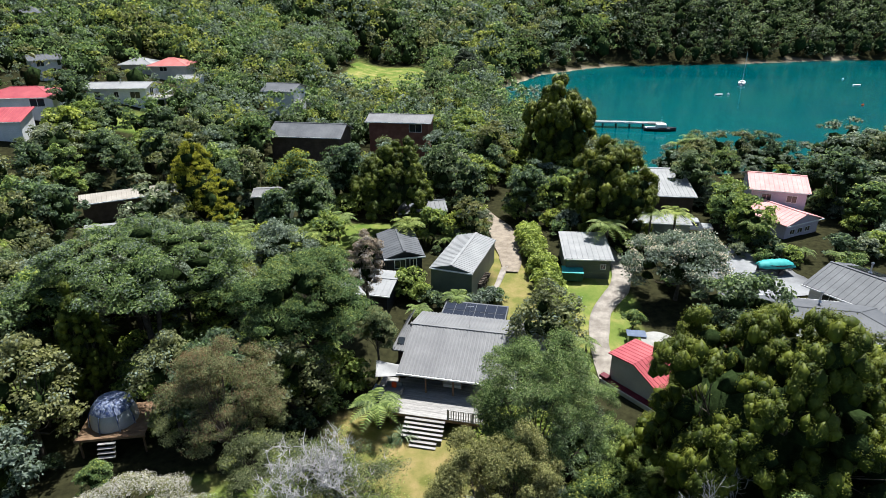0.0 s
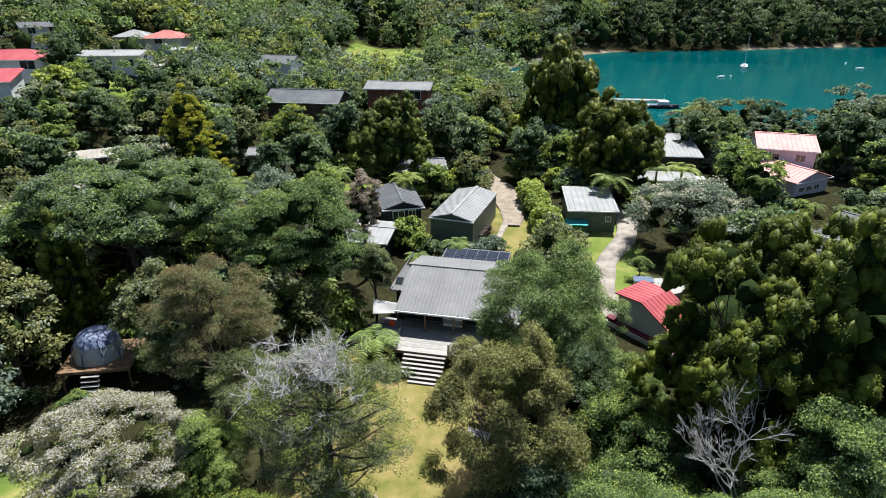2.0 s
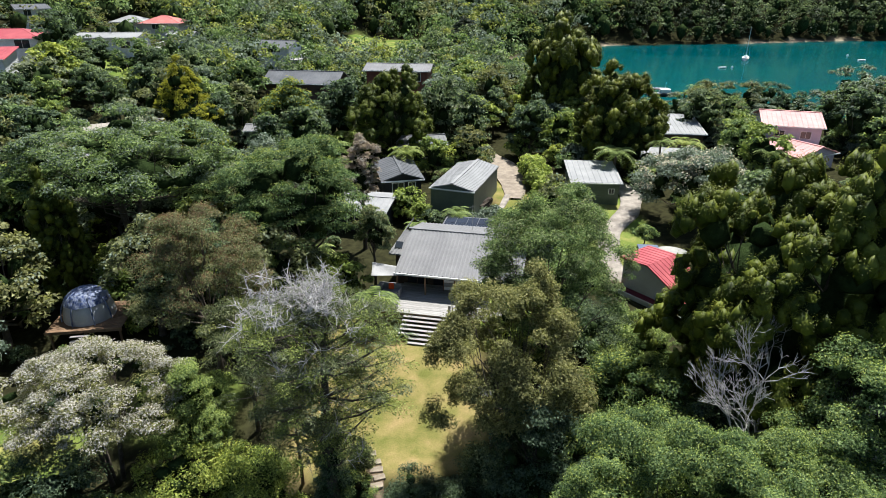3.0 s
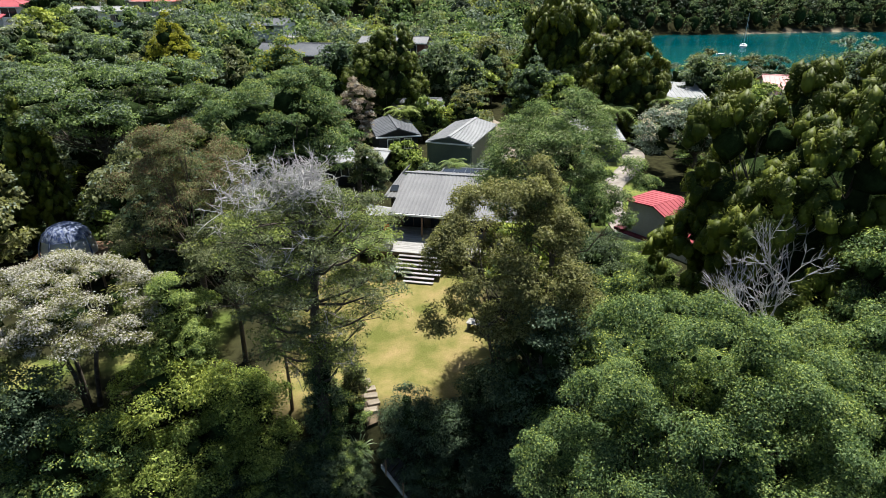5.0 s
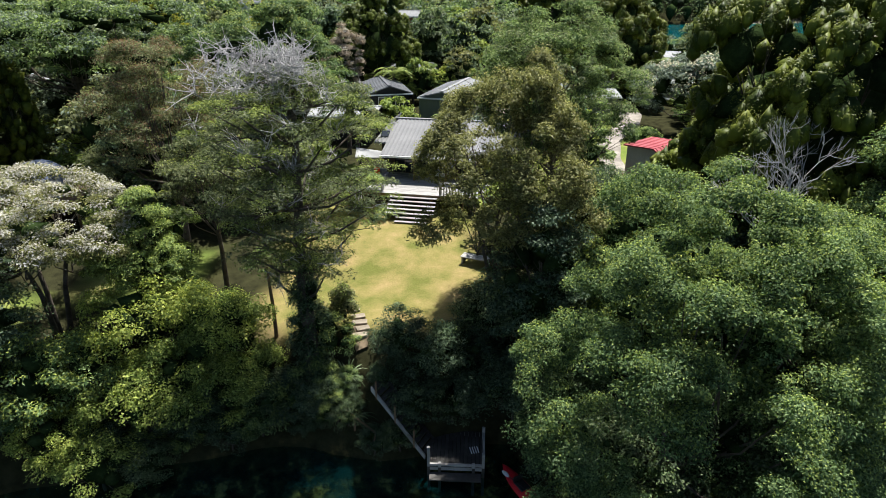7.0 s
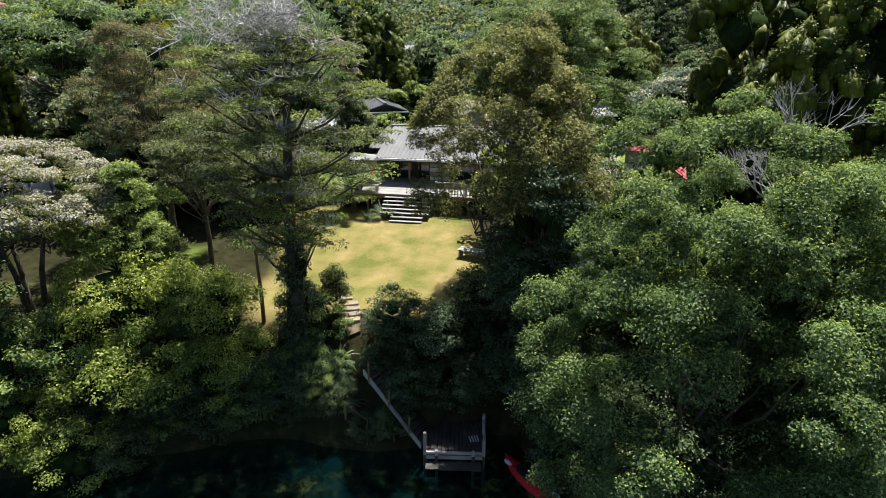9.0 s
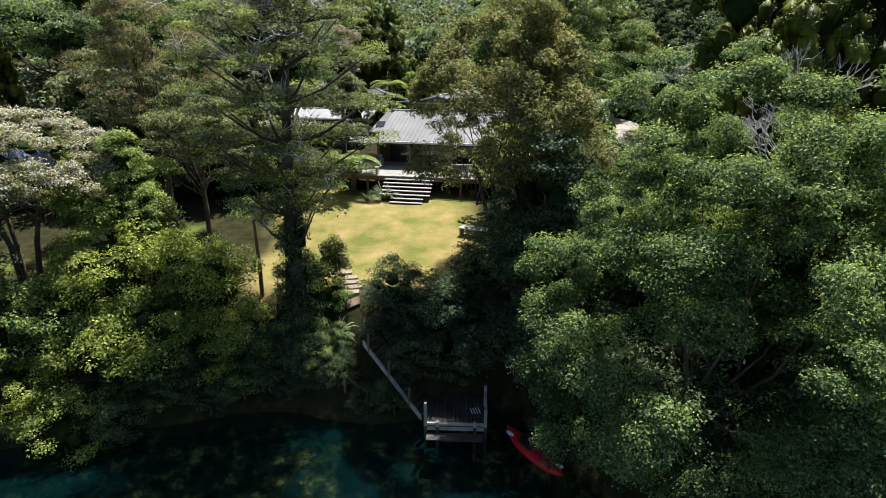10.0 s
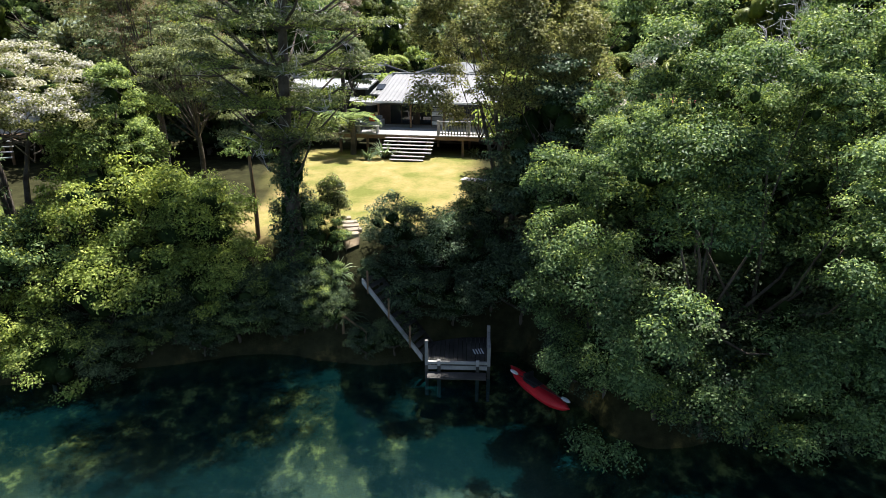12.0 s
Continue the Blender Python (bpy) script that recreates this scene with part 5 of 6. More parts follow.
# growth that stays low: before the tent, before a hillside house
LOW = [(-28, 28, -20, 36), (-32, 158, 2, 180), (-84, 80, -58, 96)] + [(x0, y0 - 11, x1, y0 + 1) for x0, y0, x1, y1 in BUILT if y0 > 88] + [(x0, y0 - 5, x1, y0 + 1) for x0, y0, x1, y1 in BUILT if 50 < y0 <= 88]
spots = []
rnd = random.Random(5)


def scatter(x0, y0, x1, y1, gap, tries, kinds, fern=0.13, pad=0.6, size=(0.8, 1.3), shrubs=False):
    global spots
    if shrubs:
        spots = []
    for _ in range(tries):
        x, y = rnd.uniform(x0, x1), rnd.uniform(y0, y1)
        if abs(x) > 0.80 * y + 12 or not free(x, y, pad) or any((x - a) ** 2 + (y - b) ** 2 < (gap * 0.5 + g * 0.5) ** 2 for a, b, g in spots):
            continue
        if x > 24 and y > 84:
            continue
        if hgt(x, y) < 0.8 or (not shrubs and not free(x, y, 0.0, HEROES)):
            continue
        spots.append((x, y, gap))
        if rnd.random() < fern and y > 40:
            copy_at(FERN if rnd.random() < 0.6 else FERN_BIG, x, y, rnd.uniform(0, 360), rnd.uniform(0.7, 1.1) * (1 if free(x, y, 0, LOW) else 0.45))
        else:
            k, turn, sz = rnd.randrange(len(kinds)), rnd.uniform(0, 360), rnd.uniform(*size)
            copy_at(kinds[k], x, y, turn, sz if free(x, y, 0, LOW) else sz * 0.42)


scatter(-60, 22, 52, 60, 3.0, 900, KINDS, pad=1.4)
scatter(-85, 58, 80, 112, 3.3, 1900, FAR_KINDS, pad=1.4)
scatter(-50, 36, 50, 85, 2.3, 1250, SHRUBS, 0.14, 0.2, shrubs=True)
FIRST = KINDS + FAR_KINDS + SHRUBS + [FERN, FERN_BIG]
SPOTS = [(-38 - 3.1 * (i % 5), 34 + 3.7 * (i // 5)) for i in range(len(FIRST) - 2)] + [(1.3, 54.8), (-19, 64)]
for o, (x, y) in zip(FIRST, SPOTS):
    place(o, x, y, 40)


def far_woods():
    """The wooded hills past the houses: many small crowns in one piece."""
    P, N = [], []
    C, R = [], []
    for ring, (y0, y1, step) in enumerate(((104, 150, 3.6), (150, 240, 5.0), (240, 400, 7.5))):
        y = y0
        while y < y1:
            half = 0.74 * y + 12
            x = -half
            while x < half:
                px, py = x + rnd.uniform(-1, 1) * step * 0.4, y + rnd.uniform(-1, 1) * step * 0.4
                if free(px, py, 1.0):
                    C.append((px, py))
                    R.append(step * rnd.uniform(0.5, 0.95) * (1.0 if free(px, py, 0, LOW) else 0.45))
                x += step
            y += step * 0.9
    C, R = np.array(C), np.array(R)
    h = height(C[:, 0], C[:, 1])
    ok = (h > 0.45) & ~((C[:, 0] > 24) & (C[:, 1] < 140))
    C, R, h = C[ok], R[ok], h[ok]
    groups = RNG.choice(6, len(C), p=(0.38, 0.14, 0.26, 0.08, 0.14, 0.0))
    # slope past the bay: pines, its shade put in with darker leaf colours
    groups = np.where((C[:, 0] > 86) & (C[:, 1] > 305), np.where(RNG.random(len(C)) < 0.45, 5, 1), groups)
    cc = np.column_stack([C, h + R * 0.9])
    # one dark mass in each crown, coloured for the shade under its leaves
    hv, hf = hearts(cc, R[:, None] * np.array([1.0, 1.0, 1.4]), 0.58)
    tagged(part("far_woods", mesh_of("far_woods", hv, hf, INNER), None), "dark masses for the shade inside the far hillside bush", "woods", kind="stuff")
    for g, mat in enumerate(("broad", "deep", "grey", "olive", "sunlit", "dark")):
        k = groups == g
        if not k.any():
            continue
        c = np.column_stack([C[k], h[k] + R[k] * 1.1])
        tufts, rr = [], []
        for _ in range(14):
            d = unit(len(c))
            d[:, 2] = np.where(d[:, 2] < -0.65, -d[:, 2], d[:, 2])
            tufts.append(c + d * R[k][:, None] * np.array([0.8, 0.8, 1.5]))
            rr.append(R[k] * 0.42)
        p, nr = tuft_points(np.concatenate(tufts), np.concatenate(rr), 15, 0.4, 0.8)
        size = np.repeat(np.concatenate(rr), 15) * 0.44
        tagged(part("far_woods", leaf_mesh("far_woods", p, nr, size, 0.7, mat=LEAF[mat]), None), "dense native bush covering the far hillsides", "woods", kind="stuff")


far_woods()

# garden planting between the houses
fill = []
for (x0, y0, x1, y1), kinds, n, gap in (((36, 86, 42, 100), SHRUBS, 16, 1.9), ((54, 66, 68, 90), SHRUBS, 40, 2.2), ((36, 66, 43, 73), SHRUBS, 10, 1.8), ((22, 80, 31, 92), SHRUBS, 20, 2.0), ((47, 68, 54, 78), SHRUBS, 10, 2.0), ((-113, 138, -94, 158), FAR_KINDS, 26, 3.0)):
    for _ in range(n * 3):
        x, y = rnd.uniform(x0, x1), rnd.uniform(y0, y1)
        if hgt(x, y) > 0.5 and free(x, y, 0.8, BUILT) and not any((x - a) ** 2 + (y - b) ** 2 < gap * gap for a, b in fill):
            fill.append((x, y))
            copy_at(kinds[rnd.randrange(len(kinds))], x, y, rnd.uniform(0, 360), rnd.uniform(0.7, 1.2))

# ---- shore planting ----
BANK = []
# the third kind carries the shade of the bank in its leaf colour
for lb, mat, ex in (("glossy green shore shrub on the bank", "broad", ("bright", 0.8)), ("yellow-green shore shrub on the bank", "bright", ("fern", 0.5)), ("dark shore shrub with the bank's shade put into its green", "deep", ("broad", 0.3)), ("pale grey-green shore shrub", "grey", ("white", 0.08))):
    BANK.append(round_tree("shore_shrub", lb, 1.6, 1.5, 0.0, 3.0, 0.068, mat, 72, 80, 0.46, gap=0.0, sub=0, extra=ex, group="shore shrubs", aspect=0.5, trunk_r=0.08, category="shrub"))
# x, y, size, kind
BANK_AT = [(-16.4, 20.6, 1.3, 0), (-15.3, 19.7, 0.9, 1), (-13.7, 19.3, 0.95, 1), (-14.2, 21.4, 1.05, 0), (-12.4, 20.9, 1.2, 1), (-12.6, 22.9, 1.3, 1), (-10.9, 21.6, 1.15, 1), (-10.2, 22.9, 1.25, 1), (-9.2, 21.85, 0.95, 1), (-9.2, 23.2, 1.1, 1), (-8.0, 22.25, 0.95, 1), (-7.7, 21.55, 0.75, 0), (-6.9, 21.9, 0.85, 2), (-6.0, 21.95, 0.8, 2), (-5.3, 22.3, 0.7, 0), (-4.6, 21.95, 0.6, 2), (-4.7, 23.3, 0.72, 0),
           (-10.6, 21.05, 0.8, 2), (-12.0, 19.9, 0.7, 2), (-8.9, 20.95, 0.6, 2), (-5.2, 21.65, 0.5, 2), (-1.6, 22.9, 0.85, 2), (-0.4, 22.6, 0.95, 2), (0.9, 22.8, 0.95, 2), (2.2, 22.2, 1.0, 2), (3.4, 21.6, 1.1, 2), (-0.9, 21.5, 0.7, 2), (0.6, 21.7, 0.75, 2), (4.4, 20.2, 1.1, 2), (5.2, 18.6, 1.0, 2), (2.2, 24.0, 0.9, 2), (4.0, 23.6, 1.3, 2), (-18.5, 21.5, 1.4, 2), (-18.0, 19.6, 1.0, 0), (-20.5, 21.0, 1.5, 0),
           (6.2, 22.6, 1.5, 0), (8.4, 21.4, 1.7, 0), (10.2, 20.6, 1.6, 1), (11.8, 21.6, 1.5, 0), (9.2, 23.4, 1.3, 2), (7.6, 24.4, 1.2, 0), (12.2, 18.6, 1.8, 0), (16.6, 19.2, 1.8, 0), (18.6, 21.0, 1.9, 3), (16.4, 22.6, 1.4, 0), (20.2, 23.2, 2.0, 0), (7.0, 16.4, 1.2, 2), (9.6, 17.0, 1.4, 2), (5.4, 16.9, 0.9, 0), (6.6, 15.7, 0.9, 0), (8.0, 15.5, 1.0, 2), (9.5, 15.6, 1.0, 0), (11.0, 15.6, 1.1, 2), (12.6, 15.7, 1.1, 0), (14.3, 15.9, 1.2, 2), (4.7, 18.0, 0.8, 2), (-3.9, 21.35, 0.5, 2), (-2.7, 20.5, 0.45, 2), (-1.6, 20.6, 0.5, 2), (0.6, 22.0, 0.6, 2), (-3.9, 22.3, 0.36, 0), (-3.75, 21.7, 0.36, 2), (-2.2, 22.1, 0.45, 2)]
BANK_AT += [(-15.6 + 0.8 * i, float(front_shore(-15.6 + 0.8 * i)) + 0.75 + 0.2 * (i % 3), 0.42 + 0.05 * (i % 4), (2, 0, 2, 2, 0)[i % 5]) for i in range(15)]
used = set()
for x, y, sz, k in BANK_AT:
    if k in used:
        copy_at(BANK[k], x, y, (x * 57 + y * 31) % 360, sz)
    else:
        used.add(k)
        place(BANK[k], x, y, 30, sz)

# bright bushes and ferns in front of the sheds: x, y, size, kind
for x, y, sz, k in ((-3.7, 59.2, 1.25, 2), (-2.3, 58.2, 0.95, 2), (-4.9, 60.0, 0.9, 2), (3.2, 55.6, 0.85, 3), (4.8, 56.6, 0.95, 3), (5.9, 58.0, 0.6, 0), (-1.2, 56.8, 0.8, 1), (2.0, 57.0, 0.7, 2)):
    copy_at(SHRUBS[k], x, y, x * 41 % 360, sz)
for x, y, sz, k in ((-1.2, 73.0, 0.85, 8), (1.4, 73.6, 0.75, 9), (-3.4, 73.4, 0.7, 8), (4.8, 117.0, 1.5, 8)):
    copy_at(FAR_KINDS[k], x, y, x * 41 % 360, sz)
for x, y, sz, k in ((9.4, 33.0, 1.5, 2), (11.4, 31.4, 1.4, 0), (10.4, 36.0, 1.2, 2), (8.4, 36.4, 1.1, 0), (12.4, 34.2, 1.2, 0), (9.8, 28.4, 1.5, 0), (11.6, 26.2, 1.6, 0), (13.4, 24.8, 1.5, 2)):
    copy_at(BANK[k], x, y, x * 53 % 360, sz)
scatter(-46, 21.5, -21, 36, 2.6, 160, BANK, 0.0, 0.2, (0.7, 1.1), shrubs=True)
scatter(5, 21.5, 46, 36, 2.6, 220, BANK, 0.0, 0.2, (0.7, 1.1), shrubs=True)

flax = blade_plant("flax_bush", "clump of long arching flax leaves", 90, 1.5, 0.07, category="plant")
place(flax, -3.0, 37.2, 0, 1.35)
for x, y, sz in ((-3.9, 36.6, 0.9), (-4.0, 22.6, 1.0), (-3.6, 21.5, 0.9), (-9.8, 21.9, 1.1), (-10.8, 22.2, 1.0), (-2.2, 37.0, 0.6), (2.6, 38.0, 0.8)):
    copy_at(flax, x, y, x * 71 % 360, sz)
fern_house = tree_fern(1.7, 16, 1.9)
place(fern_house, -5.0, 38.4, 20, 1.4)
for x, y, sz in ((-2.4, 54.0, 0.9), (3.0, 55.4, 0.8), (-13, 70.5, 1.2), (-4.3, 70.0, 1.1), (-2.2, 72.2, 1.0), (0.2, 71.5, 0.9), (-21, 62, 1.3), (-24, 66, 1.2), (-16, 66, 1.2), (19.8, 68.6, 1.2), (13.3, 48.6, 0.8), (29.5, 73, 1.2), (27.8, 60.2, 0.9), (44, 68, 0.75), (47, 67.0, 0.8), (50, 67.5, 0.75), (41.5, 69, 0.8), (53, 68, 0.8), (38.5, 70.5, 1.05)):
    copy_at(FERN_BIG if sz > 1.0 else fern_house, x, y, x * 47 % 360, sz)

# young pole tree on the lawn's corner
pole = new("young_tree")
tv, tf = tubes([[((0, 0, -0.3), 0.1), ((0.02, 0, 1.5), 0.085), ((-0.05, 0, 3.6), 0.06)]], 8)
part("trunk", mesh_of("trunk", tv, tf, RAW_TIMBER, True), None, pole)
c, r = crown_tufts(0.9, 0.9, 2.6, 4.6, 14, 0.4)
p, nr = tuft_points(c, r, 60)
tagged(part("crown", leaf_mesh("crown", p, nr, 0.12, mat=LEAF["broad"]), None, pole), kind="stuff")
place(tagged(pole, "slim straight trunk of a young tree at the lawn's edge", "tree"), -7.4, 24.3)
for x, y, h in ((-4.2, 24.3, 1.0), (-5.6, 24.2, 0.8)):
    t = round_tree("column_shrub", "narrow upright green shrub at the lawn's edge", 0.55, 0.55, 0.0, 2.4 * h, 0.08, "olive", 44, 70, 0.32, gap=0.0, heart=0.3, flat=1.2, trunk_r=0.05, category="shrub", extra=("bright", 0.3))
    place(t, x, y)


def hedge():
    n = 190
    t = RNG.random(n)
    side = RNG.uniform(-1, 1, n)
    x = 10.9 + 0.5 * np.sin(t * 5) + side * 1.15 + 0.6 * t
    y = 49.5 + 25.5 * t
    top = 2.3 + 0.35 * np.sin(t * 17)
    z = height(x, y) + np.where(np.abs(side) > 0.75, RNG.uniform(0.3, 1, n) * top, top * RNG.uniform(0.85, 1.0, n))
    c = np.column_stack([x, y, z])
    p, nr = tuft_points(c, np.full(n, 0.62), 60, 0.3, 0.8)
    core, nc = tuft_points(c - np.array([0, 0, 0.8]), np.full(n, 0.85), 14, 0.3, 0.9)
    sz = np.concatenate([np.full(len(p), 0.3), np.full(len(core), 0.7)])
    ob = part("hedge", leaf_mesh("hedge", np.concatenate([p, core]), np.concatenate([nr, nc]), sz, 0.6, mat=LEAF["bright"]), None)
    tagged(ob, "tall clipped bright green hedge along a gravel drive", "hedge")


hedge()
lawn_tree = round_tree("small_tree", "small round clipped tree on a lawn", 0.95, 0.9, 0.7, 2.1, 0.12, "broad", 40, 50, 0.4, gap=0.0, trunk_r=0.07, extra=("bright", 0.4))
place(lawn_tree, 18.7, 52.6)

# ---- landing, steps and boats on the near shore ----
def landing():
    root = new("landing_stage")
    root.matrix_basis = pose(-0.45, 19.4, 0.55, 0, 0, -4)
    for k in range(14):
        part("plank", boxes((0.02 + k * 0.165, 0.02, -0.04, 0.17 + k * 0.165, 2.2, 0.0 + 0.003 * (k % 2))), SHADE_TIMBER, root)
    part("bearer", boxes((0, 0, -0.2, 2.36, 0.09, -0.042)), TIMBER, root)
    part("bearer", boxes((0, 2.1, -0.2, 2.36, 2.19, -0.042)), TIMBER, root)
    part("lower_step", boxes((0.1, -0.5, -0.32, 2.2, -0.05, -0.27)), SHADE_TIMBER, root)
    for u, v, h in ((0.05, 0.05, 0.95), (2.3, 0.05, 0.7), (2.32, 1.4, 0.9), (0.5, 0.02, 0.18), (1.9, 0.02, 0.18)):
        part("post", boxes((u - 0.06, v - 0.06, -0.04, u + 0.06, v + 0.06, h), bevel=0.01), TIMBER, root)
        part("lower_leg", boxes((u - 0.06, v - 0.06, -2.0, u + 0.06, v + 0.06, -0.042)), SHADE_TIMBER, root)
    part("kerb_rail", boxes((0.1, -0.02, 0.03, 2.25, 0.07, 0.12)), TIMBER, root)
    part("handrail", boxes((2.27, 0.1, 0.62, 2.36, 1.4, 0.68)), TIMBER, root)
    tagged(root, "small weathered timber landing stage over the water", "jetty")
    tw = part("towel", slab([(1.75, 0.75, 0.02), (2.15, 0.85, 0.02), (2.05, 1.25, 0.02), (1.65, 1.15, 0.02)], 0.015), DARK_METAL)
    tw.matrix_basis = root.matrix_basis
    for k in range(4):
        a = 0.06 + 0.1 * k
        st = part("stripe", slab([(1.75 + a, 0.75 + a * 0.25, 0.024), (1.79 + a, 0.76 + a * 0.25, 0.024), (1.69 + a, 1.16 + a * 0.25, 0.024), (1.65 + a, 1.15 + a * 0.25, 0.024)], 0.003), TRIM, tw, "white stripe")
    tagged(tw, "black and white striped towel on the landing stage", "towel")


landing()


def shore_steps():
    """A timber flight with a side beam, from the lawn's path down to the landing."""
    root = new("shore_steps")
    top, bot = Vector((-2.75, 21.3, 3.2)), Vector((-0.5, 20.1, 0.55))
    n = 13
    d = (bot - top)
    flat = Vector((d.x, d.y, 0)).normalized()
    side = Vector((-flat.y, flat.x, 0))
    for k in range(n):
        p = top + d * ((k + 0.5) / n)
        m = Matrix.Translation(p) @ Matrix.Rotation(math.atan2(flat.y, flat.x), 4, "Z")
        part("tread", box(bmesh.new(), -0.12, -0.05, -0.04, 0.12, 0.85, 0.0, m), SHADE_TIMBER, root)
    for off in (-0.1, 0.9):
        a, b = top + side * off, bot + side * off
        bm = slab([tuple(a - side * 0.04), tuple(a + side * 0.04), tuple(b + side * 0.04), tuple(b - side * 0.04)], 0.2)
        part("stringer", bm, TIMBER if off < 0 else SHADE_TIMBER, root)
    for k in (0.1, 0.45, 0.8):
        p = top + d * k - side * 0.12
        part("rail_post", boxes((p.x - 0.035, p.y - 0.035, p.z - 0.3, p.x + 0.035, p.y + 0.035, p.z + 0.6)), RAW_TIMBER, root)
    tagged(root, "steep weathered timber steps down the bank to the landing", "steps")
    fr = new("path_rail")
    for x, y in ((-4.2, 21.6), (-3.6, 21.2), (-2.7, 20.7)):
        z = hgt(x, y)
        part("post", boxes((x - 0.04, y - 0.04, z - 0.3, x + 0.04, y + 0.04, z + 0.75)), RAW_TIMBER, fr)
    for (xa, ya), (xb, yb) in (((-4.2, 21.6), (-3.6, 21.2)), ((-3.6, 21.2), (-2.7, 20.7))):
        za, zb = hgt(xa, ya) + 0.72, hgt(xb, yb) + 0.72
        part("rail", slab([(xa, ya - 0.04, za), (xa, ya + 0.04, za), (xb, yb + 0.04, zb), (xb, yb - 0.04, zb)], 0.07), RAW_TIMBER, fr)
    tagged(fr, "low timber handrail beside the shore path", "railing")


shore_steps()
path_strip("shore_path", "narrow earth path from the lawn to the steps", [(-3.9, 25.6), (-3.5, 24.2), (-3.35, 23.3)], [0.9, 0.8, 0.5], EARTH, lift=-0.06)
for i, (x, y, tr, w) in enumerate(((-4.05, 26.2, 12, 0.6), (-3.75, 25.55, 16, 0.66), (-3.62, 25.0, 8, 0.7), (-3.42, 24.45, 20, 0.62), (-3.5, 23.9, 14, 0.66))):
    z = hgt(x, y) + 0.1
    st = part("stepping_slab", boxes((-w / 2, -0.19, -0.15, w / 2, 0.19, 0.06), bevel=0.02), SLAB_STONE)
    st.matrix_basis = pose(x, y, z, 0, 0, tr)
    tagged(st, "flat tan stepping slab in the earth path", "stepping stone", "stepping slabs")


def kayak():
    L, V, F = 3.3, [], []
    n, k = 15, 10
    for i in range(n):
        t = i / (n - 1) * 2 - 1
        w = 0.37 * max(0.02, (1 - abs(t) ** 2.4)) ** 0.8
        rise = 0.16 * abs(t) ** 3
        for j in range(k):
            a = 2 * math.pi * j / k
            V.append((t * L / 2, w * math.cos(a), rise + (0.16 if math.sin(a) > 0 else 0.2) * math.sin(a) * (1 - abs(t) ** 6)))
    for i in range(n - 1):
        for j in range(k):
            q = (j + 1) % k
            F.append((i * k + j, i * k + q, (i + 1) * k + q, (i + 1) * k + j))
    root = new("kayak")
    part("hull", mesh_of("hull", V, F, RED_PAINT, True), None, root)
    part("seat", boxes((-0.55, -0.22, 0.13, 0.0, 0.22, 0.2), (-0.62, -0.22, 0.13, -0.55, 0.22, 0.42), bevel=0.02), DARK_METAL, root)
    pv, pf = tubes([[((-0.9, -0.25, 0.24), 0.016), ((1.1, 0.12, 0.26), 0.016)]], 6)
    pad = part("paddle", mesh_of("paddle", pv, pf, DARK_METAL), None, root)
    for x, y in ((-1.05, -0.28), (1.25, 0.15)):
        bm = bmesh.new()
        bmesh.ops.create_uvsphere(bm, u_segments=10, v_segments=6, radius=1, matrix=Matrix.Translation((x, y, 0.26)) @ Matrix.Diagonal((0.22, 0.1, 0.02, 1)))
        part("blade", bm, TRIM, pad, "white paddle blade")
    root.matrix_basis = pose(3.5, 18.3, 0.1, 0, 0, -62)
    tagged(root, "red plastic kayak with a white paddle, moored at the bank", "kayak")


kayak()
# picnic bench half hidden at the lawn's edge
pb = new("garden_bench")
pb.matrix_basis = pose(2.1, 30.6, hgt(2.1, 30.6) + 0.1, 0, 0, -25)
for k in range(5):
    part("slat", boxes((-0.8, k * 0.13, 0.4, 0.8, k * 0.13 + 0.11, 0.44)), TIMBER, pb)
for u in (-0.7, 0.7):
    part("leg", boxes((u - 0.04, 0.05, -0.15, u + 0.04, 0.55, 0.4)), TIMBER, pb)
tagged(pb, "weathered timber slatted bench beside the lawn", "bench")


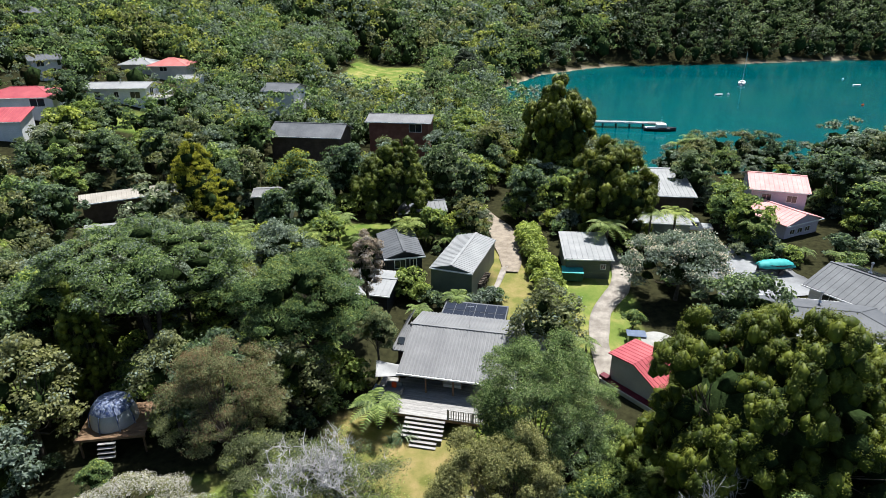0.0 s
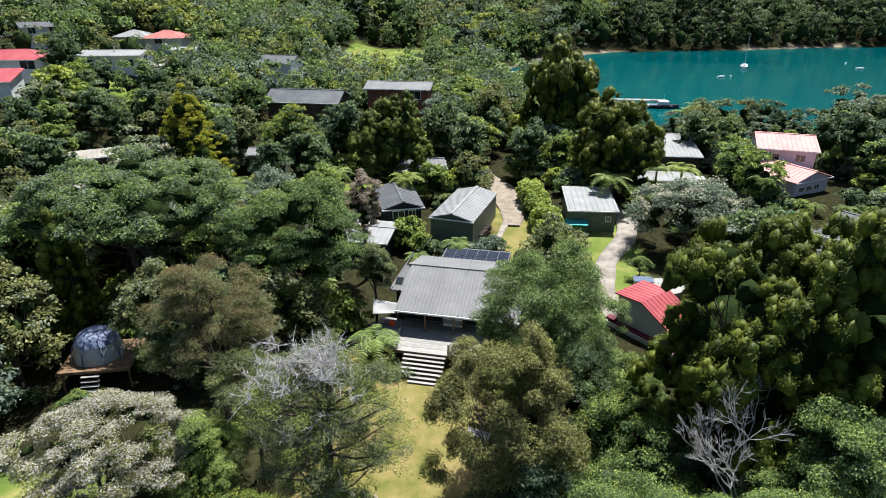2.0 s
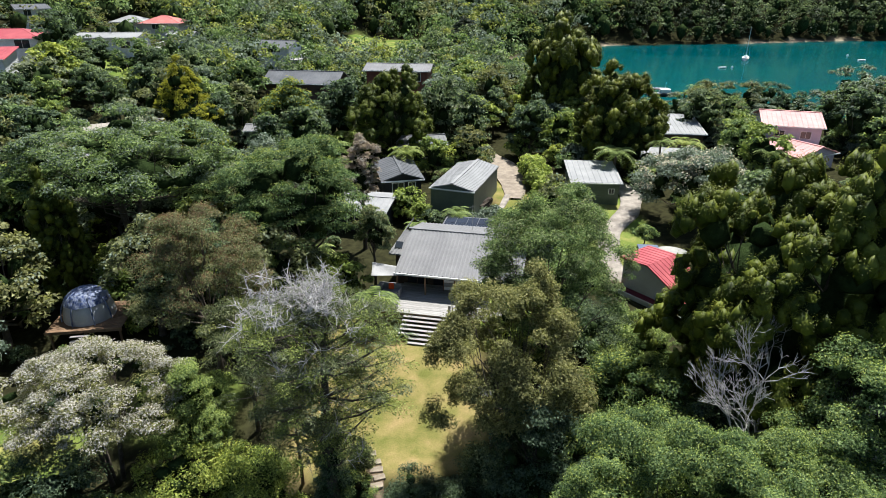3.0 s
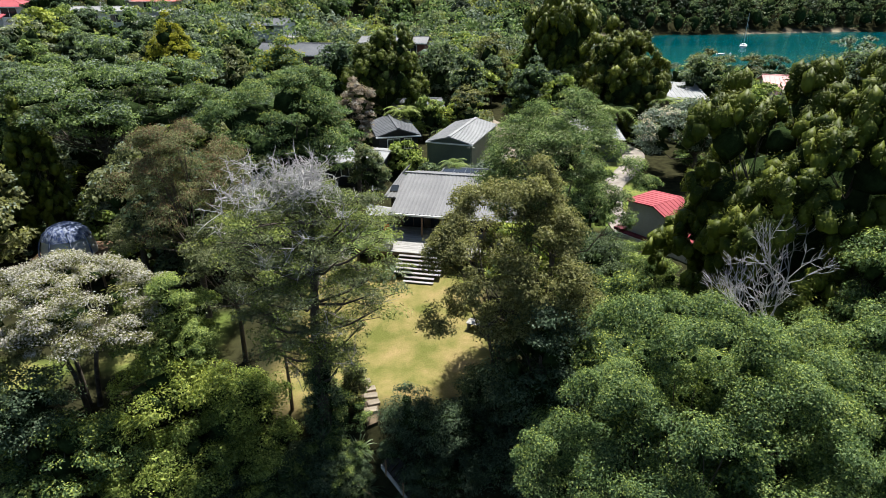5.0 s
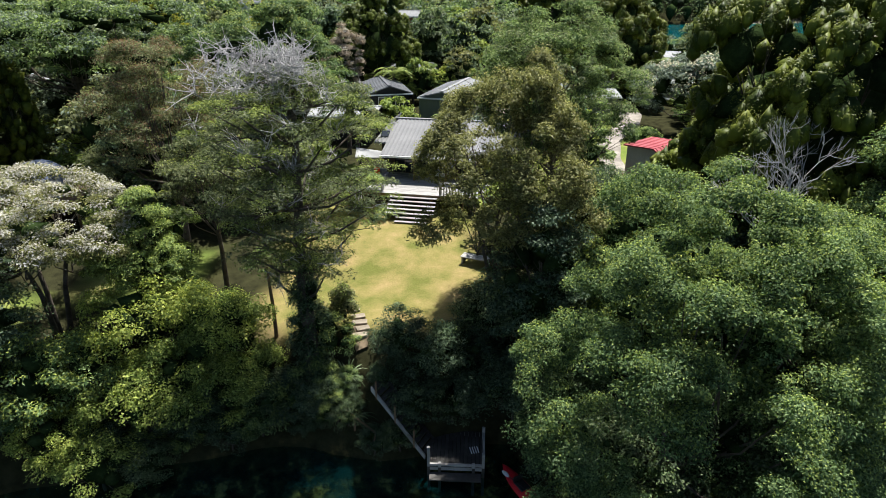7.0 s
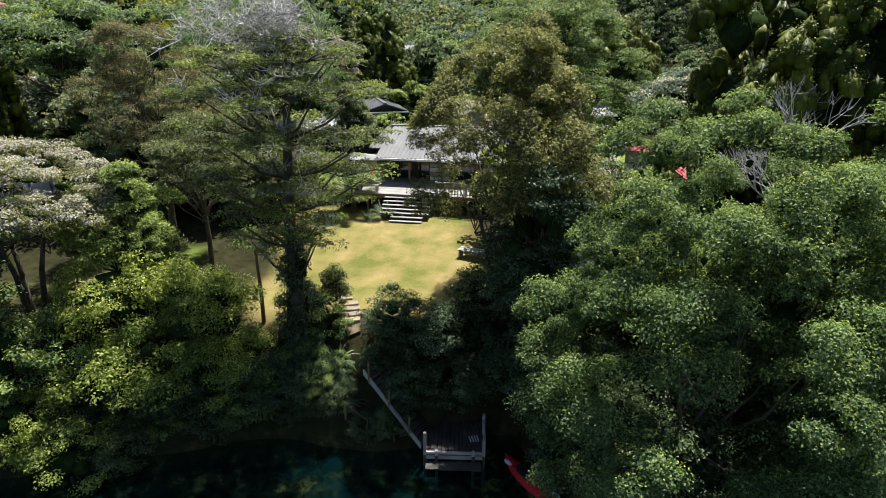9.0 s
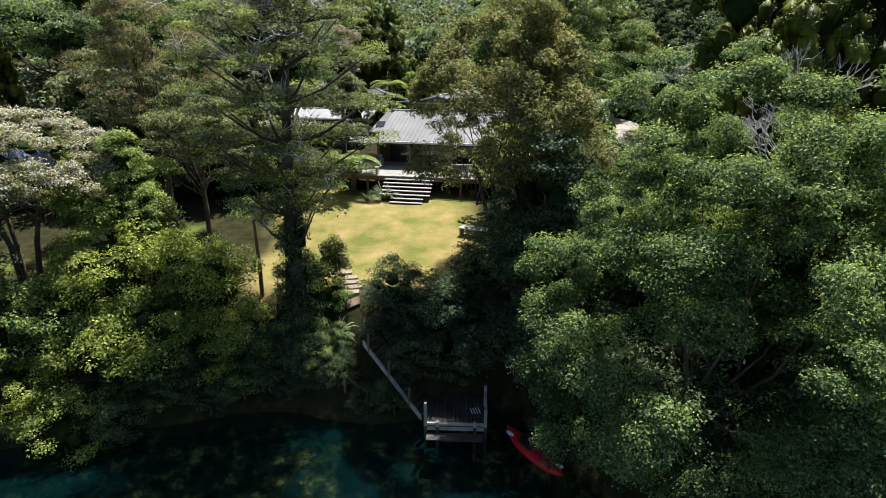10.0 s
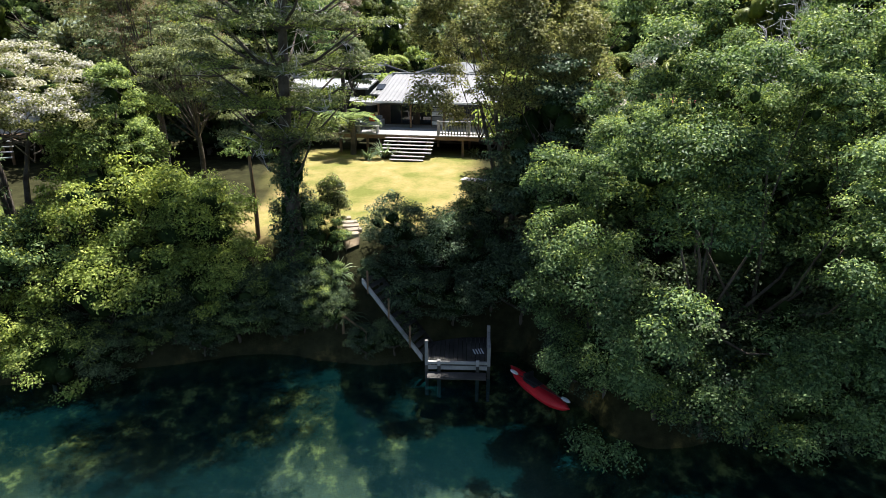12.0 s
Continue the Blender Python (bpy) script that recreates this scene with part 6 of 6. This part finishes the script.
# ---- dome tent on its platform ----
def tent():
    root = new("tent_platform")
    root.matrix_basis = pose(-24.6, 37.2, 6.5, 0, 0, 8)
    for k in range(16):
        part("plank", boxes((-2.2, -2.0 + k * 0.25, -0.05, 2.6, -1.77 + k * 0.25, 0.0)), RAW_TIMBER, root)
    for u in (-2.0, 0.2, 2.4):
        for v in (-1.8, 1.8):
            part("leg", boxes((u - 0.06, v - 0.06, -2.0, u + 0.06, v + 0.06, -0.05)), RAW_TIMBER, root)
    part("fascia", boxes((-2.25, -2.06, -0.2, 2.65, -2.01, 0.0)), RAW_TIMBER, root)
    for k in range(4):
        part("step", boxes((-0.6, -2.35 - 0.16 * k, -0.35 - 0.28 * k, 0.6, -2.12 - 0.16 * k, -0.3 - 0.28 * k)), TIMBER, root)
    tagged(root, "brown timber platform with steps under trees", "platform")
    d = new("dome_tent")
    d.matrix_basis = pose(-24.7, 37.3, 6.5, 0, 0, 8)
    shell = surface("tent_canvas", (0.4, 0.41, 0.44), (0.52, 0.53, 0.55), 0.8, 30, 0.7, relief=0.01)
    blue = surface("blue_tarpaulin", (0.03, 0.06, 0.19), (0.34, 0.38, 0.48), 5.0, 20, 0.55, relief=0.04, stretch=(1.6, 1.6, 0.35))

    def cap(name, R, zs, a0, a1, mat, wrinkle, h0=0.0):
        V, F = [], []
        n, m = 14, 26
        for i in range(n + 1):
            t = h0 + (1 - h0) * i / n
            for j in range(m + 1):
                a = a0 + (a1 - a0) * j / m
                rr = R * math.cos(t * math.pi / 2) ** 0.75 + wrinkle * math.sin(j * 2.1 + i) * (1 - t)
                V.append((rr * math.cos(a), rr * math.sin(a), zs * math.sin(t * math.pi / 2) + 0.03 * wrinkle * math.cos(j * 3)))
        for i in range(n):
            for j in range(m):
                k = i * (m + 1) + j
                F.append((k, k + 1, k + m + 2, k + m + 1))
        return part(name, mesh_of(name, V, F, mat, True), None, d)
    cap("shell", 1.65, 2.0, 0, 2 * math.pi, shell, 0.0)
    cap("tarpaulin", 1.72, 2.12, 0, 2 * math.pi, blue, 0.09, 0.4)
    for a in (3.6, 4.4, 5.2, 5.9):
        pts = [((1.75 * math.cos(t * 1.57) ** 0.75 * math.cos(a), 1.75 * math.cos(t * 1.57) ** 0.75 * math.sin(a), 2.14 * math.sin(t * 1.57)), 0.05) for t in np.linspace(0.0, 0.6, 7)]
        v, f = tubes([pts], 5)
        part("strap", mesh_of("strap", v, f, blue, True), None, d, "blue tarpaulin tie")
    tagged(d, "pale dome tent with a blue tarpaulin over its top", "tent")


tent()


# ---- the far bay ----
def hull_mesh(L, W, H, sheer=0.25, mat=None):
    V, F = [], []
    n, k = 13, 7
    for i in range(n):
        t = i / (n - 1)
        w = W / 2 * (1 - max(0, (t - 0.45) / 0.55) ** 2.2) * (0.85 + 0.15 * min(1, t * 4))
        for j in range(k):
            a = math.pi * j / (k - 1)
            V.append(((t - 0.5) * L, -max(w, 0.02) * math.cos(a), H * (1 + sheer * t * t) * (1 - math.sin(a) ** 0.8)))
    for i in range(n - 1):
        for j in range(k - 1):
            F.append((i * k + j, i * k + j + 1, (i + 1) * k + j + 1, (i + 1) * k + j))
        F.append((i * k + k - 1, i * k, (i + 1) * k, (i + 1) * k + k - 1))
    F.append((0, 1, 2, 3))
    F.append((0, 3, 5, 6))
    return mesh_of("hull", V, F, mat, True)


def yacht():
    root = new("yacht")
    part("hull", hull_mesh(7.5, 2.6, 1.1, 0.3, TRIM), None, root)
    part("cabin", boxes((-1.2, -0.75, 1.0, 1.6, 0.75, 1.6), bevel=0.12), TRIM, root)
    part("cabin_window", boxes((-0.9, -0.77, 1.2, 1.2, -0.752, 1.42)), GLASS, root)
    v, f = tubes([[((0.6, 0, 1.2), 0.08), ((0.6, 0, 12.5), 0.05)]], 6)
    part("mast", mesh_of("mast", v, f, TRIM), None, root)
    v, f = tubes([[((0.6, 0, 2.6), 0.16), ((-2.9, 0, 2.5), 0.14)]], 8)
    part("boom", mesh_of("boom", v, f, CLOTH), None, root, "boom with its furled pale sail")
    for e in ((3.6, 0, 1.4), (-3.6, 0, 1.1), (0.6, 1.2, 1.1), (0.6, -1.2, 1.1)):
        v, f = tubes([[((0.6, 0, 12.3), 0.012), (e, 0.012)]], 4)
        part("stay", mesh_of("stay", v, f, STEEL), None, root)
    root.matrix_basis = pose(117.5, 247, -0.25, 0, 0, 62)
    tagged(root, "white sailing yacht with bare mast moored in the bay", "yacht")


yacht()
for x, y, L, tr in ((97.7, 221, 3.0, 10), (160.3, 243, 3.0, 0), (26, 232, 3.0, 20)):
    b = new("dinghy")
    part("hull", hull_mesh(L, 1.4, 0.5, 0.2, TRIM), None, b)
    part("thwart", boxes((-0.3, -0.6, 0.3, 0.0, 0.6, 0.36)), RAW_TIMBER, b)
    b.matrix_basis = pose(x, y, -0.08, 0, 0, tr)
    tagged(b, "small white dinghy afloat in the bay", "dinghy", "dinghies")
for x, y in ((136.5, 201.5), (165.0, 260.0), (101.5, 222.0)):
    bm = bmesh.new()
    bmesh.ops.create_uvsphere(bm, u_segments=12, v_segments=8, radius=0.45)
    bmesh.ops.create_cone(bm, segments=8, radius1=0.08, radius2=0.05, depth=0.5, cap_ends=True, matrix=Matrix.Translation((0, 0, 0.55)))
    bu = part("mooring_buoy", bm, ORANGE if x == 136.5 else TRIM)
    bu.location = (x, y, 0.1)
    tagged(bu, "round mooring buoy floating in the bay", "buoy", "buoys")


def far_jetty():
    root = new("jetty")
    root.matrix_basis = pose(32, 171.5, 1.5, 0, 0, -8)
    for k in range(40):
        part("plank", boxes((k * 0.72, -0.9, -0.08, k * 0.72 + 0.7, 0.9, 0.0)), TIMBER, root)
    part("side_beam", boxes((0, -0.98, -0.3, 28.8, -0.905, 0.06)), TRIM, root)
    part("side_beam", boxes((0, 0.905, -0.3, 28.8, 0.98, 0.06)), TRIM, root)
    for k in range(8):
        for v in (-0.8, 0.8):
            part("jetty_leg", boxes((1.5 + k * 3.6, v - 0.12, -5, 1.74 + k * 3.6, v + 0.12, -0.3)), BARK, root)
    tagged(root, "long timber jetty with pale edges reaching into the bay", "jetty")
    b = new("launch")
    part("hull", hull_mesh(8.5, 2.8, 1.0, 0.3, DARK_METAL), None, b, "dark blue hull")
    part("deck", boxes((-3.8, -1.2, 0.95, 2.4, 1.2, 1.05)), TRIM, b)
    part("cabin", boxes((-1.2, -0.9, 1.05, 1.6, 0.9, 2.1), bevel=0.15), TRIM, b)
    part("windscreen", boxes((1.45, -0.8, 1.5, 1.63, 0.8, 1.95)), GLASS, b)
    part("canopy", boxes((-3.4, -0.95, 2.0, -1.2, 0.95, 2.1), bevel=0.03), DARK_METAL, b)
    v, f = tubes([[((0.2, 0, 2.0), 0.05), ((0.2, 0, 4.0), 0.03)]], 5)
    part("aerial", mesh_of("aerial", v, f, TRIM), None, b)
    b.matrix_basis = pose(58.5, 164.6, -0.25, 0, 0, -8)
    tagged(b, "launch with white cabin and dark hull at the jetty", "boat")


far_jetty()


# ---- vehicles and yard things ----
def ute(x, y, turn):
    z = hgt(x, y) + 0.2
    root = new("pickup_truck")
    root.matrix_basis = pose(x, y, z, 0, 0, turn)
    silver = surface("silver_car_paint", (0.5, 0.51, 0.53), (0.56, 0.57, 0.59), 1, 60, 0.3, 0.4, 0.001)
    part("body", boxes((-2.5, -0.88, 0.4, 2.5, 0.88, 0.95), bevel=0.1), silver, root)
    bm = bmesh.new()
    o = [(-0.9, 0.95), (1.2, 0.95), (0.6, 1.65), (-0.7, 1.65)]
    a, b = [bm.verts.new((u, -0.78, w)) for u, w in o], [bm.verts.new((u, 0.78, w)) for u, w in o]
    bm.faces.new(a[::-1])
    bm.faces.new(b)
    for i in range(4):
        j = (i + 1) % 4
        bm.faces.new((a[i], a[j], b[j], b[i]))
    part("cab", bm, silver, root)
    part("side_window", boxes((-0.6, -0.8, 1.05, 0.6, -0.785, 1.5)), GLASS, root)
    part("windscreen", slab([(1.17, -0.7, 1.0), (1.17, 0.7, 1.0), (0.66, 0.7, 1.62), (0.66, -0.7, 1.62)], -0.02), GLASS, root)
    part("tray", boxes((-2.4, -0.78, 0.951, -1.0, 0.78, 1.0)), DARK_METAL, root)
    for u in (-1.6, 1.6):
        for v in (-0.85, 0.85):
            bm = bmesh.new()
            bmesh.ops.create_cone(bm, segments=18, radius1=0.37, radius2=0.37, depth=0.24, cap_ends=True, matrix=Matrix.Translation((u, v, 0.37)) @ Matrix.Rotation(math.pi / 2, 4, "X"))
            w = part("wheel", bm, DARK_METAL, root)
            bm = bmesh.new()
            bmesh.ops.create_cone(bm, segments=14, radius1=0.2, radius2=0.18, depth=0.26, cap_ends=True, matrix=Matrix.Translation((u, v, 0.37)) @ Matrix.Rotation(math.pi / 2, 4, "X"))
            part("rim", bm, STEEL, w)
    for v in (-0.6, 0.6):
        part("headlight", boxes((2.48, v - 0.18, 0.7, 2.52, v + 0.18, 0.85)), TRIM, root)
    tagged(root, "silver pickup truck parked beside a fence", "car")


ute(33.6, 77.0, -12)
bt = new("trailer_boat")
bt.matrix_basis = pose(38.2, 64.2, hgt(38.2, 64.2) + 0.25, 0, 0, 8)
part("trailer", boxes((-2.2, -0.05, 0.25, 1.4, 0.05, 0.35), (-0.2, -0.8, 0.25, -0.1, 0.8, 0.35), (1.2, -0.7, 0.25, 1.3, 0.7, 0.35)), STEEL, bt)
hm = part("hull", hull_mesh(4.2, 1.8, 0.8, 0.25, DARK_METAL), None, bt)
hm.matrix_basis = pose(0, 0, 0.35, 0, 0, 180)
V, F = [], []
for i in range(15):
    for j in range(9):
        u, v = i / 14 * 2 - 1, j / 8 * 2 - 1
        V.append((u * 2.15, v * 0.98 * (1 - 0.5 * max(0, -u) ** 2.5), 1.15 + 0.4 * (1 - v * v) * (1 - u ** 4) - 0.28 * abs(v) ** 4 + 0.05 * math.sin(i * 1.9 + j * 2.3)))
for i in range(14):
    for j in range(8):
        k = i * 9 + j
        F.append((k, k + 1, k + 10, k + 9))
cv = part("cover", mesh_of("cover", V, F, TEAL, True), None, bt, "faded teal fabric cover")
cv.modifiers.new("cloth", "SOLIDIFY").thickness = 0.02
for v in (-0.85, 0.85):
    bm = bmesh.new()
    bmesh.ops.create_cone(bm, segments=16, radius1=0.3, radius2=0.3, depth=0.18, cap_ends=True, matrix=Matrix.Translation((0.5, v, 0.3)) @ Matrix.Rotation(math.pi / 2, 4, "X"))
    part("wheel", bm, DARK_METAL, bt)
tagged(bt, "trailer boat under a faded teal cover in the yard", "boat")

bx = new("storage_box")
bx.matrix_basis = pose(13.5, 62.4, hgt(14, 62) + 0.1, 0, 0, -6)
part("body", boxes((0, 0, 0, 2.3, 1.3, 1.0), bevel=0.02), surface("dark_green_plastic", (0.01, 0.05, 0.04), (0.02, 0.08, 0.065), 1, 20, 0.5), bx)
part("lid", slab([(-0.05, -0.08, 1.08), (2.35, -0.08, 1.08), (2.35, 1.35, 1.3), (-0.05, 1.35, 1.3)], 0.07), TEAL, bx, "teal sloping lid")
tagged(bx, "dark green storage box with a teal lid on grass", "box")

tb = new("folding_table")
tb.matrix_basis = pose(18.5, 50.6, hgt(18.5, 50.6) + 0.15, 0, 0, -8)
part("tabletop", boxes((-0.9, -0.6, 0.72, 0.9, 0.6, 0.76)), surface("blue_grey_board", (0.08, 0.11, 0.18), (0.13, 0.17, 0.25), 1, 30, 0.5), tb)
part("leg", boxes((-0.75, -0.5, -0.1, -0.7, 0.5, 0.72)), STEEL, tb)
part("leg", boxes((0.7, -0.5, -0.1, 0.75, 0.5, 0.72)), STEEL, tb)
tagged(tb, "blue-grey table standing on the lawn", "table")
tk = new("water_tank")
tk.matrix_basis = pose(20.3, 49.6, hgt(20.3, 49.6), 0, 0, 0)
v = [(1.55 * math.cos(a), 1.55 * math.sin(a)) for a in np.linspace(0, 2 * math.pi, 28, endpoint=False)]
part("wall", prism(v, -0.1, 0.7), CONCRETE, tk)
part("lid", prism([(x * 1.03, y * 1.03) for x, y in v], 0.7, 0.78), CONCRETE, tk)
tagged(tk, "low round concrete tank with a flat lid", "tank")
gb = part("green_tub", boxes((-0.4, -0.3, 0, 0.4, 0.3, 0.5), bevel=0.06), TEAL)
gb.matrix_basis = pose(18.4, 47.6, hgt(18.4, 47.6) + 0.1, 0, 0, 10)
tagged(gb, "bright teal plastic tub on the lawn", "tub")

# firewood stacked along the shed
wood = new("firewood_stack")
wood.matrix_basis = pose(3.35, 59.2, 5.75, 0, 0, -19)
for k in range(26):
    r = rnd.uniform(0.09, 0.15)
    v, f = tubes([[((0.15 + rnd.uniform(-0.03, 0.03), 1.0 + (k // 3) * 0.42, 0.15 + (k % 3) * 0.25), r), ((0.65 + rnd.uniform(-0.05, 0.05), 1.0 + (k // 3) * 0.42, 0.15 + (k % 3) * 0.25), r)]], 7)
    part("log", mesh_of("log", v, f, BARK), None, wood)
tagged(wood, "dark firewood logs stacked against a shed wall", "firewood")
flue(-12.6, 60.5, 8.7, 1.1)
flue(36.2, 52.0, 8.6, 1.0)
flue(44.5, 57.6, 9.0, 1.1)
flue(-62.5, 122.0, 18.5, 1.0)
v, f = tubes([[((0, 0, -0.2), 0.02), ((0, 0, 2.3), 0.012)], [((-0.3, 0, 2.1), 0.01), ((0.3, 0, 2.1), 0.01)]], 5)
an = part("aerial", mesh_of("aerial", v, f, STEEL), None)
an.location = hpt(5.0, 5.6, 3.3)
tagged(an, "thin metal aerial on the house roof", "aerial")

# trees round the near side of the far bay: x, y, size, kind
for x, y, sz, k in ((46, 116, 0.5, 0), (50, 117, 0.55, 4), (54, 117.5, 0.5, 1), (58, 118, 0.5, 8), (62, 118, 0.5, 0), (67, 117, 0.5, 9), (70, 113, 0.5, 4), (66, 110, 0.5, 0), (60, 110, 0.5, 1), (54, 110, 0.5, 2), (58, 101, 0.55, 8), (52, 101, 0.5, 5), (64, 92, 0.5, 0), (72, 100, 0.5, 2), (76, 112, 0.55, 1), (48, 113, 1.25, 3), (52, 114, 1.3, 7), (56, 114.5, 1.3, 6), (60, 115, 1.25, 2), (64, 115.5, 1.1, 3), (44, 112, 1.0, 1), (40, 106, 0.9, 4), (50, 106, 0.8, 0), (56, 107, 0.7, 4), (62, 106, 0.7, 5), (74, 118.5, 0.9, 0), (79, 104, 1.4, 2), (84, 102, 1.5, 4), (89, 105, 1.5, 5), (86, 96, 1.5, 4), (92, 97, 1.6, 3), (80, 95, 1.1, 5), (76, 88, 1.2, 0), (82, 86, 1.3, 1), (70, 92, 0.7, 8), (66, 98, 0.6, 9), (40, 95, 1.2, 6), (38, 90, 1.15, 2), (40.5, 85, 0.7, 3), (28, 98, 1.1, 3), (31, 108, 1.1, 0), (35, 112, 1.0, 2), (27, 108, 1.2, 5), (58, 92, 1.0, 2), (62, 86, 1.0, 0), (56, 84, 0.8, 8), (70, 84, 0.9, 1), (66, 78, 1.1, 0), (72, 76, 1.0, 2), (68, 105, 1.45, 4), (73, 107, 1.6, 5), (78, 99, 1.7, 4), (72, 98, 1.3, 7)):
    copy_at(FAR_KINDS[k], x, y, x * 37 % 360, sz, hgt(x, y) - 0.9 * sz)


def palm(h):
    root = new("palm")
    tv, tf = tubes([[((0, 0, -0.3), 0.2), ((0.1, 0, h * 0.5), 0.15), ((0, 0, h), 0.14)]], 7)
    part("trunk", mesh_of("trunk", tv, tf, BARK, True), None, root)
    f = tagged(part("fronds", fern_mesh(18, 2.6, 12), None, root), kind="stuff")
    f.location = (0, 0, h)
    return tagged(root, "tall palm with arching grey-green fronds", "palm", "palms")


p0 = palm(6.5)
place(p0, 43.5, 112.0)
copy_at(p0, 45.4, 111.0, 60, 1.1)
copy_at(p0, 25.5, 70.5, 60, 0.8)


def veranda(x, y, turn, w, d, floor, drop):
    """An open timber deck on posts with a rail, built against a house."""
    root = new("veranda_deck")
    root.matrix_basis = pose(x, y, floor, 0, 0, turn)
    part("floor", boxes((0, 0, -0.15, w, d, 0.0)), TIMBER, root)
    for u in (0.1, w / 2, w - 0.1):
        for v in (0.1, d - 0.1):
            part("post", boxes((u - 0.08, v - 0.08, -drop, u + 0.08, v + 0.08, 1.0)), TIMBER, root)
    part("rail", boxes((0, 0.02, 0.92, w, 0.1, 1.0)), TRIM, root)
    part("rail", boxes((w - 0.1, 0.1, 0.92, w - 0.02, d, 1.0)), TRIM, root)
    tagged(root, "open timber deck on posts beside a hillside house", "deck")


veranda(-56.9, 119.9, 4, 3.2, 5.0, 16.1, 5.0)
veranda(-33.4, 137.6, -10, 2.4, 5.0, 12.2, 3.0)
array = new("solar_array")
array.matrix_basis = pose(38.3, 57.0, 5.4, 0, 0, -58)
slope = math.tan(radians(16))
for i in range(3):
    for j in range(2):
        u, v = 0.6 + i * 1.1, 5.3 + j * 1.65
        z = 2.5 + 0.12 + (8.5 - v) * slope + 0.1
        part("solar_panel", slab([(u, v, z), (u + 1.0, v, z), (u + 1.0, v + 1.55, z - 1.55 * slope), (u, v + 1.55, z - 1.55 * slope)], 0.05), SOLAR, array)
tagged(array, "dark solar panels fixed flat on a grey roof", "solar panels")
